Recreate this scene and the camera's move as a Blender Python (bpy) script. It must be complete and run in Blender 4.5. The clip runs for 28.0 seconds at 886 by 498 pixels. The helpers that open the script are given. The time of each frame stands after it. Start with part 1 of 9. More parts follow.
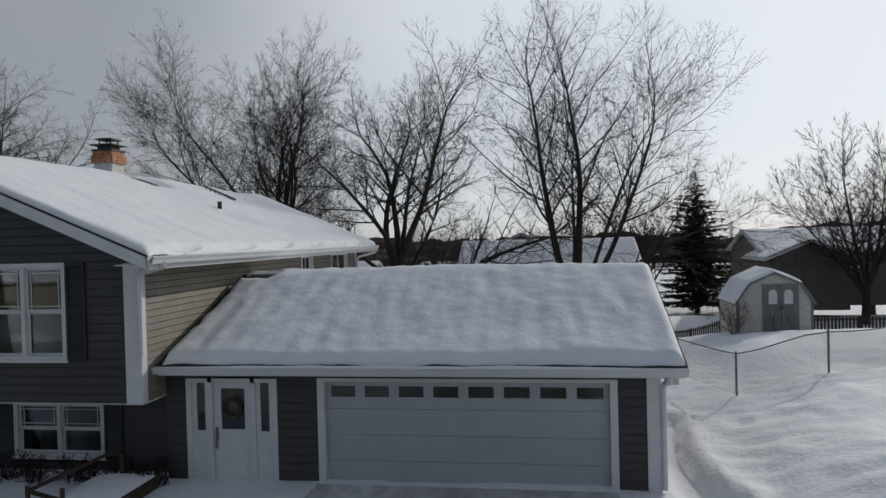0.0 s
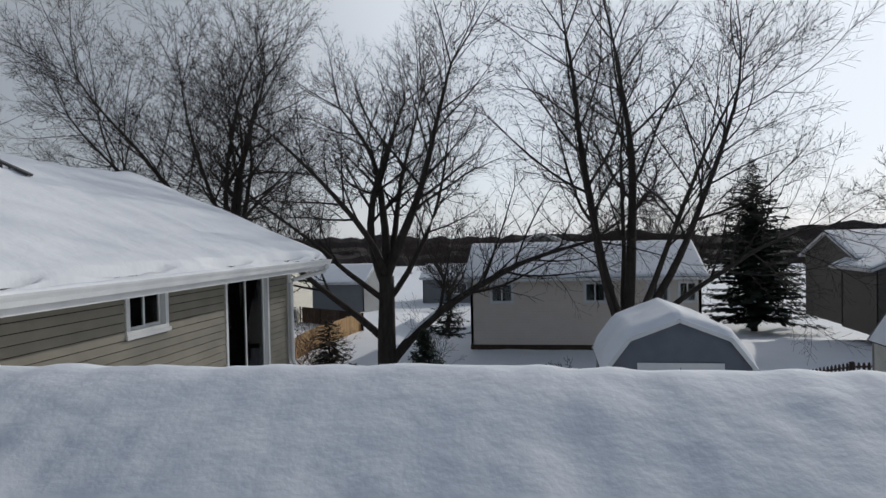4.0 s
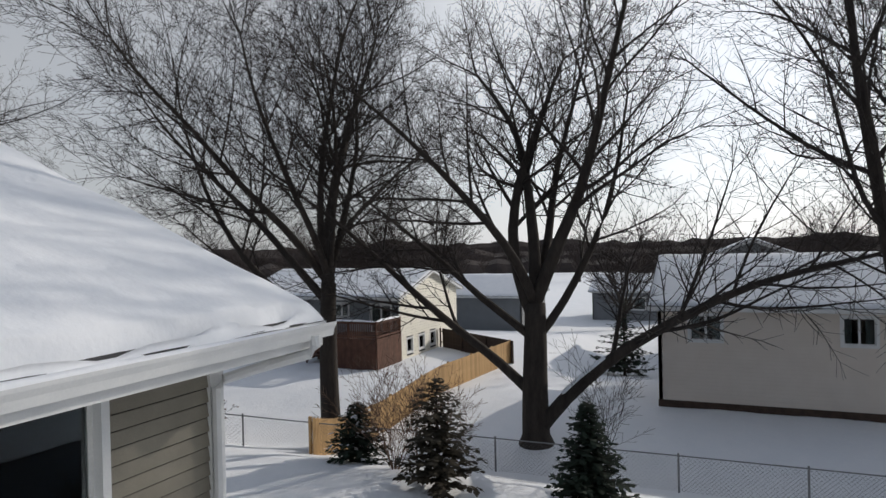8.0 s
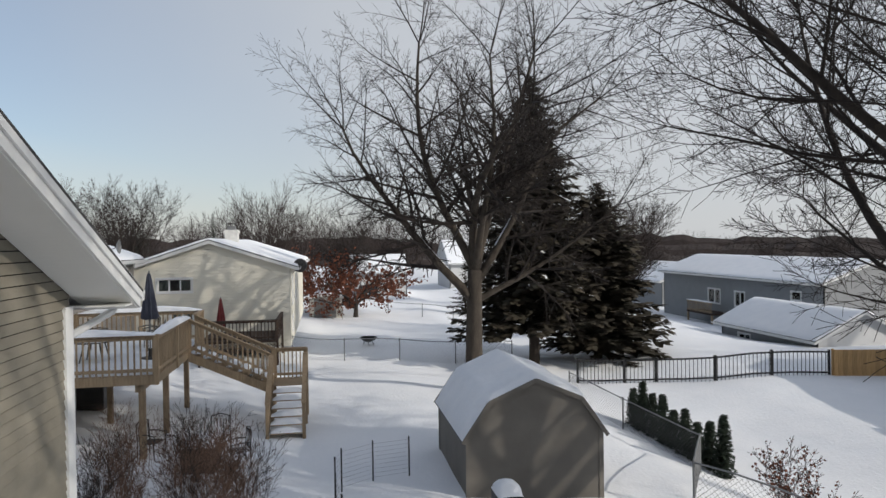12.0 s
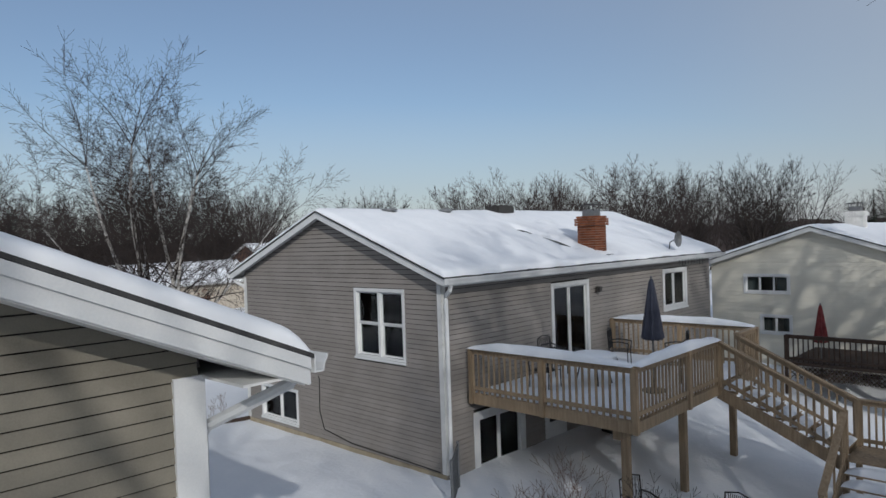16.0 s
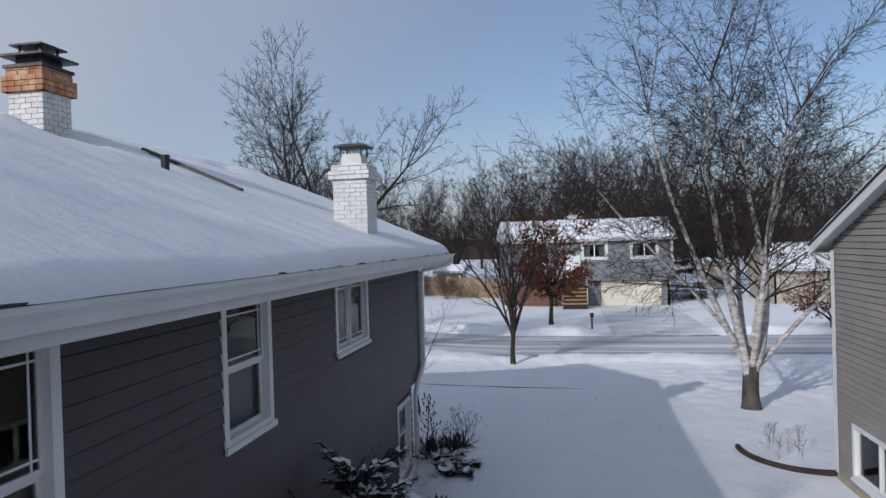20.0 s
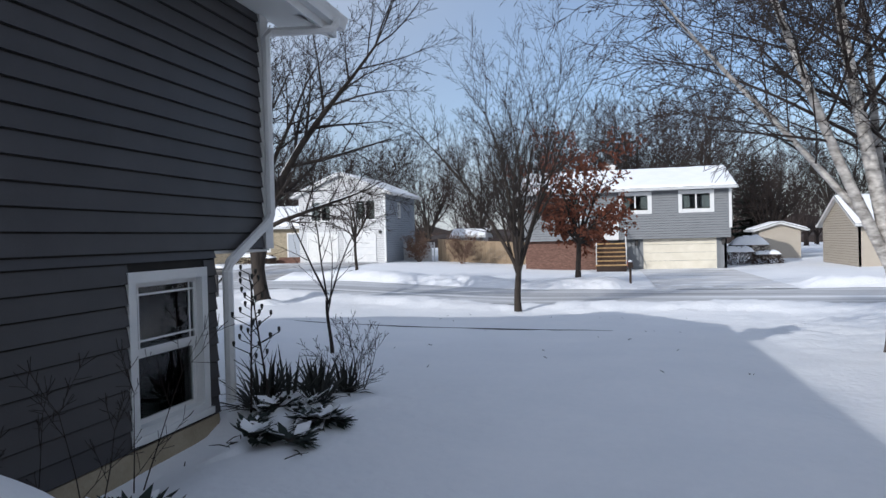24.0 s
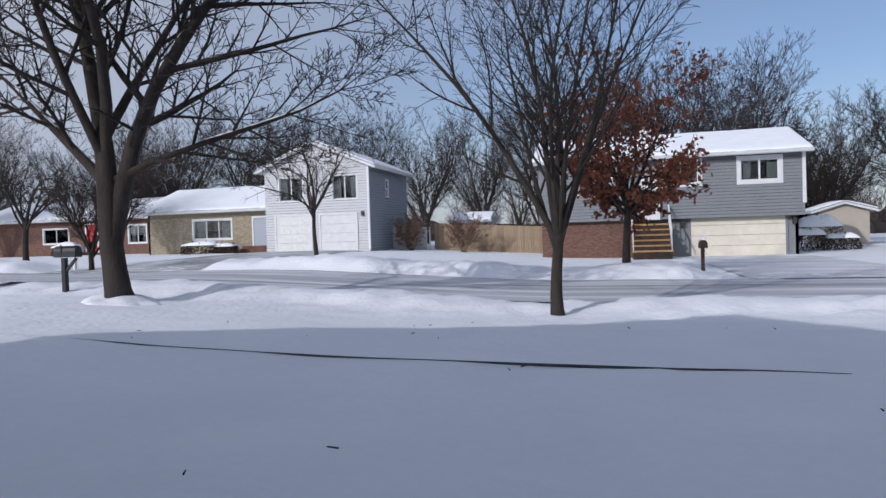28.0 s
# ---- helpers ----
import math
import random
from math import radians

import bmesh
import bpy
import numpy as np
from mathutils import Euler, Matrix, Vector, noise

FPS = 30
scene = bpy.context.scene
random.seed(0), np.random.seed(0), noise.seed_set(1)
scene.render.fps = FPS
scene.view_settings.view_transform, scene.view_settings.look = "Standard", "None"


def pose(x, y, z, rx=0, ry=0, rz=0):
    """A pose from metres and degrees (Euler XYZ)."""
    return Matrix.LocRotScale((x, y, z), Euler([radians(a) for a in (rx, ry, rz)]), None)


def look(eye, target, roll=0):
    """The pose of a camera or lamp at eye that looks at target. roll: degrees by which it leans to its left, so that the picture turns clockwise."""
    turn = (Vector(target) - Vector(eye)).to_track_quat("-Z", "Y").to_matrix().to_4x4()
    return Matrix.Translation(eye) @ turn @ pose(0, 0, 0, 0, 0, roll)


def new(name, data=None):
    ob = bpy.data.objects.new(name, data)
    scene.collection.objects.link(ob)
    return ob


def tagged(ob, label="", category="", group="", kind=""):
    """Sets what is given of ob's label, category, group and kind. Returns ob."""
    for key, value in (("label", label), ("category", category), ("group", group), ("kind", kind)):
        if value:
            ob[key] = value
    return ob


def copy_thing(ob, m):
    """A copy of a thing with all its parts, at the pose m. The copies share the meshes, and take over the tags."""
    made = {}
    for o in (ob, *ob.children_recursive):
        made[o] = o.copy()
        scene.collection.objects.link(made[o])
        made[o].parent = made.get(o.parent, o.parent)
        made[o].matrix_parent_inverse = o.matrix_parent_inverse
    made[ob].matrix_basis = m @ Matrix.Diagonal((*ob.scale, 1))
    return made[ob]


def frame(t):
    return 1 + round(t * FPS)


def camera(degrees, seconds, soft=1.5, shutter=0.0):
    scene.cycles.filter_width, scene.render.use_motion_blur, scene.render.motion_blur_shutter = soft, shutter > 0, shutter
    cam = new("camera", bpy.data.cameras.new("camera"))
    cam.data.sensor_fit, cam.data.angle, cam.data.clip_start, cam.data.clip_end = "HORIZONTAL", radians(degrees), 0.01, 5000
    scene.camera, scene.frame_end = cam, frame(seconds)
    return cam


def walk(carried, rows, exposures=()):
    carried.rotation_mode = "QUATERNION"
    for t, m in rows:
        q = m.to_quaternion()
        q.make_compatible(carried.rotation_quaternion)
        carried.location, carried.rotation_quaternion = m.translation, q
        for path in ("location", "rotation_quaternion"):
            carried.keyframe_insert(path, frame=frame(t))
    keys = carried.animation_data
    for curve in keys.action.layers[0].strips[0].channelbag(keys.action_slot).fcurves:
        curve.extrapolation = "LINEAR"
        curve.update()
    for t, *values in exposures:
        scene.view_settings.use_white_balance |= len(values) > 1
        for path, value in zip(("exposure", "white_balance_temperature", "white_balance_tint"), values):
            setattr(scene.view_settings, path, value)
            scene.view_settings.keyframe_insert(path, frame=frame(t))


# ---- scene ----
cam = camera(66.8, 28.0)
# seconds, eye, yaw, pitch, roll
PATH = [
    (0.0, 0.532, 0.086, 4.442, 8.45, -0.79, 1.44),
    (0.5, 0.386, 1.349, 4.479, 8.50, -0.84, 1.43),
    (1.0, 0.212, 2.704, 4.558, 8.47, -1.06, 1.42),
    (1.5, 0.051, 4.049, 4.648, 8.44, -1.28, 1.42),
    (2.0, -0.126, 5.486, 4.611, 8.44, -1.15, 1.34),
    (2.5, -0.254, 6.780, 4.609, 8.55, -1.06, 1.28),
    (4.5, -1.001, 12.175, 4.791, 9.88, -0.99, 1.15),
    (5.0, -1.187, 13.432, 4.801, 12.88, -1.04, 1.10),
    (5.5, -1.374, 14.682, 4.800, 13.90, -1.03, 1.13),
    (6.0, -1.587, 15.912, 4.780, 14.99, -0.94, 1.19),
    (6.5, -1.797, 17.118, 4.797, 16.64, -0.85, 1.31),
    (7.0, -1.967, 18.268, 4.864, 18.54, -0.80, 1.36),
    (7.5, -2.175, 19.402, 4.904, 20.72, -0.53, 1.28),
    (8.0, -2.416, 20.543, 4.982, 23.58, -0.40, 1.30),
    (8.5, -2.753, 21.714, 5.046, 26.56, -0.37, 1.36),
    (9.0, -3.100, 22.818, 5.101, 30.94, -0.46, 1.34),
    (9.5, -3.457, 23.897, 5.079, 38.47, -0.40, 1.21),
    (10.0, -4.057, 25.036, 4.968, 46.93, -0.40, 0.95),
    (10.5, -4.521, 25.925, 4.907, 55.26, -0.30, 0.91),
    (11.0, -5.079, 26.843, 4.859, 63.64, -0.29, 0.95),
    (11.5, -5.698, 27.648, 4.850, 71.99, -0.44, 0.93),
    (12.0, -6.334, 28.339, 4.906, 80.31, -0.69, 0.81),
    (12.5, -6.983, 28.855, 4.894, 88.09, -0.67, 0.70),
    (13.0, -7.724, 29.330, 4.874, 96.28, -0.61, 0.70),
    (13.5, -8.534, 29.770, 4.844, 103.99, -0.48, 0.66),
    (15.5, -11.935, 30.420, 5.122, 128.50, -0.99, 1.96),
    (16.0, -12.955, 30.083, 5.138, 133.79, -0.90, 1.96),
    (16.5, -13.896, 29.702, 5.163, 140.15, -0.83, 1.94),
    (17.0, -14.734, 29.347, 5.218, 146.98, -0.84, 1.82),
    (17.5, -15.466, 28.873, 5.224, 153.64, -0.71, 1.87),
    (18.0, -16.151, 28.225, 5.293, 160.23, -0.79, 1.80),
    (18.5, -16.828, 27.591, 5.317, 166.81, -0.72, 1.83),
    (19.0, -17.439, 26.937, 5.236, 176.69, -0.60, 1.98),
    (19.5, -18.041, 26.274, 4.812, 186.94, -0.49, 1.83),
    (20.0, -18.485, 25.509, 4.537, 190.18, -0.52, 1.73),
    (20.5, -18.783, 24.627, 4.419, 190.37, -0.55, 1.67),
    (21.0, -19.039, 23.815, 3.721, 190.53, -0.53, 1.83),
    (21.5, -19.167, 22.914, 2.778, 191.10, -0.51, 1.80),
    (23.5, -19.079, 18.871, 1.863, 193.31, -0.90, 1.47),
    (24.0, -18.903, 17.802, 1.704, 193.63, -0.93, 1.49),
    (24.5, -18.735, 16.821, 1.645, 193.64, -0.99, 1.53),
    (25.0, -18.520, 15.777, 1.343, 193.63, -0.97, 1.49),
    (25.5, -18.303, 14.804, 1.117, 193.71, -0.92, 1.59),
    (26.0, -18.057, 13.717, 1.126, 193.69, -0.87, 1.59),
    (26.5, -17.888, 12.611, 1.164, 193.70, -0.99, 1.61),
    (27.0, -17.677, 11.538, 1.067, 193.70, -1.09, 1.63),
    (27.5, -17.432, 10.370, 0.936, 193.67, -1.16, 1.66),
    (28.0, -17.171, 9.197, 0.862, 193.89, -1.20, 1.75),
]
walk(cam, [(t, pose(x, y, z, 90 + pitch, roll, yaw)) for t, x, y, z, yaw, pitch, roll in PATH], exposures=[(0.0, -0.98, 6350, 9), (2.5, -0.95, 6250, 7), (5.0, -0.78, 6200, 10), (6.0, -0.68, 6350, 10), (7.0, -0.5, 6500, 10), (9.0, -0.42, 6500, 10), (11.0, -0.1, 6500, 10), (13.0, -0.26, 6450, 9), (16.0, -0.58, 6000, 9), (18.0, -0.65, 5850, 10), (20.0, -0.48, 5850, 13), (24.0, -0.09, 5900, 11), (26.0, -0.3, 5780, 14), (28.0, -0.42, 5780, 15)])

# ---- light ----
SUN_AZ, SUN_EL = 32.0, 24.5
world = bpy.data.worlds.new("sky")
scene.world = world
world.use_nodes = True
wn = world.node_tree.nodes
sky = wn.new("ShaderNodeTexSky")
sky.sky_type = "NISHITA"
sky.sun_disc = False
sky.sun_elevation = radians(SUN_EL)
sky.sun_rotation = radians(SUN_AZ)
sky.air_density = 1.0
sky.dust_density = 0.6
sky.ozone_density = 2.2
wn["Background"].inputs["Strength"].default_value = 0.128
# thin high cloud, whiter towards the sun's side and near the horizon
wl = world.node_tree.links
wtc = wn.new("ShaderNodeTexCoord")
wdot = wn.new("ShaderNodeVectorMath")
wdot.operation = "DOT_PRODUCT"
wdot.inputs[1].default_value = (0.42, 0.88, 0.22)
wl.new(wtc.outputs["Generated"], wdot.inputs[0])
wside = wn.new("ShaderNodeMapRange")
wside.interpolation_type = "SMOOTHSTEP"
for key, val in (("From Min", -0.92), ("From Max", -0.15), ("To Min", 0.18), ("To Max", 0.9)):
    wside.inputs[key].default_value = val
wl.new(wdot.outputs["Value"], wside.inputs["Value"])
wsep = wn.new("ShaderNodeSeparateXYZ")
wl.new(wtc.outputs["Generated"], wsep.inputs[0])
wlow = wn.new("ShaderNodeMapRange")
wlow.interpolation_type = "SMOOTHSTEP"
for key, val in (("From Min", 0.0), ("From Max", 0.30), ("To Min", 0.70), ("To Max", 0.0)):
    wlow.inputs[key].default_value = val
wl.new(wsep.outputs["Z"], wlow.inputs["Value"])
wmax = wn.new("ShaderNodeMath")
wmax.operation = "MAXIMUM"
wl.new(wside.outputs[0], wmax.inputs[0])
wl.new(wlow.outputs[0], wmax.inputs[1])
wtop = wn.new("ShaderNodeMapRange")
wtop.interpolation_type = "SMOOTHSTEP"
for key, val in (("From Min", 0.42), ("From Max", 0.95), ("To Min", 1.0), ("To Max", 0.35)):
    wtop.inputs[key].default_value = val
wl.new(wsep.outputs["Z"], wtop.inputs["Value"])
wthin = wn.new("ShaderNodeMath")
wthin.operation = "MULTIPLY"
wl.new(wmax.outputs[0], wthin.inputs[0])
wl.new(wtop.outputs[0], wthin.inputs[1])
wnoise = wn.new("ShaderNodeTexNoise")
wnoise.inputs["Scale"].default_value = 2.2
wnoise.inputs["Detail"].default_value = 4
wl.new(wtc.outputs["Generated"], wnoise.inputs["Vector"])
wvar = wn.new("ShaderNodeMapRange")
for key, val in (("From Min", 0.3), ("From Max", 0.7), ("To Min", 0.86), ("To Max", 1.08)):
    wvar.inputs[key].default_value = val
wl.new(wnoise.outputs["Fac"], wvar.inputs["Value"])
wfac = wn.new("ShaderNodeMath")
wfac.operation = "MULTIPLY"
wfac.use_clamp = True
wl.new(wthin.outputs[0], wfac.inputs[0])
wl.new(wvar.outputs[0], wfac.inputs[1])
wmix = wn.new("ShaderNodeMix")
wmix.data_type = "RGBA"
# the veil brightens round the sun
wglow = wn.new("ShaderNodeMapRange")
wglow.interpolation_type = "SMOOTHERSTEP"
for key, val in (("From Min", 0.45), ("From Max", 1.02), ("To Min", 1.0), ("To Max", 2.4)):
    wglow.inputs[key].default_value = val
wl.new(wdot.outputs["Value"], wglow.inputs["Value"])
wveil = wn.new("ShaderNodeVectorMath")
wveil.operation = "SCALE"
wveil.inputs[0].default_value = (5.2, 5.35, 5.6)
wl.new(wglow.outputs[0], wveil.inputs["Scale"])
wl.new(wveil.outputs[0], wmix.inputs[7])
wl.new(wfac.outputs[0], wmix.inputs[0])
wl.new(sky.outputs[0], wmix.inputs[6])
wl.new(wmix.outputs[2], wn["Background"].inputs[0])
sun_data = bpy.data.lights.new("sun", "SUN")
sun_data.energy = 3.3
sun_data.angle = radians(0.6)
sun_data.color = (1.0, 0.93, 0.83)
sun = new("sun", sun_data)
_az, _el = radians(SUN_AZ), radians(SUN_EL)
sun.matrix_world = look((60 * math.sin(_az) * math.cos(_el), 60 * math.cos(_az) * math.cos(_el), 60 * math.sin(_el)), (0, 0, 0))


# ---- materials ----
def nodes_of(name):
    m = bpy.data.materials.new(name)
    m.use_nodes = True
    nt = m.node_tree
    return m, nt, nt.nodes["Principled BSDF"]


def surf(name, c1, c2, rough=0.7, scale=6.0, bump=0.15, metal=0.0, fine=60.0, stretch=(1, 1, 1), rand=0.0, spec=0.4, dist=0.01):
    """A painted, stained or natural surface: two scales of colour change, fine relief and a shade that differs from piece to piece."""
    m, nt, b = nodes_of(name)
    n, l = nt.nodes, nt.links
    tc = n.new("ShaderNodeTexCoord")
    mp = n.new("ShaderNodeMapping")
    mp.inputs["Scale"].default_value = stretch
    l.new(tc.outputs["Object"], mp.inputs[0])
    big = n.new("ShaderNodeTexNoise")
    big.inputs["Scale"].default_value = scale
    big.inputs["Detail"].default_value = 5
    small = n.new("ShaderNodeTexNoise")
    small.inputs["Scale"].default_value = fine
    small.inputs["Detail"].default_value = 4
    for t in (big, small):
        l.new(mp.outputs[0], t.inputs["Vector"])
    add = n.new("ShaderNodeMath")
    add.operation = "MULTIPLY_ADD"
    l.new(small.outputs["Fac"], add.inputs[0])
    add.inputs[1].default_value = 0.5
    l.new(big.outputs["Fac"], add.inputs[2])
    ramp = n.new("ShaderNodeMapRange")
    ramp.inputs["From Min"].default_value = 0.5
    ramp.inputs["From Max"].default_value = 1.0
    l.new(add.outputs[0], ramp.inputs["Value"])
    mix = n.new("ShaderNodeMix")
    mix.data_type = "RGBA"
    mix.inputs[6].default_value = (*c1, 1)
    mix.inputs[7].default_value = (*c2, 1)
    l.new(ramp.outputs[0], mix.inputs[0])
    out = mix.outputs[2]
    if rand:
        oi = n.new("ShaderNodeObjectInfo")
        mr = n.new("ShaderNodeMapRange")
        mr.inputs["To Min"].default_value = 1 - rand
        mr.inputs["To Max"].default_value = 1 + rand
        l.new(oi.outputs["Random"], mr.inputs["Value"])
        hsv = n.new("ShaderNodeHueSaturation")
        l.new(mr.outputs[0], hsv.inputs["Value"])
        l.new(out, hsv.inputs["Color"])
        out = hsv.outputs[0]
    l.new(out, b.inputs["Base Color"])
    b.inputs["Roughness"].default_value = rough
    b.inputs["Metallic"].default_value = metal
    b.inputs["Specular IOR Level"].default_value = spec
    if bump:
        bp = n.new("ShaderNodeBump")
        bp.inputs["Strength"].default_value = bump
        bp.inputs["Distance"].default_value = dist
        l.new(add.outputs[0], bp.inputs["Height"])
        l.new(bp.outputs[0], b.inputs["Normal"])
    return m


def striped(name, c1, c2, pitch, rough=0.6, depth=0.6, axis="Z"):
    """Lap siding far off: the courses as relief only."""
    m, nt, b = nodes_of(name)
    n, l = nt.nodes, nt.links
    tc = n.new("ShaderNodeTexCoord")
    sep = n.new("ShaderNodeSeparateXYZ")
    l.new(tc.outputs["Object"], sep.inputs[0])
    mu = n.new("ShaderNodeMath")
    mu.operation = "MULTIPLY"
    mu.inputs[1].default_value = 1 / pitch
    l.new(sep.outputs[axis], mu.inputs[0])
    fr = n.new("ShaderNodeMath")
    fr.operation = "FRACT"
    l.new(mu.outputs[0], fr.inputs[0])
    nz = n.new("ShaderNodeTexNoise")
    nz.inputs["Scale"].default_value = 1.5
    nz.inputs["Detail"].default_value = 6
    l.new(tc.outputs["Object"], nz.inputs["Vector"])
    mix = n.new("ShaderNodeMix")
    mix.data_type = "RGBA"
    mix.inputs[6].default_value = (*c1, 1)
    mix.inputs[7].default_value = (*c2, 1)
    l.new(nz.outputs["Fac"], mix.inputs[0])
    l.new(mix.outputs[2], b.inputs["Base Color"])
    bp = n.new("ShaderNodeBump")
    bp.invert = True
    bp.inputs["Strength"].default_value = depth
    bp.inputs["Distance"].default_value = 0.045
    l.new(fr.outputs[0], bp.inputs["Height"])
    l.new(bp.outputs[0], b.inputs["Normal"])
    b.inputs["Roughness"].default_value = rough
    return m


def snow_mat(name, c1, c2, bump=0.5, scale=0.8):
    m = surf(name, c1, c2, rough=0.75, scale=scale, bump=bump, fine=9.0, spec=0.2, dist=0.06)
    return m


def glass_mat():
    m = bpy.data.materials.new("window_glass")
    m.use_nodes = True
    nt = m.node_tree
    n, l = nt.nodes, nt.links
    n.remove(n["Principled BSDF"])
    fr = n.new("ShaderNodeFresnel")
    fr.inputs["IOR"].default_value = 1.5
    tr = n.new("ShaderNodeBsdfTransparent")
    tr.inputs[0].default_value = (0.75, 0.8, 0.8, 1)
    gl = n.new("ShaderNodeBsdfGlossy")
    gl.inputs["Roughness"].default_value = 0.015
    mx = n.new("ShaderNodeMixShader")
    l.new(fr.outputs[0], mx.inputs[0])
    l.new(tr.outputs[0], mx.inputs[1])
    l.new(gl.outputs[0], mx.inputs[2])
    l.new(mx.outputs[0], n["Material Output"].inputs[0])
    return m


SNOW = snow_mat("snow", (0.80, 0.82, 0.85), (0.86, 0.87, 0.89), 0.62)
SNOW_ROOF = snow_mat("roof_snow", (0.80, 0.82, 0.85), (0.87, 0.88, 0.90), 0.3, 1.6)
GLASS = glass_mat()
WHITE = surf("white_paint", (0.60, 0.61, 0.61), (0.71, 0.71, 0.70), 0.5, 3, 0.08, rand=0.03)
WHITE_OLD = surf("weathered_white_paint", (0.58, 0.58, 0.56), (0.74, 0.74, 0.72), 0.6, 5, 0.15)
SOFFIT = striped("vinyl_soffit", (0.62, 0.62, 0.60), (0.70, 0.70, 0.68), 0.1, 0.6, 0.4)
SOFFIT_ALONG = striped("ribbed_gable_soffit", (0.62, 0.62, 0.60), (0.70, 0.70, 0.68), 0.1, 0.6, 0.5, "X")
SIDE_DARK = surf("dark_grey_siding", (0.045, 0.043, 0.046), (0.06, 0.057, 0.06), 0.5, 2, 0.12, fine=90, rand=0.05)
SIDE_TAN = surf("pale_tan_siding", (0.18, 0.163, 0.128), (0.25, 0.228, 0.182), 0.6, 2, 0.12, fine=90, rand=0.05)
SIDE_WEST = surf("taupe_siding", (0.225, 0.205, 0.185), (0.28, 0.255, 0.235), 0.6, 1.5, 0.12, fine=90, rand=0.05)
SHINGLE = surf("asphalt_shingle", (0.03, 0.03, 0.032), (0.07, 0.068, 0.066), 0.9, 8, 0.5, fine=120)
SHUTTER = surf("black_shutter_paint", (0.018, 0.018, 0.02), (0.03, 0.03, 0.032), 0.45, 4, 0.1)
FRAME_DARK = surf("dark_bronze_frame", (0.03, 0.028, 0.026), (0.05, 0.047, 0.044), 0.4, 8, 0.05)
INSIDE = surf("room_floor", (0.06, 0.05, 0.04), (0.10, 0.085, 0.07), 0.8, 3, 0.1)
GARAGE_PAINT = surf("greyed_white_door_paint", (0.40, 0.42, 0.43), (0.47, 0.49, 0.50), 0.45, 2, 0.08)
# Near-black wall backing; the shade in the siding gaps is in its colour.
GAP_SHADE = surf("gap_shade_backing", (0.018, 0.017, 0.016), (0.03, 0.028, 0.026), 0.95, 4, 0.1)
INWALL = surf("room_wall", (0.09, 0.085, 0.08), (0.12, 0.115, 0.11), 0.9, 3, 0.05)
CURTAIN = surf("grey_curtain", (0.15, 0.16, 0.16), (0.24, 0.25, 0.25), 0.9, 3, 0.2, stretch=(12, 12, 0.4))
CONCRETE = surf("foundation_concrete", (0.30, 0.25, 0.17), (0.42, 0.36, 0.26), 0.9, 3, 0.4)
BRICK_RED = surf("red_brown_brick", (0.13, 0.042, 0.022), (0.24, 0.09, 0.042), 0.85, 9, 0.4, rand=0.25)
BRICK_WHITE = surf("white_painted_brick", (0.62, 0.61, 0.58), (0.78, 0.77, 0.74), 0.75, 6, 0.35, rand=0.05)
BRICK_RUST = surf("rust_stained_white_brick", (0.30, 0.085, 0.025), (0.62, 0.42, 0.27), 0.85, 7, 0.5, rand=0.12, stretch=(1, 1, 0.4))
MORTAR = surf("mortar", (0.26, 0.24, 0.22), (0.36, 0.34, 0.31), 0.95, 9, 0.3)
METAL_DARK = surf("dark_flue_metal", (0.03, 0.03, 0.032), (0.08, 0.075, 0.07), 0.5, 9, 0.2, metal=0.6)
METAL_GREY = surf("galvanised_metal", (0.16, 0.165, 0.17), (0.26, 0.265, 0.27), 0.5, 20, 0.1, metal=0.7)
WOOD_DECK = surf("weathered_deck_wood", (0.22, 0.155, 0.095), (0.36, 0.275, 0.18), 0.8, 3, 0.3, fine=40, stretch=(6, 6, 0.6), rand=0.16)
WOOD_DARK = surf("dark_stained_wood", (0.035, 0.022, 0.016), (0.07, 0.045, 0.032), 0.8, 4, 0.3, fine=40, rand=0.2)
WOOD_FENCE = surf("honey_fence_wood", (0.34, 0.20, 0.085), (0.52, 0.34, 0.16), 0.8, 3, 0.3, fine=40, stretch=(5, 5, 0.6), rand=0.18)
WOOD_RED = surf("red_brown_deck_stain", (0.075, 0.034, 0.022), (0.13, 0.062, 0.04), 0.8, 3, 0.3, fine=40, rand=0.12)
ASPHALT = surf("snow_dusted_asphalt", (0.17, 0.175, 0.185), (0.82, 0.83, 0.85), 0.8, 0.5, 0.3, fine=2.6, stretch=(0.1, 2.4, 1))
DRIVE = surf("snow_dusted_driveway", (0.22, 0.205, 0.19), (0.76, 0.77, 0.79), 0.85, 0.6, 0.3, fine=5, stretch=(1.0, 0.5, 1))
DRIVE_SNOWY = surf("snow_packed_driveway", (0.52, 0.51, 0.50), (0.84, 0.85, 0.87), 0.85, 0.5, 0.3, fine=5, stretch=(0.5, 1.6, 1))
BLACK = surf("black_iron", (0.012, 0.012, 0.013), (0.025, 0.025, 0.026), 0.5, 10, 0.1)


# ---- building blocks ----
OFF = {}


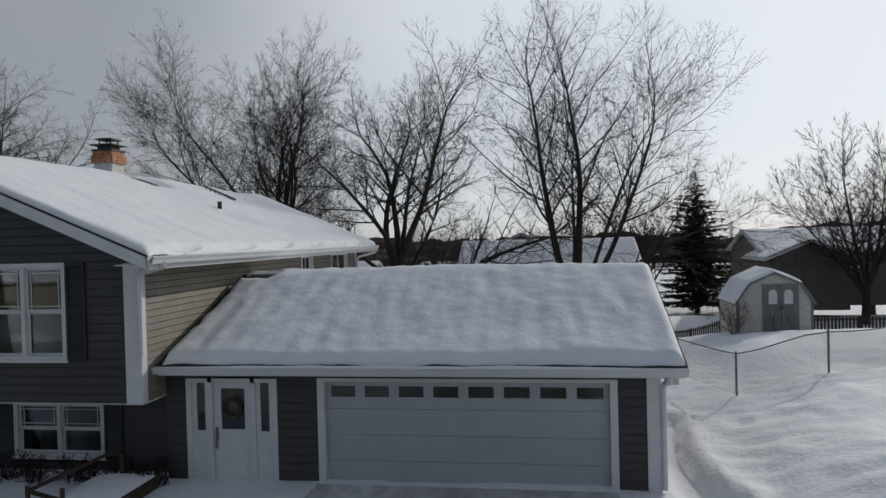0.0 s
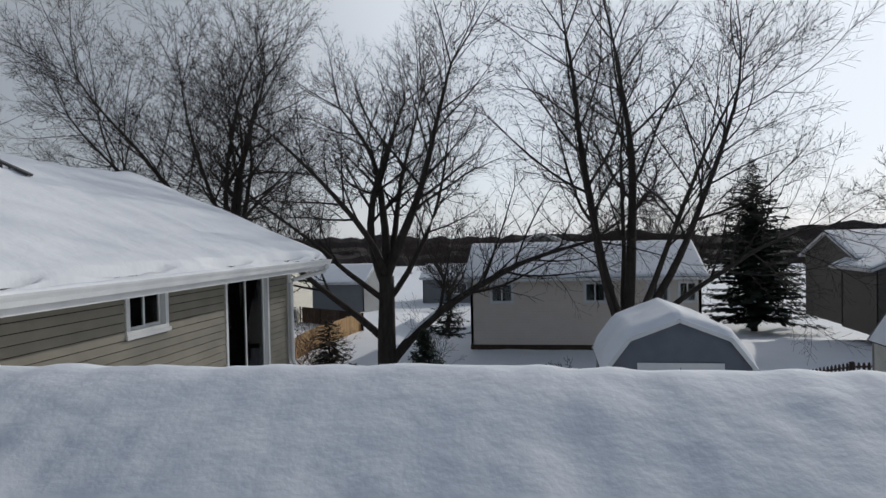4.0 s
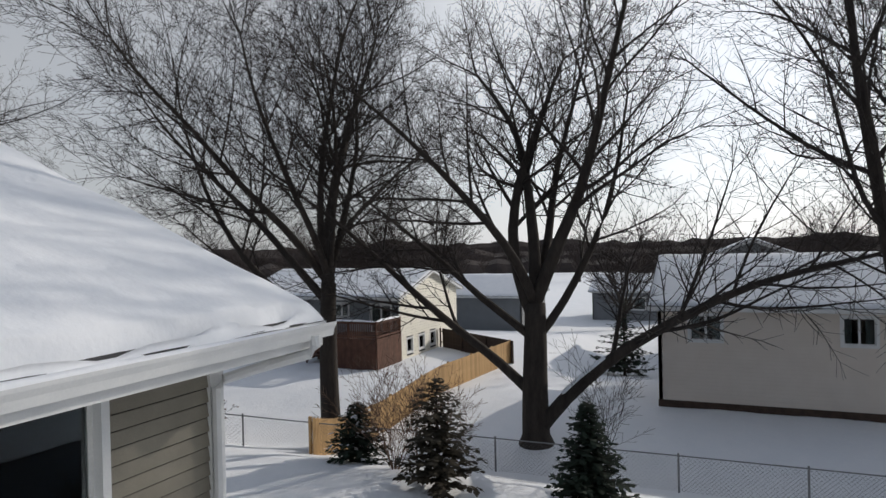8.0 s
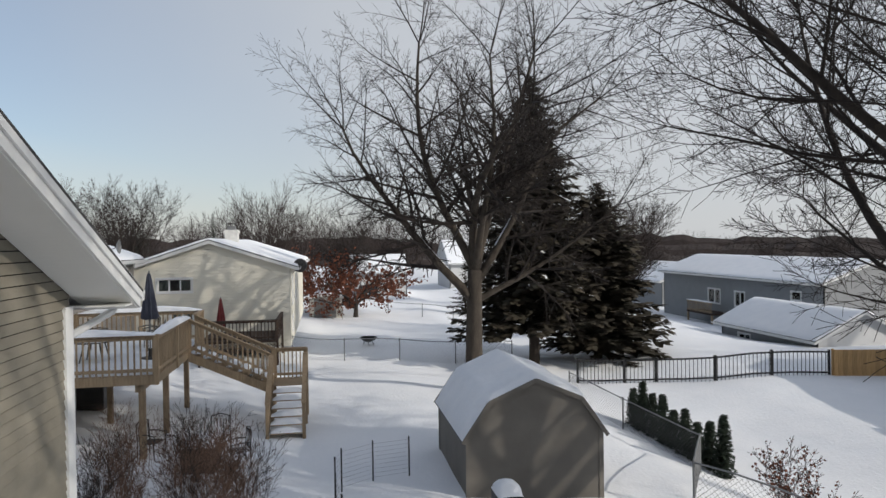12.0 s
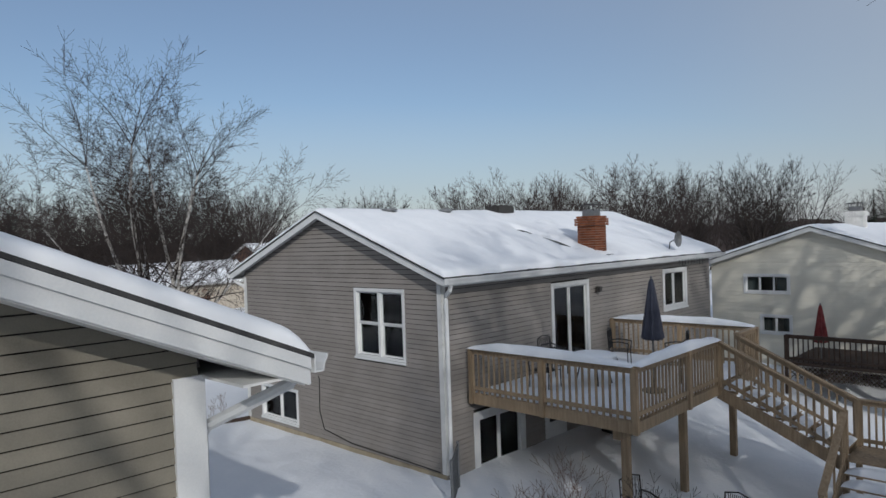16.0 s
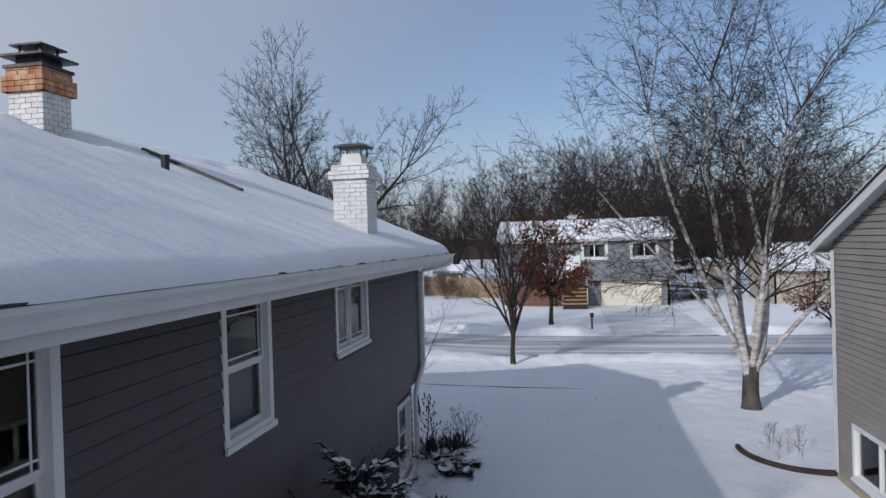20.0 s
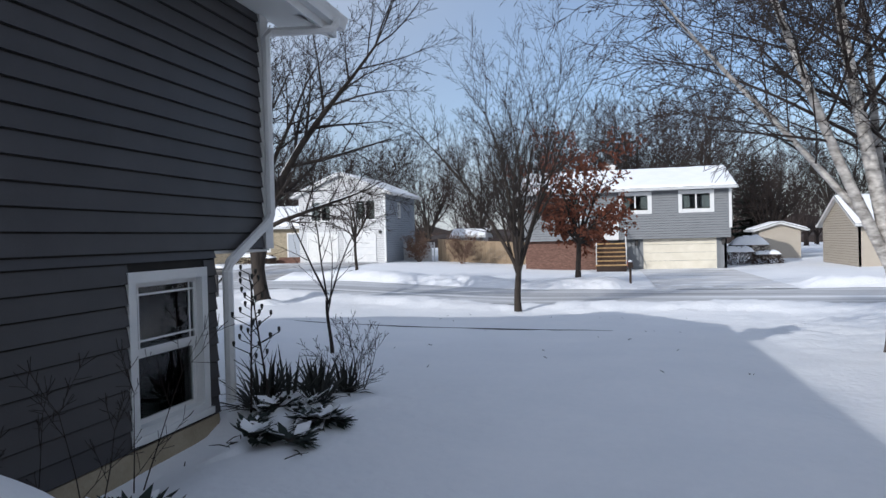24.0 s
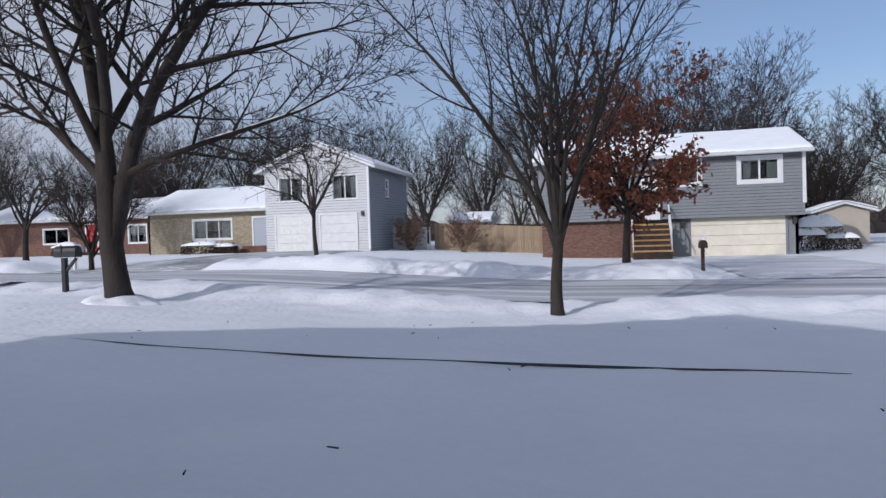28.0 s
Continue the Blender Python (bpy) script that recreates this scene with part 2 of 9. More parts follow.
class Mesh:
    """Collects corners and faces in world metres."""

    def __init__(self):
        self.v, self.f = [], []

    def quadbox(self, pts):
        """Eight corners: four below, four above, each ring in turn."""
        b = len(self.v)
        self.v += [tuple(p) for p in pts]
        for q in ((3, 2, 1, 0), (4, 5, 6, 7), (0, 1, 5, 4), (1, 2, 6, 5), (2, 3, 7, 6), (3, 0, 4, 7)):
            self.f.append(tuple(b + i for i in q))

    def box(self, x0, x1, y0, y1, z0, z1, bev=0.0):
        if bev:
            c = bev
            for (a0, a1, b0, b1, e0, e1) in ((x0, x1, y0 + c, y1 - c, z0 + c, z1 - c), (x0 + c, x1 - c, y0, y1, z0 + c, z1 - c), (x0 + c, x1 - c, y0 + c, y1 - c, z0, z1)):
                self.box(a0, a1, b0, b1, e0, e1)
            return
        self.quadbox([(x0, y0, z0), (x1, y0, z0), (x1, y1, z0), (x0, y1, z0), (x0, y0, z1), (x1, y0, z1), (x1, y1, z1), (x0, y1, z1)])

    def tube(self, path, radii, sides=6, cap=True):
        """A round bar along points, with a radius at each."""
        b, n = len(self.v), len(path)
        path = [Vector(p) for p in path]
        ref = Vector((0.31, 0.17, 0.93))
        for i, p in enumerate(path):
            d = (path[min(i + 1, n - 1)] - path[max(i - 1, 0)])
            d = d.normalized() if d.length > 1e-9 else Vector((0, 0, 1))
            s = d.cross(ref)
            if s.length < 1e-3:
                s = d.cross(Vector((1, 0, 0)))
            s.normalize()
            t = d.cross(s)
            for k in range(sides):
                a = 2 * math.pi * k / sides
                q = p + (s * math.cos(a) + t * math.sin(a)) * radii[i]
                self.v.append((q.x, q.y, q.z))
        for i in range(n - 1):
            for k in range(sides):
                k2 = (k + 1) % sides
                self.f.append((b + i * sides + k, b + i * sides + k2, b + (i + 1) * sides + k2, b + (i + 1) * sides + k))
        if cap:
            self.f.append(tuple(b + k for k in reversed(range(sides))))
            self.f.append(tuple(b + (n - 1) * sides + k for k in range(sides)))

    def bar(self, p, q, w, h=None):
        """A square bar from p to q."""
        h = h or w
        p, q = Vector(p), Vector(q)
        d = (q - p).normalized()
        s = d.cross(Vector((0, 0, 1)))
        if s.length < 1e-3:
            s = Vector((1, 0, 0))
        s.normalize()
        t = s.cross(d)
        s, t = s * w / 2, t * h / 2
        self.quadbox([p - s - t, p + s - t, p + s + t, p - s + t, q - s - t, q + s - t, q + s + t, q - s + t])

    def lathe(self, x, y, prof, sides=12):
        self.tube([(x, y, z) for _, z in prof], [r for r, _ in prof], sides)


def mesh_data(name, mb, mat, off=(0, 0, 0), smooth=False):
    me = bpy.data.meshes.new(name)
    v = np.array(mb.v, dtype=np.float64).reshape(-1, 3) - np.array(off)
    me.from_pydata(v.tolist(), [], mb.f)
    me.materials.append(mat)
    if smooth:
        me.shade_smooth()
    return me


def fixed(me):
    bm = bmesh.new()
    bm.from_mesh(me)
    bmesh.ops.recalc_face_normals(bm, faces=bm.faces)
    bm.to_mesh(me)
    bm.free()
    return me


def root(name, at, label, category, group="", kind=""):
    """An empty at the base of a thing that has parts."""
    ob = new(name)
    ob.location = at
    OFF[ob.name] = Vector(at)
    return tagged(ob, label, category, group, kind)


def part(name, mb, mat, parent, label="", smooth=False):
    off = OFF[parent.name]
    ob = new(name, fixed(mesh_data(name, mb, mat, off, smooth)))
    ob.parent = parent
    OFF[ob.name] = off
    if label:
        ob["label"] = label
    return ob


def thing(name, mb, mat, at, label, category, group="", kind="", smooth=False, fix=True):
    me = mesh_data(name, mb, mat, at, smooth)
    ob = new(name, fixed(me) if fix else me)
    ob.location = at
    OFF[ob.name] = Vector(at)
    return tagged(ob, label, category, group, kind)


# ---- the ground ----
def S(a, b, t):
    u = np.clip((t - a) / (b - a), 0, 1)
    return u * u * (3 - 2 * u)


def land(x, y):
    """Height of the snow at a place."""
    x, y = np.asarray(x, float), np.asarray(y, float)
    road = -0.62 + 0.5 * S(-17, -5, x) + 0.15 * S(0, 12, x)
    z = road + (0.06 - road) * S(-3.5, 10.5, y)
    z = z + (-0.62 + 0.75 * S(-18, 0, x) - road) * S(-11, -24, y)
    west = S(-16.5, -23, x)
    z = z - 0.28 * west * S(-2, 11, y) * (1 - S(20, 34, y))
    z = z - 1.3 * S(20.5, 38, y) - 0.85 * S(36.5, 40.5, y) + 0.55 * S(42, 48, y)
    shelf = S(-9, -14, x) * (1 - S(-38, -46, x))
    z = z - 1.8 * (S(49, 66, y) * (1 - shelf) + S(64, 84, y) * shelf)
    z = z - 0.35 * S(-20, -24, x) * S(20, 23.5, y) * (1 - S(27, 32, y))
    z = z - 0.4 * S(-29, -40, x) * S(21, 29, y) * (1 - S(33, 40, y)) + 0.35 * S(-27, -33, x) * S(36.5, 41, y)
    z = z + 0.2 * S(-3, 2, x) * S(24, 27, y) * (1 - S(31, 39, y)) + 0.75 * S(3.5, 10, x) * S(20, 27, y) * (1 - S(31, 39.5, y))
    z = z + 0.85 * S(3.4, 7.0, x) * S(2, 9, y) * (1 - S(14, 22, y)) * (1 - 0.4 * S(9, 16, y))
    z = z + (0.42 * S(5.6, 8.0, x) + 0.3 * S(8.5, 13, x)) * S(14, 18.5, y) * (1 - S(22, 29, y))
    dx = np.where(x > -6.6, (x + 6.6) / 3.9, (x + 6.6) / 3.0)
    z = z + (2.12 - 0.22 * S(21.5, 24.5, y)) * np.exp(-dx * dx) * S(12, 18, y) * (1 - S(23.5, 34.0, y))
    z = z - 0.16 * S(-10, -13, x) * (1 - S(-17, -20, x)) * S(2, 6, y) * (1 - S(8, 10.8, y))
    z = z + 0.03 * S(-14, -15.6, x) * (1 - S(-15.6, -18, x) * 1.0) * S(10, 13, y) * (1 - S(15, 20, y))
    z = z - 0.2 * np.exp(-((x + 15.5) / 0.4) ** 2) * S(11.9, 12.5, y) * (1 - S(14.2, 15.5, y))
    # ploughed banks on both sides of the road
    wob = 0.5 + 0.5 * np.sin(x * 0.9) * np.sin(x * 0.37 + 1)
    gap = (1 - S(-27.5, -26, x) * (1 - S(-20.5, -19, x))) * (1 - S(-4.5, -3.5, x) * (1 - S(3.2, 4.6, x)))
    z = z + (0.30 + 0.25 * wob) * S(-10.2, -11.3, y) * (1 - S(-12.0, -14.5, y)) * gap
    z = z + (0.10 + 0.14 * wob) * S(-4.6, -4.0, y) * (1 - S(-3.6, -2.2, y))
    far = np.maximum(np.hypot(x + 8, y - 15) - 90, 0)
    return z - 0.012 * np.minimum(far, 250)


def g(x, y):
    return float(land(x, y))


def axis_steps(lo, hi, a, b, fine, coarse):
    out, t = [a], a
    while t < b:
        t += fine
        out.append(t)
    step = fine
    t = out[-1]
    while t < hi:
        step = min(step * 1.18, coarse)
        t += step
        out.append(t)
    step, t = fine, a
    while t > lo:
        step = min(step * 1.18, coarse)
        t -= step
        out.insert(0, t)
    return np.array(out)


def build_ground():
    xs = axis_steps(-900, 900, -28, 12, 0.19, 60)
    ys = axis_steps(-900, 900, -14, 38, 0.19, 60)
    X, Y = np.meshgrid(xs, ys)
    Z = land(X, Y)
    flat = np.stack([X.ravel(), Y.ravel()], -1)
    bump = np.array([noise.noise((p[0] * 0.45, p[1] * 0.45, 0)) * 0.05 + noise.noise((p[0] * 1.7, p[1] * 1.7, 5)) * 0.018 + (noise.noise((p[0] * 3.4, p[1] * 2.0 + p[0], 9)) * (0.03 if 2.6 < p[0] < 14 and 6 < p[1] < 24 else 0.008) if abs(p[0]) < 40 and abs(p[1]) < 60 else 0) for p in flat])
    keep = 1 - S(-4.1, -4.6, flat[:, 1]) * (1 - S(-10.2, -10.8, flat[:, 1]))
    near = (np.abs(flat[:, 0] + 8) < 26) & (flat[:, 1] > -16) & (flat[:, 1] < 26)
    bank = np.maximum(S(-10.2, -11.0, flat[:, 1]) * (1 - S(-12.6, -14.5, flat[:, 1])), S(-4.7, -4.2, flat[:, 1]) * (1 - S(-2.9, -1.6, flat[:, 1])))
    trod = np.maximum(0.8 * S(2.9, 4.0, flat[:, 0]) * S(5, 8, flat[:, 1]) * (1 - S(20, 24, flat[:, 1])), S(-21.3, -22.2, flat[:, 0]) * S(-3, -1, flat[:, 1]) * (1 - S(4.5, 6.5, flat[:, 1])))
    rough = np.maximum(bank, trod)
    chunk = np.array([(noise.noise((p[0] * 1.5, p[1] * 2.0, 21)) * 0.09 + noise.noise((p[0] * 3.4, p[1] * 4.2, 23)) * 0.06) if q and r > 0.01 else 0.0 for p, q, r in zip(flat, near, rough)])
    Z = Z.ravel() + bump * keep + chunk * rough
    # a trodden path beside the garage
    d = np.abs(flat[:, 0] - 3.15 - 0.2 * np.sin(flat[:, 1] * 0.8))
    Z = Z + 0.1 * np.exp(-((flat[:, 0] - 3.75 - 0.2 * np.sin(flat[:, 1] * 0.8)) / 0.22) ** 2) * S(7, 8, flat[:, 1]) * (1 - S(15, 17, flat[:, 1]))
    Z = Z - 0.24 * (1 - S(0.25, 0.45, d)) * S(8, 9, flat[:, 1]) * (1 - S(16.5, 17.5, flat[:, 1]))
    w, h = len(xs), len(ys)
    i = np.arange(w * h).reshape(h, w)
    f = np.stack([i[:-1, :-1], i[:-1, 1:], i[1:, 1:], i[1:, :-1]], -1).reshape(-1, 4)
    me = bpy.data.meshes.new("ground")
    me.from_pydata(np.stack([flat[:, 0], flat[:, 1], Z], -1).tolist(), [], f.tolist())
    me.materials.append(SNOW)
    me.shade_smooth()
    tagged(new("ground", me), "snow-covered lawns and yards with soft drifts", "ground", kind="structure")


def sheet(name, x0, x1, y0, y1, nx, ny, lift, mat, label, category):
    """A strip of paving that follows the land."""
    xs, ys = np.linspace(x0, x1, nx), np.linspace(y0, y1, ny)
    X, Y = np.meshgrid(xs, ys)
    Z = land(X, Y) + lift
    i = np.arange(nx * ny).reshape(ny, nx)
    f = np.stack([i[:-1, :-1], i[:-1, 1:], i[1:, 1:], i[1:, :-1]], -1).reshape(-1, 4)
    me = bpy.data.meshes.new(name)
    me.from_pydata(np.stack([X, Y, Z], -1).reshape(-1, 3).tolist(), [], f.tolist())
    me.materials.append(mat)
    me.shade_smooth()
    return tagged(new(name, me), label, category, kind="structure")


build_ground()
sheet("road", -160, 160, -10.4, -4.4, 161, 9, 0.03, ASPHALT, "residential street of grey asphalt with packed snow and wheel tracks", "road")


# ---- houses ----
class Side:
    """One wall of a house: u runs along it in world metres, d outwards."""

    def __init__(self, key, x0, x1, y0, y1):
        self.key = key
        self.fixed = {"S": y0, "N": y1, "E": x1, "W": x0}[key]
        self.lo, self.hi = (x0, x1) if key in "SN" else (y0, y1)

    def at(self, u, d, z):
        k = self.key
        return {"S": (u, self.fixed - d, z), "N": (u, self.fixed + d, z), "E": (self.fixed + d, u, z), "W": (self.fixed - d, u, z)}[k]

    def box(self, mb, u0, u1, d0, d1, z0, z1):
        a = self.at
        mb.quadbox([a(u0, d0, z0), a(u1, d0, z0), a(u1, d1, z0), a(u0, d1, z0), a(u0, d0, z1), a(u1, d0, z1), a(u1, d1, z1), a(u0, d1, z1)])


def cut(spans, a, b):
    out = []
    for s, e in spans:
        if b <= s or a >= e:
            out.append((s, e))
            continue
        if a - s > 0.02:
            out.append((s, a))
        if e - b > 0.02:
            out.append((b, e))
    return out


def wall(house, sd, z0, z1, holes, mat, gable=None, near=True, pitch=0.16, base=0.0, label="", thick=0.15):
    """A wall with openings through it, clad in lap siding. gable: (u of the ridge, rise per metre)."""
    lo, hi = sd.lo, sd.hi
    us = sorted({lo, hi, *[u for h in holes for u in h[:2] if lo < u < hi]})
    zs = sorted({z0, z1, *[z for h in holes for z in h[2:4] if z0 < z < z1]})
    mb = Mesh()
    ids = {}

    def corner(u, d, z):
        key = (round(u, 4), d, round(z, 4))
        if key not in ids:
            ids[key] = len(mb.v)
            mb.v.append(sd.at(u, d, z))
        return ids[key]

    def solid(i, j):
        if not (0 <= i < len(us) - 1 and 0 <= j < len(zs) - 1):
            return False
        um, zm = (us[i] + us[i + 1]) / 2, (zs[j] + zs[j + 1]) / 2
        return not any(h[0] < um < h[1] and h[2] < zm < h[3] for h in holes)
    for i in range(len(us) - 1):
        for j in range(len(zs) - 1):
            if not solid(i, j):
                continue
            ua, ub, za, zb = us[i], us[i + 1], zs[j], zs[j + 1]
            for d in (0.0, -thick):
                mb.f.append(tuple(corner(*q) for q in ((ua, d, za), (ub, d, za), (ub, d, zb), (ua, d, zb))))
            for (ii, jj, e) in ((i - 1, j, ((ua, za), (ua, zb))), (i + 1, j, ((ub, za), (ub, zb))), (i, j - 1, ((ua, za), (ub, za))), (i, j + 1, ((ua, zb), (ub, zb)))):
                if solid(ii, jj) or (gable and jj == len(zs) - 1):
                    continue
                (p, q), (r, t) = e
                mb.f.append((corner(p, 0.0, q), corner(r, 0.0, t), corner(r, -thick, t), corner(p, -thick, q)))
    if gable:
        um, rise = gable
        top = z1 + max((um - lo) * rise, (hi - um) * rise)
        for d in (0.0, -thick):
            for ua, ub in zip(us, us[1:]):
                mb.f.append((corner(ua, d, z1), corner(ub, d, z1), corner(um, d, top)))
        for u in (lo, hi):
            mb.f.append((corner(u, 0.0, z1), corner(um, 0.0, top), corner(um, -thick, top), corner(u, -thick, z1)))
    # Behind boards the body takes the painted shade that shows in the gaps.
    w = part("wall", mb, mat if not near else GAP_SHADE, house, label)
    if not near:
        return w
    # courses of siding
    lip = 0.012 + 0.11 * pitch
    z = z0 + base
    ztop = z1 + (gable[1] * max(gable[0] - lo, hi - gable[0]) if gable else 0)
    while z < ztop - 0.02:
        zt = min(z + pitch, ztop)

        def ends(zz):
            if not gable or zz <= z1:
                return lo, hi
            k = (zz - z1) / gable[1]
            return lo + k, hi - k
        l0, h0 = ends(z)
        l1, h1 = ends(zt)
        spans = [(l0, h0)]
        for hl in holes:
            if hl[2] < zt - 0.01 and hl[3] > z + 0.01:
                spans = cut(spans, hl[0], hl[1])
        for s, e in spans:
            if e - s < 0.03:
                continue
            s1 = max(s, l1) if s == l0 else s
            e1 = min(e, h1) if e == h0 else e
            e1 = max(e1, s1 + 0.01)
            m2 = Mesh()
            a = sd.at
            zl = z + (0.014 if pitch < 0.18 else 0.010)
            m2.quadbox([a(s, 0.001, zl), a(e, 0.001, zl), a(e, lip, zl), a(s, lip, zl), a(s1, 0.001, zt), a(e1, 0.001, zt), a(e1, 0.007, zt), a(s1, 0.007, zt)])
            if sd.key in "SE":
                m2.f = [tuple(reversed(q)) for q in m2.f]
            ob = new("siding_board", mesh_data("siding_board", m2, mat, OFF[house.name]))
            ob.parent = w
        z += pitch
    return w


def ring(mb, sd, u0, u1, z0, z1, c, d0, d1):
    """A mitred frame in one piece."""
    o = len(mb.v)
    for d in (d0, d1):
        for (a, b, e, f) in ((u0, u1, z0, z1), (u0 + c, u1 - c, z0 + c, z1 - c)):
            mb.v += [sd.at(a, d, e), sd.at(b, d, e), sd.at(b, d, f), sd.at(a, d, f)]
    for k in range(4):
        n = (k + 1) % 4
        mb.f += [(o + k, o + n, o + 4 + n, o + 4 + k), (o + 8 + k, o + 12 + k, o + 12 + n, o + 8 + n), (o + k, o + 8 + k, o + 8 + n, o + n), (o + 4 + k, o + 4 + n, o + 12 + n, o + 12 + k)]


def window(house, sd, u0, u1, z0, z1, kind="slider", casing=0.085, mat=None, curtain=0.0, sash=None, label="", grille=False, sill=True):
    """A window from its casing's outer edges: casing, sashes, panes, sill, and bars where it has them."""
    mat = mat or WHITE
    sash = sash or mat
    mb = Mesh()
    c = casing
    ring(mb, sd, u0, u1, z0, z1, c, -0.12, 0.032)
    win = part("window", mb, mat, house, label)
    if sill:
        mb = Mesh()
        sd.box(mb, u0 - 0.02, u1 + 0.02, 0.033, 0.06, z0 - 0.03, z0 + 0.03)
        part("sill", mb, mat, win)
    iu0, iu1, iz0, iz1 = u0 + c, u1 - c, z0 + c, z1 - c
    um, zm = (iu0 + iu1) / 2, (iz0 + iz1) / 2
    cells = {"slider": [(iu0, um, iz0, iz1, -0.03), (um, iu1, iz0, iz1, -0.06)],
             "hung": [(iu0, iu1, zm, iz1, -0.03), (iu0, iu1, iz0, zm, -0.06)],
             "fixed": [(iu0, iu1, iz0, iz1, -0.04)],
             "triple": [(iu0 + (iu1 - iu0) * k / 3, iu0 + (iu1 - iu0) * (k + 1) / 3, iz0, iz1, -0.03 - 0.02 * (k == 1)) for k in range(3)],
             "twin": [(iu0, um - 0.04, zm, iz1, -0.03), (iu0, um - 0.04, iz0, zm, -0.06), (um + 0.04, iu1, zm, iz1, -0.03), (um + 0.04, iu1, iz0, zm, -0.06)]}[kind]
    if kind == "twin":
        mb = Mesh()
        sd.box(mb, um - 0.04, um + 0.04, -0.12, 0.02, iz0, iz1)
        part("mullion", mb, mat, win)
    for a0, a1, b0, b1, d in cells:
        s = 0.04
        mb = Mesh()
        ring(mb, sd, a0, a1, b0, b1, s, d - 0.03, d)
        part("sash", mb, sash, win)
        mb = Mesh()
        sd.box(mb, a0 + s, a1 - s, d - 0.018, d - 0.012, b0 + s, b1 - s)
        p = part("pane", mb, GLASS, win)
        p.visible_shadow = False
        if grille and (b1 > iz1 - 0.01):
            mb = Mesh()
            for du in (0.1, (a1 - a0) - 0.1):
                sd.box(mb, a0 + du - 0.008, a0 + du + 0.008, d - 0.011, d - 0.004, b0 + s, b1 - s)
            for dz in (0.1, (b1 - b0) - 0.1):
                sd.box(mb, a0 + s, a1 - s, d - 0.010, d - 0.005, b0 + dz - 0.008, b0 + dz + 0.008)
            part("muntin", mb, sash, win)
    if curtain:
        n = 14
        for half in (0, 1):
            mb = Mesh()
            for k in range(n // 2):
                k2 = k if half == 0 else n - 1 - k
                if (k + 1) / n > curtain / 2 + 0.001:
                    continue
                w0 = iu0 + (iu1 - iu0) * k2 / n
                w1 = iu0 + (iu1 - iu0) * (k2 + 1) / n
                sd.box(mb, w0, w1, -0.20 - 0.02 * (k % 2), -0.175 - 0.02 * (k % 2), iz0, iz1)
            if mb.v:
                part("curtain", mb, CURTAIN, win)
    return win


def hole(u0, u1, z0, z1, c=0.02):
    return (u0 + c, u1 - c, z0 + c, z1 - c)


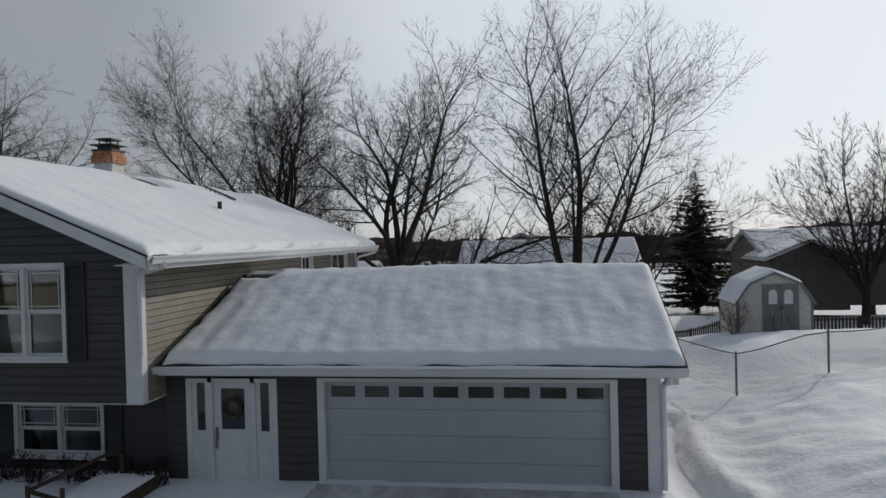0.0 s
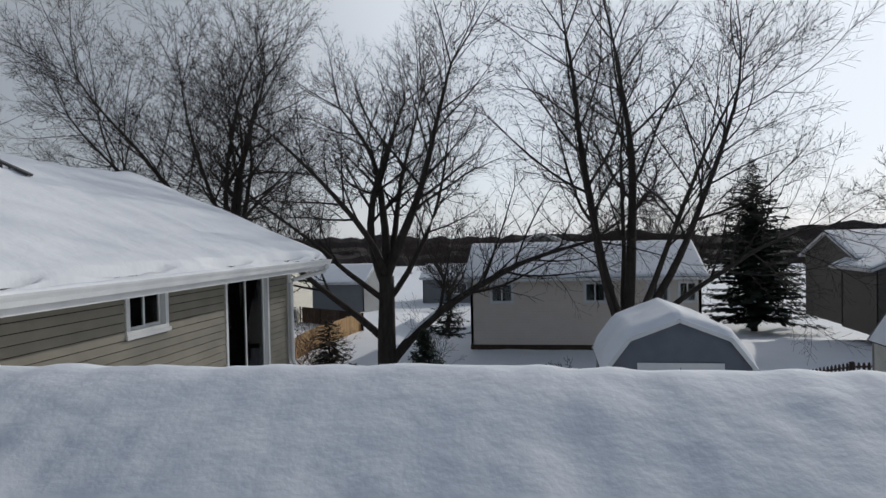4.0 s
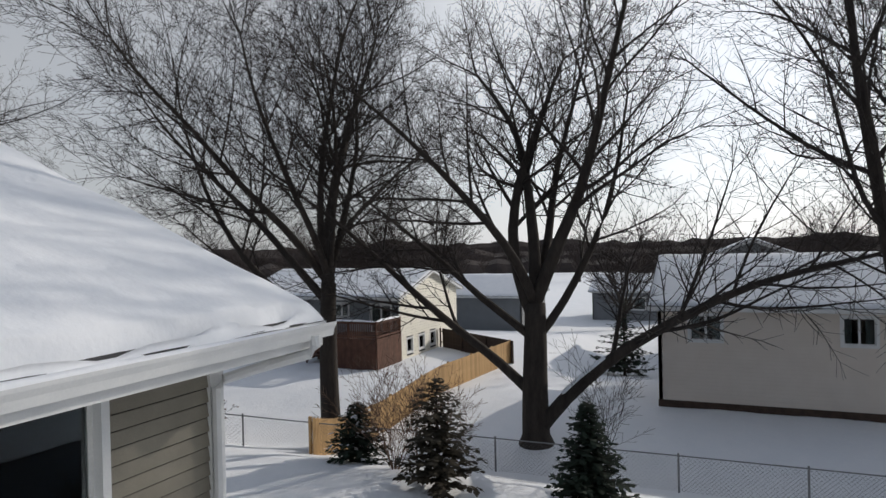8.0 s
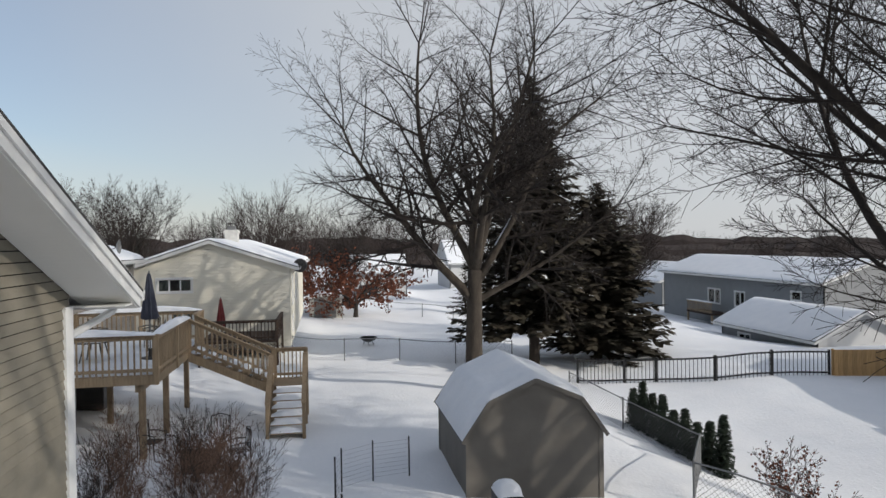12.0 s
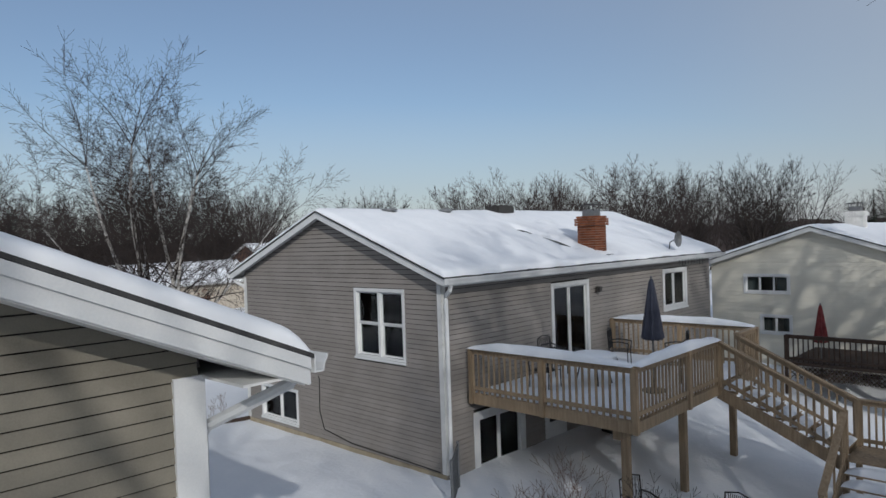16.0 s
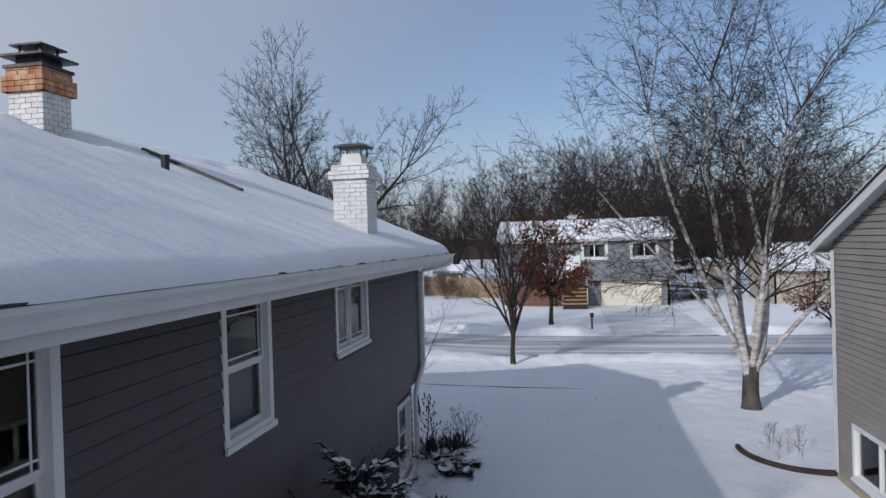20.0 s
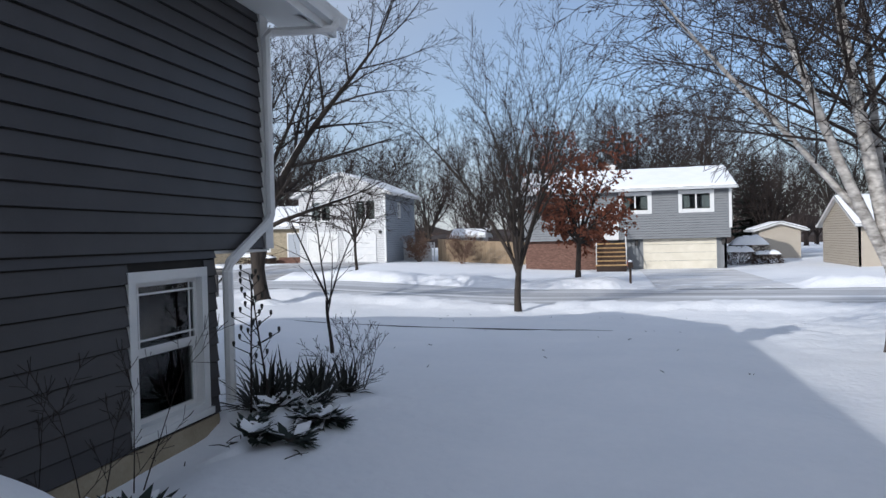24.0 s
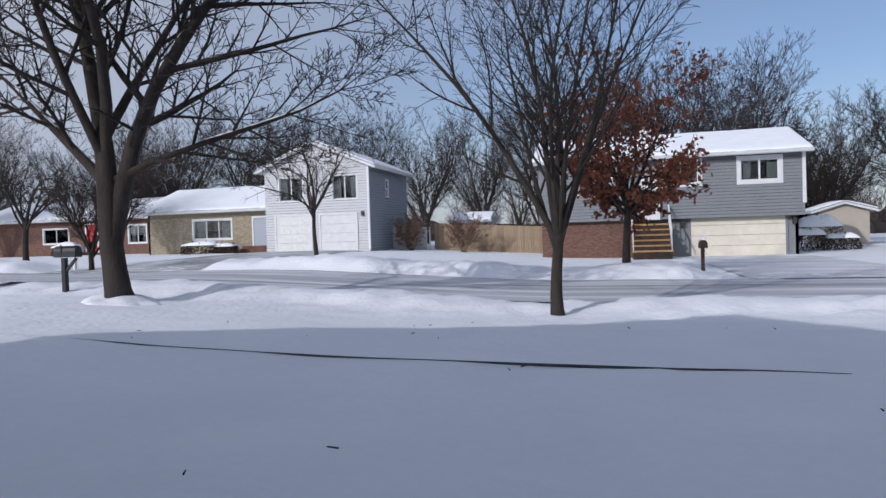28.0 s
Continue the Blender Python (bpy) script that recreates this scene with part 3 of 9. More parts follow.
class Roof:
    """A gable roof with its ridge along x or y: slabs, soffits, fascia, gutters and downspouts."""

    def __init__(self, axis, x0, x1, y0, y1, ze, slope):
        self.axis, self.ze, self.slope = axis, ze, slope
        self.a0, self.a1, self.b0, self.b1 = (y0, y1, x0, x1) if axis == "y" else (x0, x1, y0, y1)
        self.bm = (self.b0 + self.b1) / 2
        self.half = (self.b1 - self.b0) / 2
        self.zr = ze + slope * self.half

    def at(self, a, b, lift=0.0):
        z = self.ze + self.slope * (self.half - abs(b - self.bm)) + lift
        return (b, a, z) if self.axis == "y" else (a, b, z)

    def slab(self, mb, a0, a1, b0, b1, l0, l1):
        p = [self.at(a0, b0), self.at(a1, b0), self.at(a1, b1), self.at(a0, b1)]
        mb.quadbox([(q[0], q[1], q[2] + l0) for q in p] + [(q[0], q[1], q[2] + l1) for q in p])

    def build(self, house, gutters=(0, 1), trim=None, depth=0.2):
        trim = trim or WHITE
        for b0, b1 in ((self.b0, self.bm), (self.bm, self.b1)):
            mb = Mesh()
            self.slab(mb, self.a0 - 0.03, self.a1 + 0.03, b0 - 0.03 * (b0 == self.b0), b1 + 0.03 * (b1 == self.b1), -0.035, 0.0)
            part("roof", mb, SHINGLE, house, "dark asphalt shingles under snow")
            mb = Mesh()
            self.slab(mb, self.a0 + 0.03, self.a1 - 0.03, b0, b1, -0.12, -0.036)
            part("soffit", mb, SOFFIT, house)
            for a in (self.a0, self.a1 - 0.03):
                mb = Mesh()
                self.slab(mb, a, a + 0.03, b0, b1, -depth, -0.036)
                part("rake_board", mb, trim, house)
        for k in gutters:
            e = self.b0 if k == 0 else self.b1
            s = -1 if k == 0 else 1
            prof = [(0.0, -0.16), (0.085, -0.16), (0.10, -0.10), (0.125, -0.055), (0.13, -0.03), (0.118, -0.03), (0.112, -0.055), (0.09, -0.098), (0.078, -0.148), (0.012, -0.148), (0.012, -0.03), (0.0, -0.03)]
            mb = Mesh()
            n = len(prof)
            for a in (self.a0 - 0.02, self.a1 + 0.02):
                for q in prof:
                    b = e + s * (q[0] + 0.035)
                    z = self.ze + q[1]
                    mb.v.append((b, a, z) if self.axis == "y" else (a, b, z))
            for j in range(n):
                j2 = (j + 1) % n
                mb.f.append((j, j2, n + j2, n + j))
            mb.f += [tuple(range(n)), tuple(range(n, 2 * n))]
            part("gutter", mb, trim, house)
            mb = Mesh()
            lo, hi = sorted((e + s * 0.002, e + s * 0.034))
            if self.axis == "y":
                mb.box(lo, hi, self.a0 + 0.03, self.a1 - 0.03, self.ze - depth, self.ze - 0.036)
            else:
                mb.box(self.a0 + 0.03, self.a1 - 0.03, lo, hi, self.ze - depth, self.ze - 0.036)
            part("fascia", mb, trim, house)

    def snow(self, label, thick=0.13, step=0.15, bare=(), seed=0, lumps=0.05, edge=0.05, back=0.0, reach=0.02):
        """The snow that lies on both slopes as one soft sheet."""
        def steps(lo, hi):
            e = [0.0, 0.012, 0.035, 0.07, 0.12]
            n = max(2, int((hi - lo - 0.3) / step))
            return np.array([lo + t for t in e] + list(np.linspace(lo + 0.18, hi - 0.18, n)) + [hi - t for t in reversed(e)])
        A, B = steps(self.a0, self.a1), steps(self.b0 - reach, self.b1 + reach)
        V = []
        for a in A:
            for b in B:
                da = min(a - self.a0, self.a1 - a)
                db = min(b - self.b0, self.b1 - b) + reach
                r = 0.16
                fa = math.sqrt(max(0, 1 - (1 - min(da / r, 1)) ** 2))
                fb = math.sqrt(max(0, 1 - (1 - min(db / r, 1)) ** 2))
                t = thick * (1 + 0.28 * noise.noise((a * 0.35, b * 0.35, seed)) + 0.1 * noise.noise((a * 1.3, b * 1.3, seed + 3))) + lumps * (0.42 * noise.noise((a * 3.6, b * 0.9, seed + 7)) + 0.2 * noise.noise((a * 4.1, b * 3.4, seed + 8)) + 0.12 * noise.noise((a * 2.5, b * 8.0, seed + 11)))
                up = 1.0
                for (pa, pb, ra, rb) in bare:
                    q = ((a - pa) / ra) ** 2 + ((b - pb) / rb) ** 2 + 0.35 * noise.noise((a * 3, b * 3, seed + 9))
                    up = min(up, max(0.0, min(1.0, (q - 0.8) / 0.6)))
                lift = t * fa * fb * up - (0.03 if up < 0.02 else 0)
                if da == 0 or db <= 0.0001:
                    lift = -0.01
                wob = edge * noise.noise((a * 1.9, seed, 2)) + 0.5 * edge * noise.noise((a * 6.0, seed, 4)) if db < 0.3 else 0
                wob = max(wob, -0.02) + back * max(0.0, 0.45 + 1.3 * noise.noise((a * 0.7, seed, 6))) if db < 0.3 and back else wob
                round_off = 0.25 * max(0, 0.5 - abs(b - self.bm)) ** 2 * self.slope * 4
                p = self.at(a, b + (wob + abs(wob) * 0.3) * (1 if b < self.bm else -1) * max(0, 1 - db / 0.3), lift - round_off * 0.5 * fa)
                V.append(p)
        nb, na = len(B), len(A)
        i = np.arange(na * nb).reshape(na, nb)
        f = np.stack([i[:-1, :-1], i[:-1, 1:], i[1:, 1:], i[1:, :-1]], -1).reshape(-1, 4)
        me = bpy.data.meshes.new("roof_snow")
        me.from_pydata(V, [], f.tolist())
        me.materials.append(SNOW_ROOF)
        me.shade_smooth()
        return tagged(new("roof_snow", fixed(me)), label, "snow", kind="stuff")


def downspout(house, path, mat=None, w=0.085):
    mb = Mesh()
    path = [Vector(p) for p in path]
    soft = [path[0]]
    for p, q, r in zip(path, path[1:], path[2:]):
        k = min(0.06, (q - p).length * 0.4, (r - q).length * 0.4)
        soft += [q + (p - q).normalized() * k, q + (r - q).normalized() * k]
    soft.append(path[-1])
    mb.tube(soft, [w * 0.58] * len(soft), 8)
    return part("downspout", mb, mat or WHITE, house)


def corner_board(house, x0, x1, y0, y1, z0, z1, mat=None):
    mb = Mesh()
    mb.box(x0, x1, y0, y1, z0, z1)
    return part("corner_board", mb, mat or WHITE, house)


def brick_chimney(house, x0, x1, y0, y1, z0, z1, mat, cap_mat, crown=0.35, bh=0.075, bl=0.21, crown_mat=None):
    """Brick stack laid course by course, with a corbelled crown and a flue cap."""
    mb = Mesh()
    mb.box(x0 + 0.015, x1 - 0.015, y0 + 0.015, y1 - 0.015, z0, z1)
    ch = part("chimney", mb, BRICK_WHITE if mat is BRICK_WHITE else MORTAR, house)
    z, row = z0, 0
    meshes = {}
    while z < z1 - 0.01:
        up = z > z1 - crown
        o = 0.06 if up and z < z1 - crown * 0.4 else (0.02 if up else 0.0)
        m = crown_mat if (up and crown_mat) else mat
        for side in range(4):
            lo, hi = (x0 - o, x1 + o) if side < 2 else (y0 - o, y1 + o)
            n = max(1, round((hi - lo) / bl))
            w = (hi - lo) / n
            for k in range(-1, n):
                u0 = lo + (k + (0.5 if row % 2 else 0)) * w
                u1 = u0 + w
                u0, u1 = max(u0, lo), min(u1, hi)
                if u1 - u0 < 0.03:
                    continue
                g0, zt = 0.005, min(z + bh - 0.01, z1)
                b = Mesh()
                if side == 0:
                    b.box(u0 + g0, u1 - g0, y0 - o, y0 + 0.05, z, zt)
                elif side == 1:
                    b.box(u0 + g0, u1 - g0, y1 - 0.05, y1 + o, z, zt)
                elif side == 2:
                    b.box(x0 - o, x0 + 0.05, u0 + g0, u1 - g0, z, zt)
                else:
                    b.box(x1 - 0.05, x1 + o, u0 + g0, u1 - g0, z, zt)
                ob = new("brick", mesh_data("brick", b, m, OFF[house.name]))
                ob.parent = ch
        z += bh
        row += 1
    xm, ym = (x0 + x1) / 2, (y0 + y1) / 2
    w = (x1 - x0) * 0.3
    mb = Mesh()
    mb.box(xm - w, xm + w, ym - w, ym + w, z1 - 0.01, z1 + 0.2)
    part("flue", mb, cap_mat, house)
    mb = Mesh()
    for sx in (-1, 1):
        for sy in (-1, 1):
            mb.bar((xm + sx * w, ym + sy * w, z1 + 0.15), (xm + sx * w, ym + sy * w, z1 + 0.32), 0.025)
    mb.box(xm - w * 1.55, xm + w * 1.55, ym - w * 1.55, ym + w * 1.55, z1 + 0.32, z1 + 0.345)
    mb.box(xm - w * 1.15, xm + w * 1.15, ym - w * 1.15, ym + w * 1.15, z1 + 0.345, z1 + 0.37)
    part("flue_cap", mb, METAL_DARK, house)
    return ch


# ---- the house that the camera rounds ----
def flat_soffit(house, x0, x1, y0, y1, z):
    mb = Mesh()
    mb.box(x0, x1, y0, y1, z, z + 0.02)
    part("soffit", mb, SOFFIT, house)


def shutter(house, sd, u0, u1, z0, z1):
    mb = Mesh()
    for a in ((u0, u0 + 0.05, z0, z1), (u1 - 0.05, u1, z0, z1), (u0 + 0.05, u1 - 0.05, z0, z0 + 0.06), (u0 + 0.05, u1 - 0.05, z1 - 0.06, z1), (u0 + 0.05, u1 - 0.05, (z0 + z1) / 2 - 0.03, (z0 + z1) / 2 + 0.03)):
        sd.box(mb, a[0], a[1], 0.022, 0.052, a[2], a[3])
    sh = part("shutter", mb, SHUTTER, house, "black louvred shutter")
    z = z0 + 0.07
    mb = Mesh()
    while z < z1 - 0.09:
        a = sd.at
        mb.quadbox([a(u0 + 0.05, 0.022, z), a(u1 - 0.05, 0.022, z), a(u1 - 0.05, 0.045, z), a(u0 + 0.05, 0.045, z), a(u0 + 0.05, 0.022, z + 0.04), a(u1 - 0.05, 0.022, z + 0.04), a(u1 - 0.05, 0.03, z + 0.04), a(u0 + 0.05, 0.03, z + 0.04)])
        z += 0.045
    part("louvre", mb, SHUTTER, sh)


def own_house():
    x0, x1, y0, y1 = -15.33, -6.63, 11.15, 25.14
    yl, zf, zt = 12.2, 1.64, 4.36
    h = root("split_level_house", (-11, 18, 0), "split-level house with grey and tan siding under roof snow", "house")
    up_s, up_w = Side("S", x0, x1, y0, y1), Side("W", x0, x1, y0, y1)
    up_e, up_n = Side("E", x0, x1, y0, y1), Side("N", x0, x1, y0, y1)
    lo_s, lo_w = Side("S", x0, x1, yl, y1), Side("W", x0, x1, yl, y1)
    um = (x0 + x1) / 2
    # front, upper storey: the gable
    tw = (-9.82, -8.06, 2.41, 4.2)
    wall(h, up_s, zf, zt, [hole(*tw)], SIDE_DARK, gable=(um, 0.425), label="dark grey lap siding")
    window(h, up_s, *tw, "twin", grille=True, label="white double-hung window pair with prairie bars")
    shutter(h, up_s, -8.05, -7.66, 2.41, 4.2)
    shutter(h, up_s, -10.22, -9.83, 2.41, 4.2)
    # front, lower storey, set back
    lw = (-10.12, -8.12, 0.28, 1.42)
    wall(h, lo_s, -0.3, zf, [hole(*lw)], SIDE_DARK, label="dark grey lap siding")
    window(h, lo_s, *lw, "twin", grille=True, label="white window pair low above the snow")
    shutter(h, lo_s, -8.11, -7.72, 0.28, 1.42)
    shutter(h, lo_s, -10.52, -10.13, 0.28, 1.42)
    mb = Mesh()
    mb.box(x0, x1, y0 + 0.02, yl, zf - 0.03, zf - 0.001)
    part("soffit", mb, SOFFIT, h, "underside of the overhanging upper storey")
    # left side
    wins_up = [(15.08, 16.64, 3.0, 4.1), (18.72, 19.78, 2.66, 4.08), (21.8, 23.35, 2.3, 4.08)]
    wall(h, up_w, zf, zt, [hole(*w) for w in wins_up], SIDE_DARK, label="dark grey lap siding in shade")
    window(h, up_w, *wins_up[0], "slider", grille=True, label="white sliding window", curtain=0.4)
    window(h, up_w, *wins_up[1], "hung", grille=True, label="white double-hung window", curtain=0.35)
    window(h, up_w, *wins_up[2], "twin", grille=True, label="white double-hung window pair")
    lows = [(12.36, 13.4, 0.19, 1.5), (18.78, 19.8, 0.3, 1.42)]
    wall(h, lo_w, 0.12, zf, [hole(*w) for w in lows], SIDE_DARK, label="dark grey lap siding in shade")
    window(h, lo_w, *lows[0], "hung", grille=True, label="white double-hung basement window with a hanging ornament")
    window(h, lo_w, *lows[1], "hung", grille=True, label="white basement window")
    mb = Mesh()
    lo_w.box(mb, yl, y1, -0.2, 0.012, -0.9, 0.118)
    part("foundation", mb, CONCRETE, h, "tan concrete foundation")
    # right side
    sl, sw = (22.15, 24.02, 1.98, 4.1), (19.28, 20.32, 3.44, 4.12)
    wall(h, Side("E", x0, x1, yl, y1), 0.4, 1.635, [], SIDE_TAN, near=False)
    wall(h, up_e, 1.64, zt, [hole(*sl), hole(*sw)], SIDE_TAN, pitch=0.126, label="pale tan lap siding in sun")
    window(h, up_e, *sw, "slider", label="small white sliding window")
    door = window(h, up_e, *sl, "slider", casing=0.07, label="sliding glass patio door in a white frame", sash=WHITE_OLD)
    # Added pickets and two rails close behind the panes.
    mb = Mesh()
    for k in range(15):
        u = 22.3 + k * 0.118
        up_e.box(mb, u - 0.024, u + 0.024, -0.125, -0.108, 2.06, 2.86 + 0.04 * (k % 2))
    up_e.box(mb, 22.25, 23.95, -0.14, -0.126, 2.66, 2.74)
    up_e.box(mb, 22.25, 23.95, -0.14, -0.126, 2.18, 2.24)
    part("picket_gate", mb, WHITE, door, "white pickets on two rails behind the glass")
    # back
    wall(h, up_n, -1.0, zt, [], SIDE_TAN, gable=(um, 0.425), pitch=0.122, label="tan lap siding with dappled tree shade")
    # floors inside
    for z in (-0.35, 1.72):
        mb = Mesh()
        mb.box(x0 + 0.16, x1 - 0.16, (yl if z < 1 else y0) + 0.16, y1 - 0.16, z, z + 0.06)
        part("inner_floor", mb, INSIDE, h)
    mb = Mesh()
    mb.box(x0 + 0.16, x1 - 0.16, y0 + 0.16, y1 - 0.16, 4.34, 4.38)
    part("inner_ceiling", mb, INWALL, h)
    # Unseen inner walls, added so no light crosses the rooms behind the windows.
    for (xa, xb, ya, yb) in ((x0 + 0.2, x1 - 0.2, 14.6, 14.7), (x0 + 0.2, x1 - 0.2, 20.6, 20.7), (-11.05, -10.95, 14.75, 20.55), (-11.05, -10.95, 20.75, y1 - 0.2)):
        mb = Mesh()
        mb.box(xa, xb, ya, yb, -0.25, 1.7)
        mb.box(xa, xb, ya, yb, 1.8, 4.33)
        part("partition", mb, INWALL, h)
    # corners
    for (cx, cy) in ((x0, y0), (x1, y0), (x0, y1), (x1, y1)):
        sx, sy = (-1 if cx == x0 else 1), (-1 if cy == y0 else 1)
        zb = zf if cy == y0 else -0.4
        wide = 0.27 if (cx == x1 and cy == y0) else 0.2
        mb = Mesh()
        a, b = sorted((cx + sx * 0.045, cx - sx * wide))
        c, d = sorted((cy + sy * 0.045, cy + sy * 0.004))
        mb.box(a, b, c, d, zb, zt - 0.2)
        a, b = sorted((cx + sx * 0.045, cx + sx * 0.004))
        c, d = sorted((cy + sy * 0.0035, cy - sy * 0.12))
        mb.box(a, b, c, d, zb, zt - 0.2)
        part("corner_board", mb, WHITE, h)
    rf = Roof("y", -15.87, -6.0, 10.4, 25.85, 4.32, 0.425)
    rf.build(h, depth=0.25)
    for a in (10.37, 25.853):
        for ba, bb in ((rf.b0, rf.bm), (rf.bm, rf.b1)):
            mb = Mesh()
            rf.slab(mb, a, a + 0.027, ba, bb, -0.125, -0.04)
            part("rake_trim", mb, WHITE, h)
    for ya, yb in ((10.432, y0 - 0.03), (y1 + 0.03, 25.818)):
        for ba, bb in ((rf.b0 + 0.02, rf.bm), (rf.bm, rf.b1 - 0.02)):
            mb = Mesh()
            rf.slab(mb, ya, yb, ba, bb, -0.262, -0.245)
            part("soffit", mb, SOFFIT_ALONG, h, "ribbed white soffit under the gable")
    flat_soffit(h, -15.85, x0 - 0.022, 10.45, 25.8, 4.135)
    flat_soffit(h, x1 + 0.022, -6.02, 10.45, 25.8, 4.135)
    rf.snow("thick smooth snow on the house roof with bare dark patches", 0.14, 0.14,
            back=0.0, edge=0.022, reach=0.035, bare=((17.1, -11.6, 0.55, 0.4), (17.55, -10.5, 0.75, 0.5), (20.85, -10.3, 0.2, 0.45), (24.0, -10.85, 1.5, 0.28), (12.3, -11.4, 0.4, 0.1), (13.1, -11.9, 0.35, 0.08), (13.2, -15.5, 0.5, 0.05), (11.6, -6.03, 0.6, 0.05), (13.9, -6.03, 0.8, 0.05), (16.4, -6.03, 0.6, 0.05), (18.6, -6.03, 0.9, 0.05), (21.2, -6.03, 0.7, 0.05), (23.5, -6.03, 0.9, 0.05), (25.1, -6.03, 0.4, 0.05)), seed=1)
    brick_chimney(h, -11.58, -11.04, 16.92, 17.46, 5.95, 7.1, BRICK_WHITE, METAL_DARK, crown=0.36, crown_mat=BRICK_RUST)
    mb = Mesh()
    mb.box(-11.62, -11.0, 16.88, 17.5, 7.105, 7.15)
    mb.box(-11.51, -11.11, 16.99, 17.39, 7.15, 7.26)
    mb.box(-11.66, -10.96, 16.84, 17.54, 7.26, 7.29)
    part("crown_cap", mb, METAL_DARK, h, "stacked dark chimney caps")
    brick_chimney(h, -15.22, -14.62, 13.9, 14.5, 4.4, 5.92, BRICK_WHITE, WHITE_OLD, crown=0.3)
    # downspouts
    e = -5.84
    downspout(h, [(e - 0.06, 10.75, 4.2), (e - 0.06, 10.75, 4.1), (-6.56, 11.05, 3.98), (-6.56, 11.05, 2.5)])
    downspout(h, [(e - 0.02, 25.55, 4.2), (e - 0.02, 25.55, 4.05), (-6.30, 25.40, 3.93), (-6.53, 25.05, 3.85), (-6.53, 25.05, 2.05), (-6.35, 25.0, 1.85), (-6.0, 24.8, 1.8)])
    w = -16.03
    downspout(h, [(w + 0.03, 10.7, 4.2), (w + 0.03, 10.7, 4.08), (-15.41, 11.22, 3.95), (-15.41, 11.22, 1.95), (-15.41, 12.1, 1.5), (-15.41, 12.1, 0.2)])
    downspout(h, [(w + 0.03, 25.5, 4.2), (w + 0.03, 25.5, 4.05), (-15.42, 25.0, 3.7), (-15.42, 25.0, 0.2)])
    # pipes and rails on the roof
    for (x, y, r, t) in ((-8.32, 17.65, 0.06, 0.32), (-12.88, 16.69, 0.06, 0.3)):
        z = rf.at(y, x)[2]
        mb = Mesh()
        mb.lathe(x, y, [(r, z - 0.1), (r, z + t), (r * 1.15, z + t), (r * 1.15, z + t + 0.03), (r * 0.7, z + t + 0.03)], 10)
        part("vent_pipe", mb, BLACK, h, "black roof vent pipe")
    for (xa, xb, y) in ((-10.5, -9.4, 20.9), (-11.95, -13.6, 15.8)):
        mb = Mesh()
        za, zb = rf.at(y, xa)[2] + 0.19, rf.at(y, xb)[2] + 0.17
        mb.bar((xa, y, za), (xb, y, zb), 0.12, 0.04)
        for k in range(7):
            t = (k + 0.5) / 7
            q = Vector((xa + (xb - xa) * t, y, za + (zb - za) * t))
            mb.bar(q - Vector((0, 0, 0.18)), q, 0.03)
        part("roof_vent_strip", mb, FRAME_DARK, h, "dark vent strip standing out of the snow")
    return h


own_house()


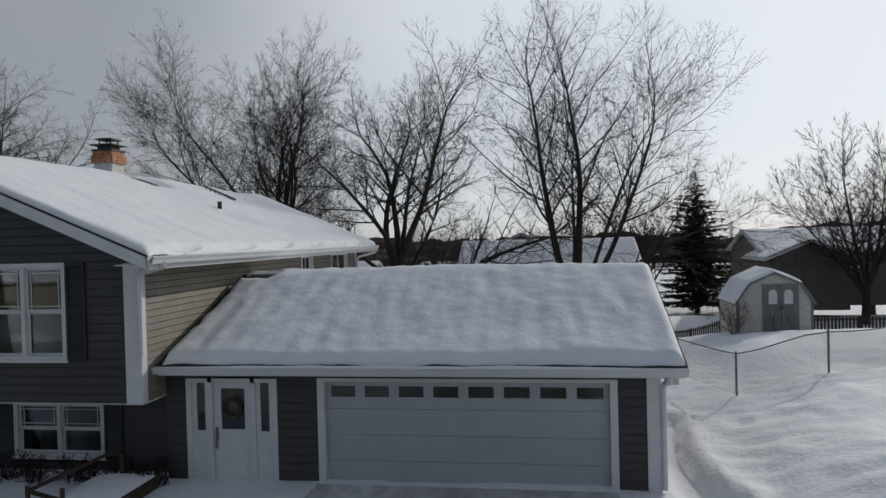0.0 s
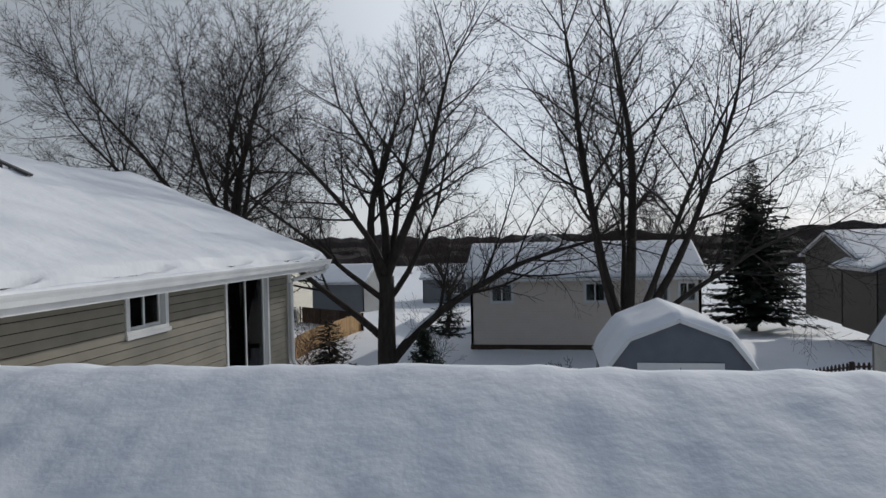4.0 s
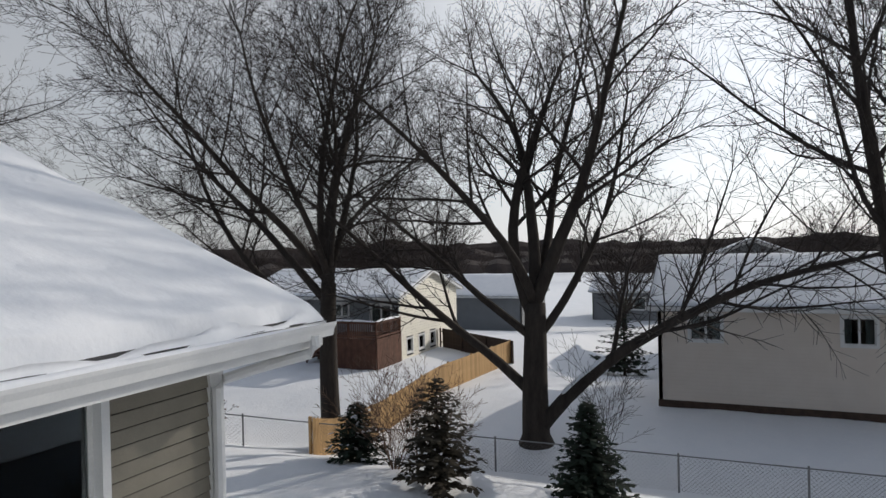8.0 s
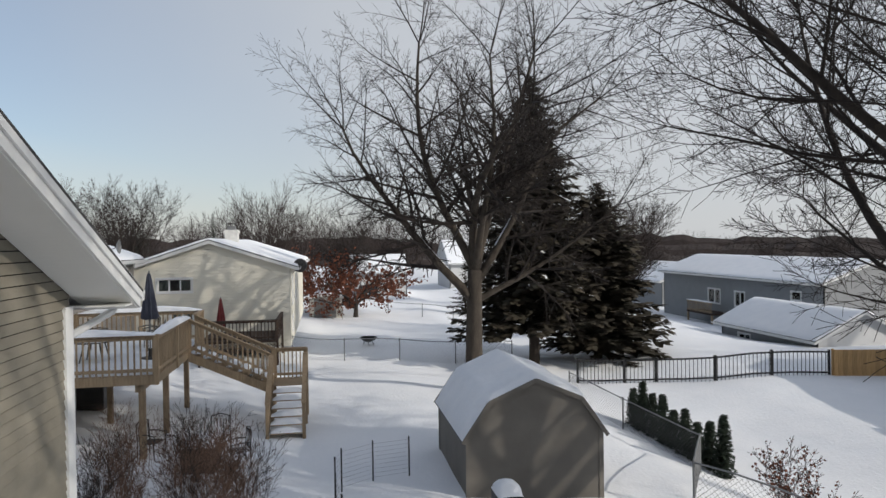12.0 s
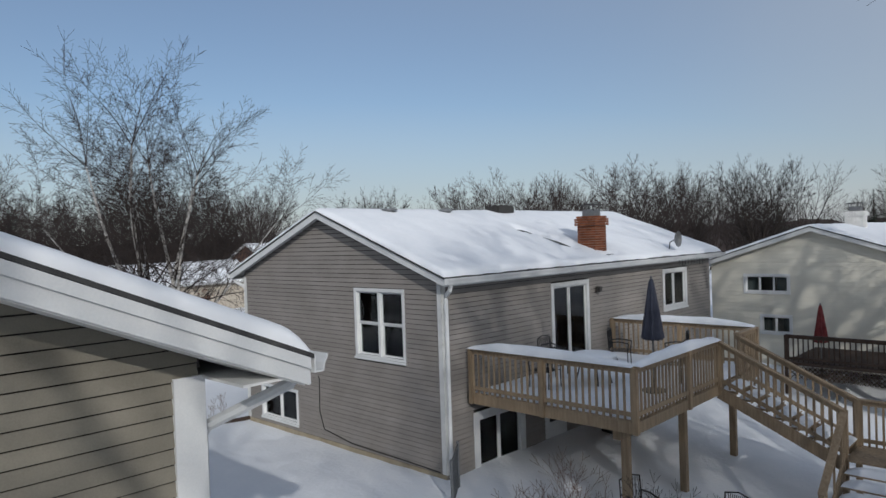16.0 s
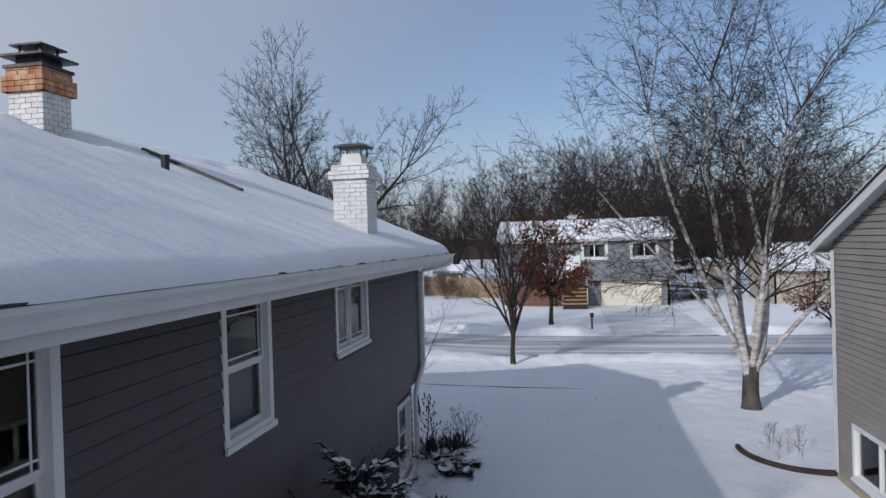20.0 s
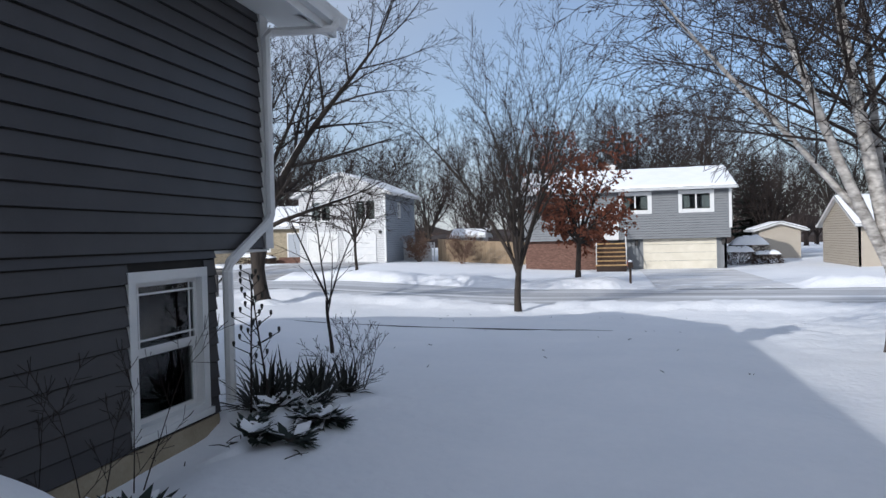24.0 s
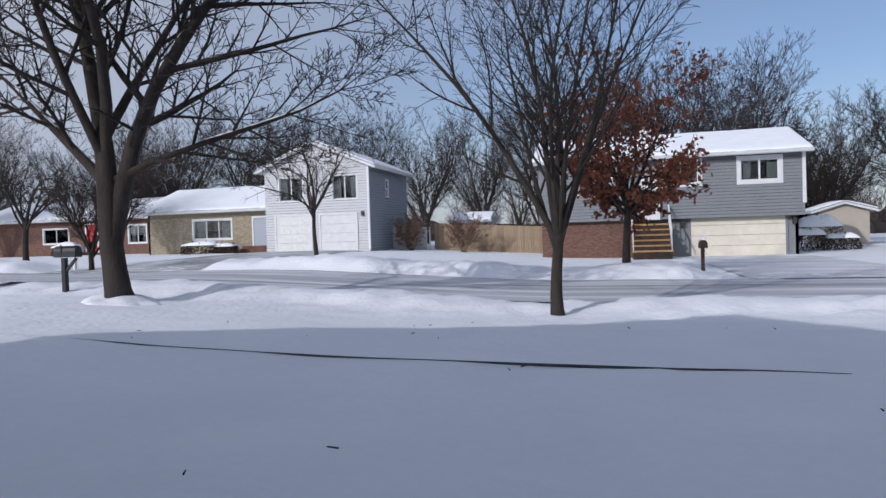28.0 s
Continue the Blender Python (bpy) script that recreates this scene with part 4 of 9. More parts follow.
def garage():
    x0, x1, y0, y1 = -6.6, 2.42, 11.9, 18.85
    zt = 2.33
    h = root("attached_garage", (-2, 15, 0), "low attached garage with white door and snow-laden roof", "garage")
    s, e, n = Side("S", x0, x1, y0, y1), Side("E", x0, x1, y0, y1), Side("N", x0, x1, y0, y1)
    entry, door = (-6.2, -4.40, -0.05, 1.95), (-3.62, 1.74, -0.05, 1.97)
    wall(h, s, -0.1, zt - 0.12, [entry, door], SIDE_DARK, label="dark grey lap siding between the doors")
    wall(h, e, -0.1, zt - 0.12, [], SIDE_TAN, gable=((y0 + y1) / 2, 0.36))
    wall(h, n, -0.1, zt - 0.12, [], SIDE_TAN)
    # sectional door
    mb = Mesh()
    s.box(mb, door[0], door[0] + 0.13, -0.1, 0.04, door[2], door[3])
    s.box(mb, door[1] - 0.13, door[1], -0.1, 0.04, door[2], door[3])
    s.box(mb, door[0] + 0.13, door[1] - 0.13, -0.1, 0.04, door[3] - 0.06, door[3])
    part("door_trim", mb, WHITE, h)
    d0, d1 = door[0] + 0.135, door[1] - 0.135
    mb = Mesh()
    for k in range(4):
        za, zb = -0.04 + k * 0.475, -0.04 + (k + 1) * 0.475 - 0.006
        if k == 3:
            s.box(mb, d0, d1, -0.14, -0.10, za, 1.60)
            s.box(mb, d0, d1, -0.14, -0.10, 1.80, 1.91)
            for j in range(9):
                u = d0 + (d1 - d0) * j / 8
                s.box(mb, max(d0, u - 0.09), min(d1, u + 0.09), -0.139, -0.101, 1.60, 1.80)
        else:
            s.box(mb, d0, d1, -0.14, -0.10, za, zb)
    gd = part("garage_door", mb, GARAGE_PAINT, h, "white sectional garage door with a row of small windows")
    for j in range(8):
        ua, ub = d0 + (d1 - d0) * j / 8 + 0.09, d0 + (d1 - d0) * (j + 1) / 8 - 0.09
        mb = Mesh()
        s.box(mb, ua, ub, -0.125, -0.12, 1.60, 1.80)
        p = part("pane", mb, GLASS, gd)
        p.visible_shadow = False
    mb = Mesh()
    s.box(mb, d0, d1, -0.11, -0.09, -0.06, -0.02)
    part("door_seal", mb, BLACK, gd)
    # entry with side lights
    u0, u1, z0, z1 = entry
    mb = Mesh()
    for a, b in ((u0, u0 + 0.1), (u0 + 0.43, u0 + 0.52), (u1 - 0.52, u1 - 0.43), (u1 - 0.1, u1)):
        s.box(mb, a, b, -0.12, 0.03, z0, z1)
    s.box(mb, u0 + 0.1, u1 - 0.1, -0.12, 0.03, z1 - 0.08, z1)
    en = part("entry_frame", mb, WHITE, h)
    for a, b in ((u0 + 0.1, u0 + 0.43), (u1 - 0.43, u1 - 0.1)):
        mb = Mesh()
        s.box(mb, a, b, -0.08, -0.03, z0, 0.95)
        s.box(mb, a, a + 0.08, -0.08, -0.03, 0.95, z1 - 0.08)
        s.box(mb, b - 0.08, b, -0.08, -0.03, 0.95, z1 - 0.08)
        part("side_panel", mb, WHITE, en)
        mb = Mesh()
        s.box(mb, a + 0.08, b - 0.08, -0.06, -0.055, 0.95, z1 - 0.08)
        part("pane", mb, GLASS, en).visible_shadow = False
    a, b = u0 + 0.525, u1 - 0.525
    mb = Mesh()
    s.box(mb, a, b, -0.09, -0.04, z0 + 0.02, 0.98)
    s.box(mb, a, a + 0.14, -0.09, -0.04, 0.98, z1 - 0.085)
    s.box(mb, b - 0.14, b, -0.09, -0.04, 0.98, z1 - 0.085)
    s.box(mb, a + 0.14, b - 0.14, -0.09, -0.04, z1 - 0.2, z1 - 0.085)
    ed = part("front_door", mb, WHITE, h, "white front door with a glazed upper half")
    mb = Mesh()
    s.box(mb, a + 0.14, b - 0.14, -0.07, -0.064, 0.98, z1 - 0.2)
    part("pane", mb, GLASS, ed).visible_shadow = False
    mb = Mesh()
    s.box(mb, a + 0.03, a + 0.08, -0.04, -0.015, 0.78, 1.02)
    s.box(mb, a + 0.045, a + 0.065, -0.015, 0.02, 0.62, 0.80)
    part("door_handle", mb, METAL_GREY, ed, "dull metal handle set")
    mb = Mesh()
    c = ((a + b) / 2, 11.93, 1.38)
    ring = [(c[0] + 0.17 * math.cos(t * math.pi / 8), c[1], c[2] + 0.17 * math.sin(t * math.pi / 8)) for t in range(17)]
    mb.tube(ring, [0.035 + 0.01 * (k % 2) for k in range(17)], 6)
    part("wreath", mb, WOOD_DARK, ed, "dark round wreath")
    mb = Mesh()
    s.box(mb, u0 - 0.02, u1 + 0.02, -0.02, 0.12, -0.1, -0.045)
    part("threshold", mb, METAL_GREY, en)
    # corner and its downspout
    mb = Mesh()
    mb.box(2.22, 2.458, y0 - 0.04, y0 - 0.001, -0.1, zt - 0.13)
    mb.box(2.421, 2.456, y0, y0 + 0.12, -0.1, zt - 0.13)
    part("corner_board", mb, WHITE, h)
    downspout(h, [(2.55, 11.55, 2.1), (2.55, 11.55, 2.0), (2.49, 11.85, 1.9), (2.49, 11.85, 0.1)])
    mb = Mesh()
    mb.box(2.5, 2.72, 11.7, 11.78, 1.92, 2.02)
    part("number_plate", mb, WHITE, h)
    rf = Roof("x", -6.6, 2.82, 11.6, 19.1, 2.26, 0.39)
    rf.build(h)
    flat_soffit(h, -6.55, 2.8, 11.62, y0 - 0.022, 2.085)
    rf.snow("deep rippled snow on the garage roof", 0.17, 0.09, bare=((-6.05, 15.15, 0.42, 0.34), (-6.55, 13.4, 0.12, 2.2)), seed=5, lumps=0.075, edge=0.03, back=0.05)
    mb = Mesh()
    mb.box(x0 + 0.15, x1 - 0.15, y0 + 0.15, y1 - 0.15, -0.12, -0.06)
    part("inner_floor", mb, INSIDE, h)
    return h


garage()
sheet("driveway", -3.6, 1.7, -4.3, 11.7, 8, 24, 0.03, DRIVE, "driveway dusted with snow before the garage", "driveway")


# ---- the neighbour's house with its deck ----
def west_house():
    x0, x1, y0, y1 = -38.1, -23.58, 11.45, 19.78
    zt = 4.32
    h = root("neighbour_house", (-30, 15.5, 0), "taupe-sided neighbour house with a snowy low gable roof", "house")
    e, n, s, w = (Side(k, x0, x1, y0, y1) for k in "ENSW")
    wa, wb = (16.75, 18.6, 2.24, 3.98), (12.2, 14.1, 0.02, 1.04)
    wall(h, e, -0.12, zt, [hole(*wa), hole(*wb)], SIDE_WEST, gable=((y0 + y1) / 2, 0.367), label="taupe lap siding with soft tree shadows", pitch=0.114)
    window(h, e, *wa, "twin", curtain=0.45, label="white window pair with grey curtains")
    window(h, e, *wb, "slider", curtain=0.5, label="white basement slider with blinds")
    dr, wc, wd, lo = (-29.62, -27.75, 1.66, 3.84), (-36.1, -34.25, 2.45, 3.85), (-26.45, -24.5, -0.72, 1.08), (-28.3, -27.3, -0.75, 1.25)
    wall(h, n, -0.8, zt, [hole(*q) for q in (dr, wc, wd, lo)], SIDE_WEST, label="taupe lap siding in sun", pitch=0.114)
    window(h, n, *dr, "slider", casing=0.12, curtain=0.4, label="sliding patio door onto the deck", sash=WHITE_OLD)
    window(h, n, *wc, "slider", casing=0.13, curtain=0.5, label="white window with curtains")
    window(h, n, *wd, "slider", casing=0.2, curtain=0.3, label="white-framed window below the deck")
    mb = Mesh()
    n.box(mb, lo[0], lo[1], -0.1, 0.02, lo[2], lo[3])
    d = part("back_door", mb, WHITE, h, "white back door")
    mb = Mesh()
    n.box(mb, lo[0] + 0.2, lo[1] - 0.2, 0.021, 0.026, 0.2, 1.0)
    part("pane", mb, SHUTTER, d)
    wall(h, s, -0.6, zt, [], SIDE_WEST, near=False, pitch=0.114)
    wall(h, w, -0.6, zt, [], SIDE_WEST, near=False, pitch=0.114)
    mb = Mesh()
    mb.box(x1 - 0.1, x1 + 0.015, y0, y1, -0.9, -0.122)
    mb.box(x0, x1 - 0.1, y1 - 0.1, y1 + 0.015, -1.4, -0.802)
    part("foundation", mb, CONCRETE, h, "tan concrete foundation")
    mb = Mesh()
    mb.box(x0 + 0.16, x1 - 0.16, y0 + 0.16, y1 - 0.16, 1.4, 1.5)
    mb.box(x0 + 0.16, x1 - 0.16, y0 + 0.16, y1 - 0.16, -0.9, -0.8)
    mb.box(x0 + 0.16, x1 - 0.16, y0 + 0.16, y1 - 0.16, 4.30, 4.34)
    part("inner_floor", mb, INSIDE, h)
    for (cx, cy, sy) in ((x1, y0, -1), (x1, y1, 1)):
        mb = Mesh()
        mb.box(cx + 0.03, cx + 0.038, min(cy, cy - sy * 0.1), max(cy, cy - sy * 0.1) + 0.02, -0.1, zt - 0.15)
        mb.box(cx - 0.1, cx + 0.038, cy + sy * 0.034 - 0.004, cy + sy * 0.034 + 0.004, -0.1, zt - 0.15)
        part("corner_board", mb, WHITE_OLD, h)
    rf = Roof("x", -38.4, -23.3, 11.05, 20.15, 4.30, 0.367)
    rf.build(h)
    flat_soffit(h, -38.35, -23.4, y1 + 0.022, 20.13, 4.10)
    flat_soffit(h, -38.35, -23.4, 11.07, y0 - 0.022, 4.10)
    rf.snow("smooth snow on the neighbour's roof with a bare patch by the chimney", 0.12, 0.16,
            bare=((-29.9, 18.6, 0.3, 0.6), (-29.6, 17.6, 0.3, 0.35), (-31.0, 19.75, 0.6, 0.12)), seed=11, back=0.05)
    brick_chimney(h, -31.1, -30.45, 18.95, 19.55, 4.4, 5.66, BRICK_RED, METAL_GREY, crown=0.3)
    for x in (-25.6, -27.9):
        z = rf.at(x, 15.9)[2]
        mb = Mesh()
        mb.lathe(x, 15.9, [(0.16, z), (0.16, z + 0.1), (0.24, z + 0.11), (0.22, z + 0.16), (0.05, z + 0.18)], 12)
        part("roof_vent", mb, METAL_GREY, h)
    z = rf.at(-30.6, 15.7)[2]
    mb = Mesh()
    mb.box(-31.1, -30.2, 15.5, 16.1, z - 0.05, z + 0.24, 0.04)
    part("roof_fan", mb, FRAME_DARK, h, "dark roof fan housing")
    downspout(h, [(-23.45, 20.2, 4.2), (-23.45, 20.2, 4.05), (-23.62, 19.88, 3.85), (-23.62, 19.88, -0.6)])
    downspout(h, [(-23.45, 11.0, 4.2), (-23.45, 11.0, 4.05), (-23.62, 11.38, 3.85), (-23.62, 11.38, -0.1)])
    mb = Mesh()
    p = [(-23.55, 15.1, 1.55), (-23.55, 15.15, 1.5), (-23.55, 15.12, 0.6), (-23.55, 15.3, 0.15), (-23.55, 16.5, -0.02), (-23.55, 18.5, -0.05), (-23.55, 19.6, -0.08)]
    mb.tube(p, [0.012] * len(p), 5)
    part("cable", mb, BLACK, h, "black cable fixed along the wall")
    mb = Mesh()
    cx, cy, cz, n = -34.65, 20.2, 4.85, 12
    for (r, d) in ((0.02, 0.09), (0.16, 0.075), (0.26, 0.02), (0.27, 0.0)):
        mb.v += [(cx + r * math.cos(6.2832 * k / n), cy - d, cz + r * math.sin(6.2832 * k / n)) for k in range(n)]
    for i in range(3):
        mb.f += [(i * n + k, i * n + (k + 1) % n, (i + 1) * n + (k + 1) % n, (i + 1) * n + k) for k in range(n)]
    ds = part("satellite_dish", mb, METAL_GREY, h, "grey satellite dish above the gutter")
    mb = Mesh()
    mb.tube([(cx, cy - 0.09, cz), (cx, cy - 0.3, cz - 0.1), (cx, cy - 0.35, cz - 0.5)], [0.02] * 3, 6)
    part("dish_arm", mb, METAL_GREY, ds)
    mb = Mesh()
    mb.box(-30.1, -29.95, 19.82, 19.95, 3.45, 3.6)
    part("wall_lamp", mb, FRAME_DARK, h)
    mb = Mesh()
    for k in range(9):
        mb.tube([(-36.3 + k * 0.23, 20.3, 4.16), (-36.3 + k * 0.23, 20.3, 3.95 - 0.12 * ((k * 7) % 4) / 3)], [0.018, 0.003], 5)
    part("icicle", mb, GLASS, h)
    return h


west_house()


# ---- deck, stairs and what stands on them ----
def rail(deck, p, q, top, low, n, mat, snow_top=None, wide=0.14, posts=True):
    """A length of railing: cap, two bars, pickets."""
    p, q = Vector(p), Vector(q)
    mb = Mesh()
    mb.bar(p + Vector((0, 0, top)), q + Vector((0, 0, top)), wide, 0.035)
    cap = part("rail_cap", mb, mat, deck)
    for z in (top - 0.07, low):
        mb = Mesh()
        mb.bar(p + Vector((0, 0, z)), q + Vector((0, 0, z)), 0.04, 0.08)
        part("rail_bar", mb, mat, deck)
    for k in range(n):
        t = (k + 0.5) / n
        c = p.lerp(q, t)
        mb = Mesh()
        mb.bar(c + Vector((0, 0, low - 0.12)), c + Vector((0, 0, top - 0.03)), 0.038, 0.038)
        part("picket", mb, mat, deck)
    return cap


def snow_strip(p, q, wide, high, label, seed=0):
    """A rounded ridge of snow along a rail."""
    p, q = Vector(p), Vector(q)
    d = (q - p).normalized()
    s = d.cross(Vector((0, 0, 1))).normalized()
    n, k = max(6, int((q - p).length / 0.12)), 7
    V = []
    for i in range(n + 1):
        c = p.lerp(q, i / n)
        hh = high * (1 + 0.35 * noise.noise((c.x * 1.7, c.y * 1.7, seed))) * (min(1, 4 * i / n, 4 * (n - i) / n) ** 0.5 if 0 < i < n else 0.1)
        for j in range(k):
            a = math.pi * j / (k - 1)
            V.append(c - s * wide / 2 * math.cos(a) + Vector((0, 0, hh * math.sin(a) ** 0.7)))
    mb = Mesh()
    mb.v = [tuple(v) for v in V]
    for i in range(n):
        for j in range(k - 1):
            a = i * k + j
            mb.f.append((a, a + 1, a + k + 1, a + k))
    return thing("rail_snow", mb, SNOW, p, label, "snow", kind="stuff", smooth=True)


def post(deck, x, y, z0, z1, w=0.14, mat=None, name="post"):
    mb = Mesh()
    mb.box(x - w / 2, x + w / 2, y - w / 2, y + w / 2, z0, z1, 0.008)
    return part(name, mb, mat or WOOD_DECK, deck)


def west_deck():
    x0, x1, y0, y1, zf = -30.6, -24.3, 19.85, 24.0, 1.62
    top, low = 1.0, 0.12
    d = root("deck", (-27, 22, -0.6), "weathered wooden deck on tall posts with stairs to the yard", "deck")
    n = int((y1 - y0) / 0.14)
    for k in range(n):
        ya = y0 + k * 0.14
        mb = Mesh()
        mb.box(x0, x1, ya, ya + 0.133, zf - 0.035, zf)
        part("deck_board", mb, WOOD_DECK, d)
    for (a, b, c, e) in ((x0, x1, y1 - 0.04, y1), (x0, x1, y0, y0 + 0.04), (x1 - 0.04, x1, y0 + 0.041, y1 - 0.041), (x0, x0 + 0.04, y0 + 0.041, y1 - 0.041)):
        mb = Mesh()
        mb.box(a, b, c, e, zf - 0.25, zf - 0.036)
        part("rim_joist", mb, WOOD_DECK, d)
    for k in range(6):
        x = x0 + (k + 0.5) * (x1 - x0) / 6
        mb = Mesh()
        mb.box(x - 0.02, x + 0.02, y0 + 0.05, y1 - 0.05, zf - 0.24, zf - 0.04)
        part("joist", mb, WOOD_DECK, d)
    mb = Mesh()
    mb.box(x0 + 0.3, x1 - 0.1, y1 - 0.55, y1 - 0.40, zf - 0.45, zf - 0.255)
    part("beam", mb, WOOD_DECK, d)
    for (x, y) in ((-24.75, y1 - 0.47), (-27.3, y1 - 0.47), (-30.2, y1 - 0.47), (-27.9, 21.8)):
        post(d, x, y, g(x, y) - 0.3, zf - 0.45 if y > 23 else zf - 0.25, 0.15)
    for (x, y) in ((x1, y0 + 0.1), (x1, 21.9), (x1, y1), (-26.6, y1), (-28.2, y1), (x0, y1), (x0, y0 + 0.1), (x0, 22)):
        post(d, x, y, zf - 0.25, zf + top, 0.11)
    rail(d, (x1, y0 + 0.1, zf), (x1, y1, zf), top, low, 27, WOOD_DECK)
    rail(d, (x1, y1, zf), (-28.2, y1, zf), top, low, 26, WOOD_DECK)
    rail(d, (-29.3, y1, zf), (x0, y1, zf), top, low, 9, WOOD_DECK)
    rail(d, (x0, y1, zf), (x0, y0 + 0.1, zf), top, low, 27, WOOD_DECK)
    # first flight towards the yard, landing, second flight
    zl, yl = 0.42, 26.5
    ns = 7
    for k in range(ns):
        t = k / ns
        z = zf - (zf - zl) * (k + 1) / (ns + 1)
        mb = Mesh()
        ya = y1 + 0.02 + (yl - y1) * t
        mb.box(-29.25, -28.25, ya, ya + 0.33, z - 0.035, z)
        part("tread", mb, WOOD_DECK, d)
    for x in (-29.3, -28.2):
        mb = Mesh()
        mb.bar((x, y1, zf - 0.2), (x, yl, zl - 0.15), 0.045, 0.26)
        part("stringer", mb, WOOD_DECK, d)
        rail(d, (x, y1, zf), (x, yl, zl), 0.98, 0.12, 16, WOOD_DECK)
    mb = Mesh()
    mb.box(-29.35, -28.15, yl, yl + 1.1, zl - 0.04, zl)
    part("landing", mb, WOOD_DECK, d)
    for (x, y) in ((-29.3, yl), (-28.2, yl), (-29.3, yl + 1.05), (-28.2, yl + 1.05)):
        post(d, x, y, g(x, y) - 0.3, zl + 0.98, 0.11)
    rail(d, (-29.3, yl, zl), (-29.3, yl + 1.05, zl), 0.98, 0.12, 8, WOOD_DECK)
    xe = -26.5
    zb = g(xe, yl + 0.5)
    n2 = 6
    for k in range(n2):
        z = zl - (zl - zb) * (k + 1) / (n2 + 1)
        xa = -28.15 + (xe + 28.15) * k / n2
        mb = Mesh()
        mb.box(xa, xa + 0.33, yl + 0.05, yl + 1.0, z - 0.035, z)
        part("tread", mb, WOOD_DECK, d)
    for y in (yl, yl + 1.05):
        mb = Mesh()
        mb.bar((-28.2, y, zl - 0.15), (xe, y, zb - 0.05), 0.045, 0.26)
        part("stringer", mb, WOOD_DECK, d)
        rail(d, (-28.2, y, zl), (xe, y, zb + 0.05), 0.98, 0.12, 3, WOOD_DECK)
        post(d, xe, y, zb - 0.3, zb + 1.05, 0.1)
    # snow
    lab = "soft ridge of snow along a deck rail"
    snow_strip((x1, y0 + 0.1, zf + top + 0.017), (x1, y1, zf + top + 0.017), 0.24, 0.17, lab, 1)
    snow_strip((x1, y1, zf + top + 0.017), (-28.1, y1, zf + top + 0.017), 0.24, 0.17, lab, 2)
    snow_strip((x0, y1, zf + top + 0.017), (x0, y0 + 0.2, zf + top + 0.017), 0.24, 0.17, lab, 3)
    for k in range(ns):
        z = zf - (zf - zl) * (k + 1) / (ns + 1)
        ya = y1 + 0.02 + (yl - y1) * k / ns
        snow_strip((-29.25, ya + 0.17, z), (-28.25, ya + 0.17, z), 0.32, 0.13, "heap of snow on a stair tread", k)
    for k in range(n2):
        z = zl - (zl - zb) * (k + 1) / (n2 + 1)
        xa = -28.15 + (xe + 28.15) * k / n2
        snow_strip((xa + 0.17, yl + 0.06, z), (xa + 0.17, yl + 1.0, z), 0.32, 0.13, "heap of snow on a stair tread", 9 + k)
    mb = Mesh()
    nx, ny = 40, 28
    for j in range(ny + 1):
        for i in range(nx + 1):
            x, y = x0 + 0.05 + (x1 - x0 - 0.1) * i / nx, y0 + 0.05 + (y1 - y0 - 0.1) * j / ny
            e = min(i, nx - i, j, ny - j)
            mb.v.append((x, y, zf + (0.09 + 0.05 * noise.noise((x * 1.2, y * 1.2, 4))) * min(1, e / 2) + 0.002))
    for j in range(ny):
        for i in range(nx):
            a = j * (nx + 1) + i
            mb.f.append((a, a + 1, a + nx + 2, a + nx + 1))
    thing("deck_snow", mb, SNOW, (x0, y0, zf), "even snow lying on the deck boards", "snow", kind="stuff", smooth=True)


west_deck()


def metal_chair(x, y, z, turn, label):
    c = root("patio_chair", (0, 0, 0), label, "chair", "patio chairs")
    for sx in (-0.26, 0.26):
        for (sy, top) in ((-0.24, 0.62), (0.24, 0.92)):
            mb = Mesh()
            mb.tube([(sx, sy, 0), (sx, sy * 0.95, 0.42), (sx, sy * 1.1, top)], [0.014] * 3, 6)
            part("leg", mb, BLACK, c)
        mb = Mesh()
        mb.tube([(sx, -0.26, 0.62), (sx, 0.0, 0.66), (sx, 0.25, 0.64)], [0.016] * 3, 6)
        part("armrest", mb, BLACK, c)
    mb = Mesh()
    for k in range(7):
        mb.box(-0.25, 0.25, -0.24 + k * 0.07, -0.20 + k * 0.07, 0.41, 0.425)
    part("seat", mb, BLACK, c)
    mb = Mesh()
    mb.tube([(-0.26, 0.26, 0.92), (0, 0.29, 0.98), (0.26, 0.26, 0.92)], [0.015] * 3, 6)
    br = part("backrest", mb, BLACK, c)
    for k in range(6):
        for (ua, ub) in ((0.0, 0.05), (0.05, 0.0)):
            mb = Mesh()
            mb.tube([(-0.2 + k * 0.08 + ua, 0.24, 0.45), (-0.2 + k * 0.08 + ub, 0.27, 0.93)], [0.006, 0.006], 4)
            part("back_bar", mb, BLACK, br)
    c.matrix_basis = pose(x, y, z, 0, 0, turn)
    return c


chair0 = metal_chair(-28.6, 21.3, 1.68, 200, "black wrought-iron patio chair on the snowy deck")
for (cx, cy, ct) in ((-25.4, 21.2, 90), (-26.6, 20.6, 180), (-28.9, 22.7, 30), (-27.6, 23.2, 10)):
    copy_thing(chair0, pose(cx, cy, 1.68, 0, 0, ct))


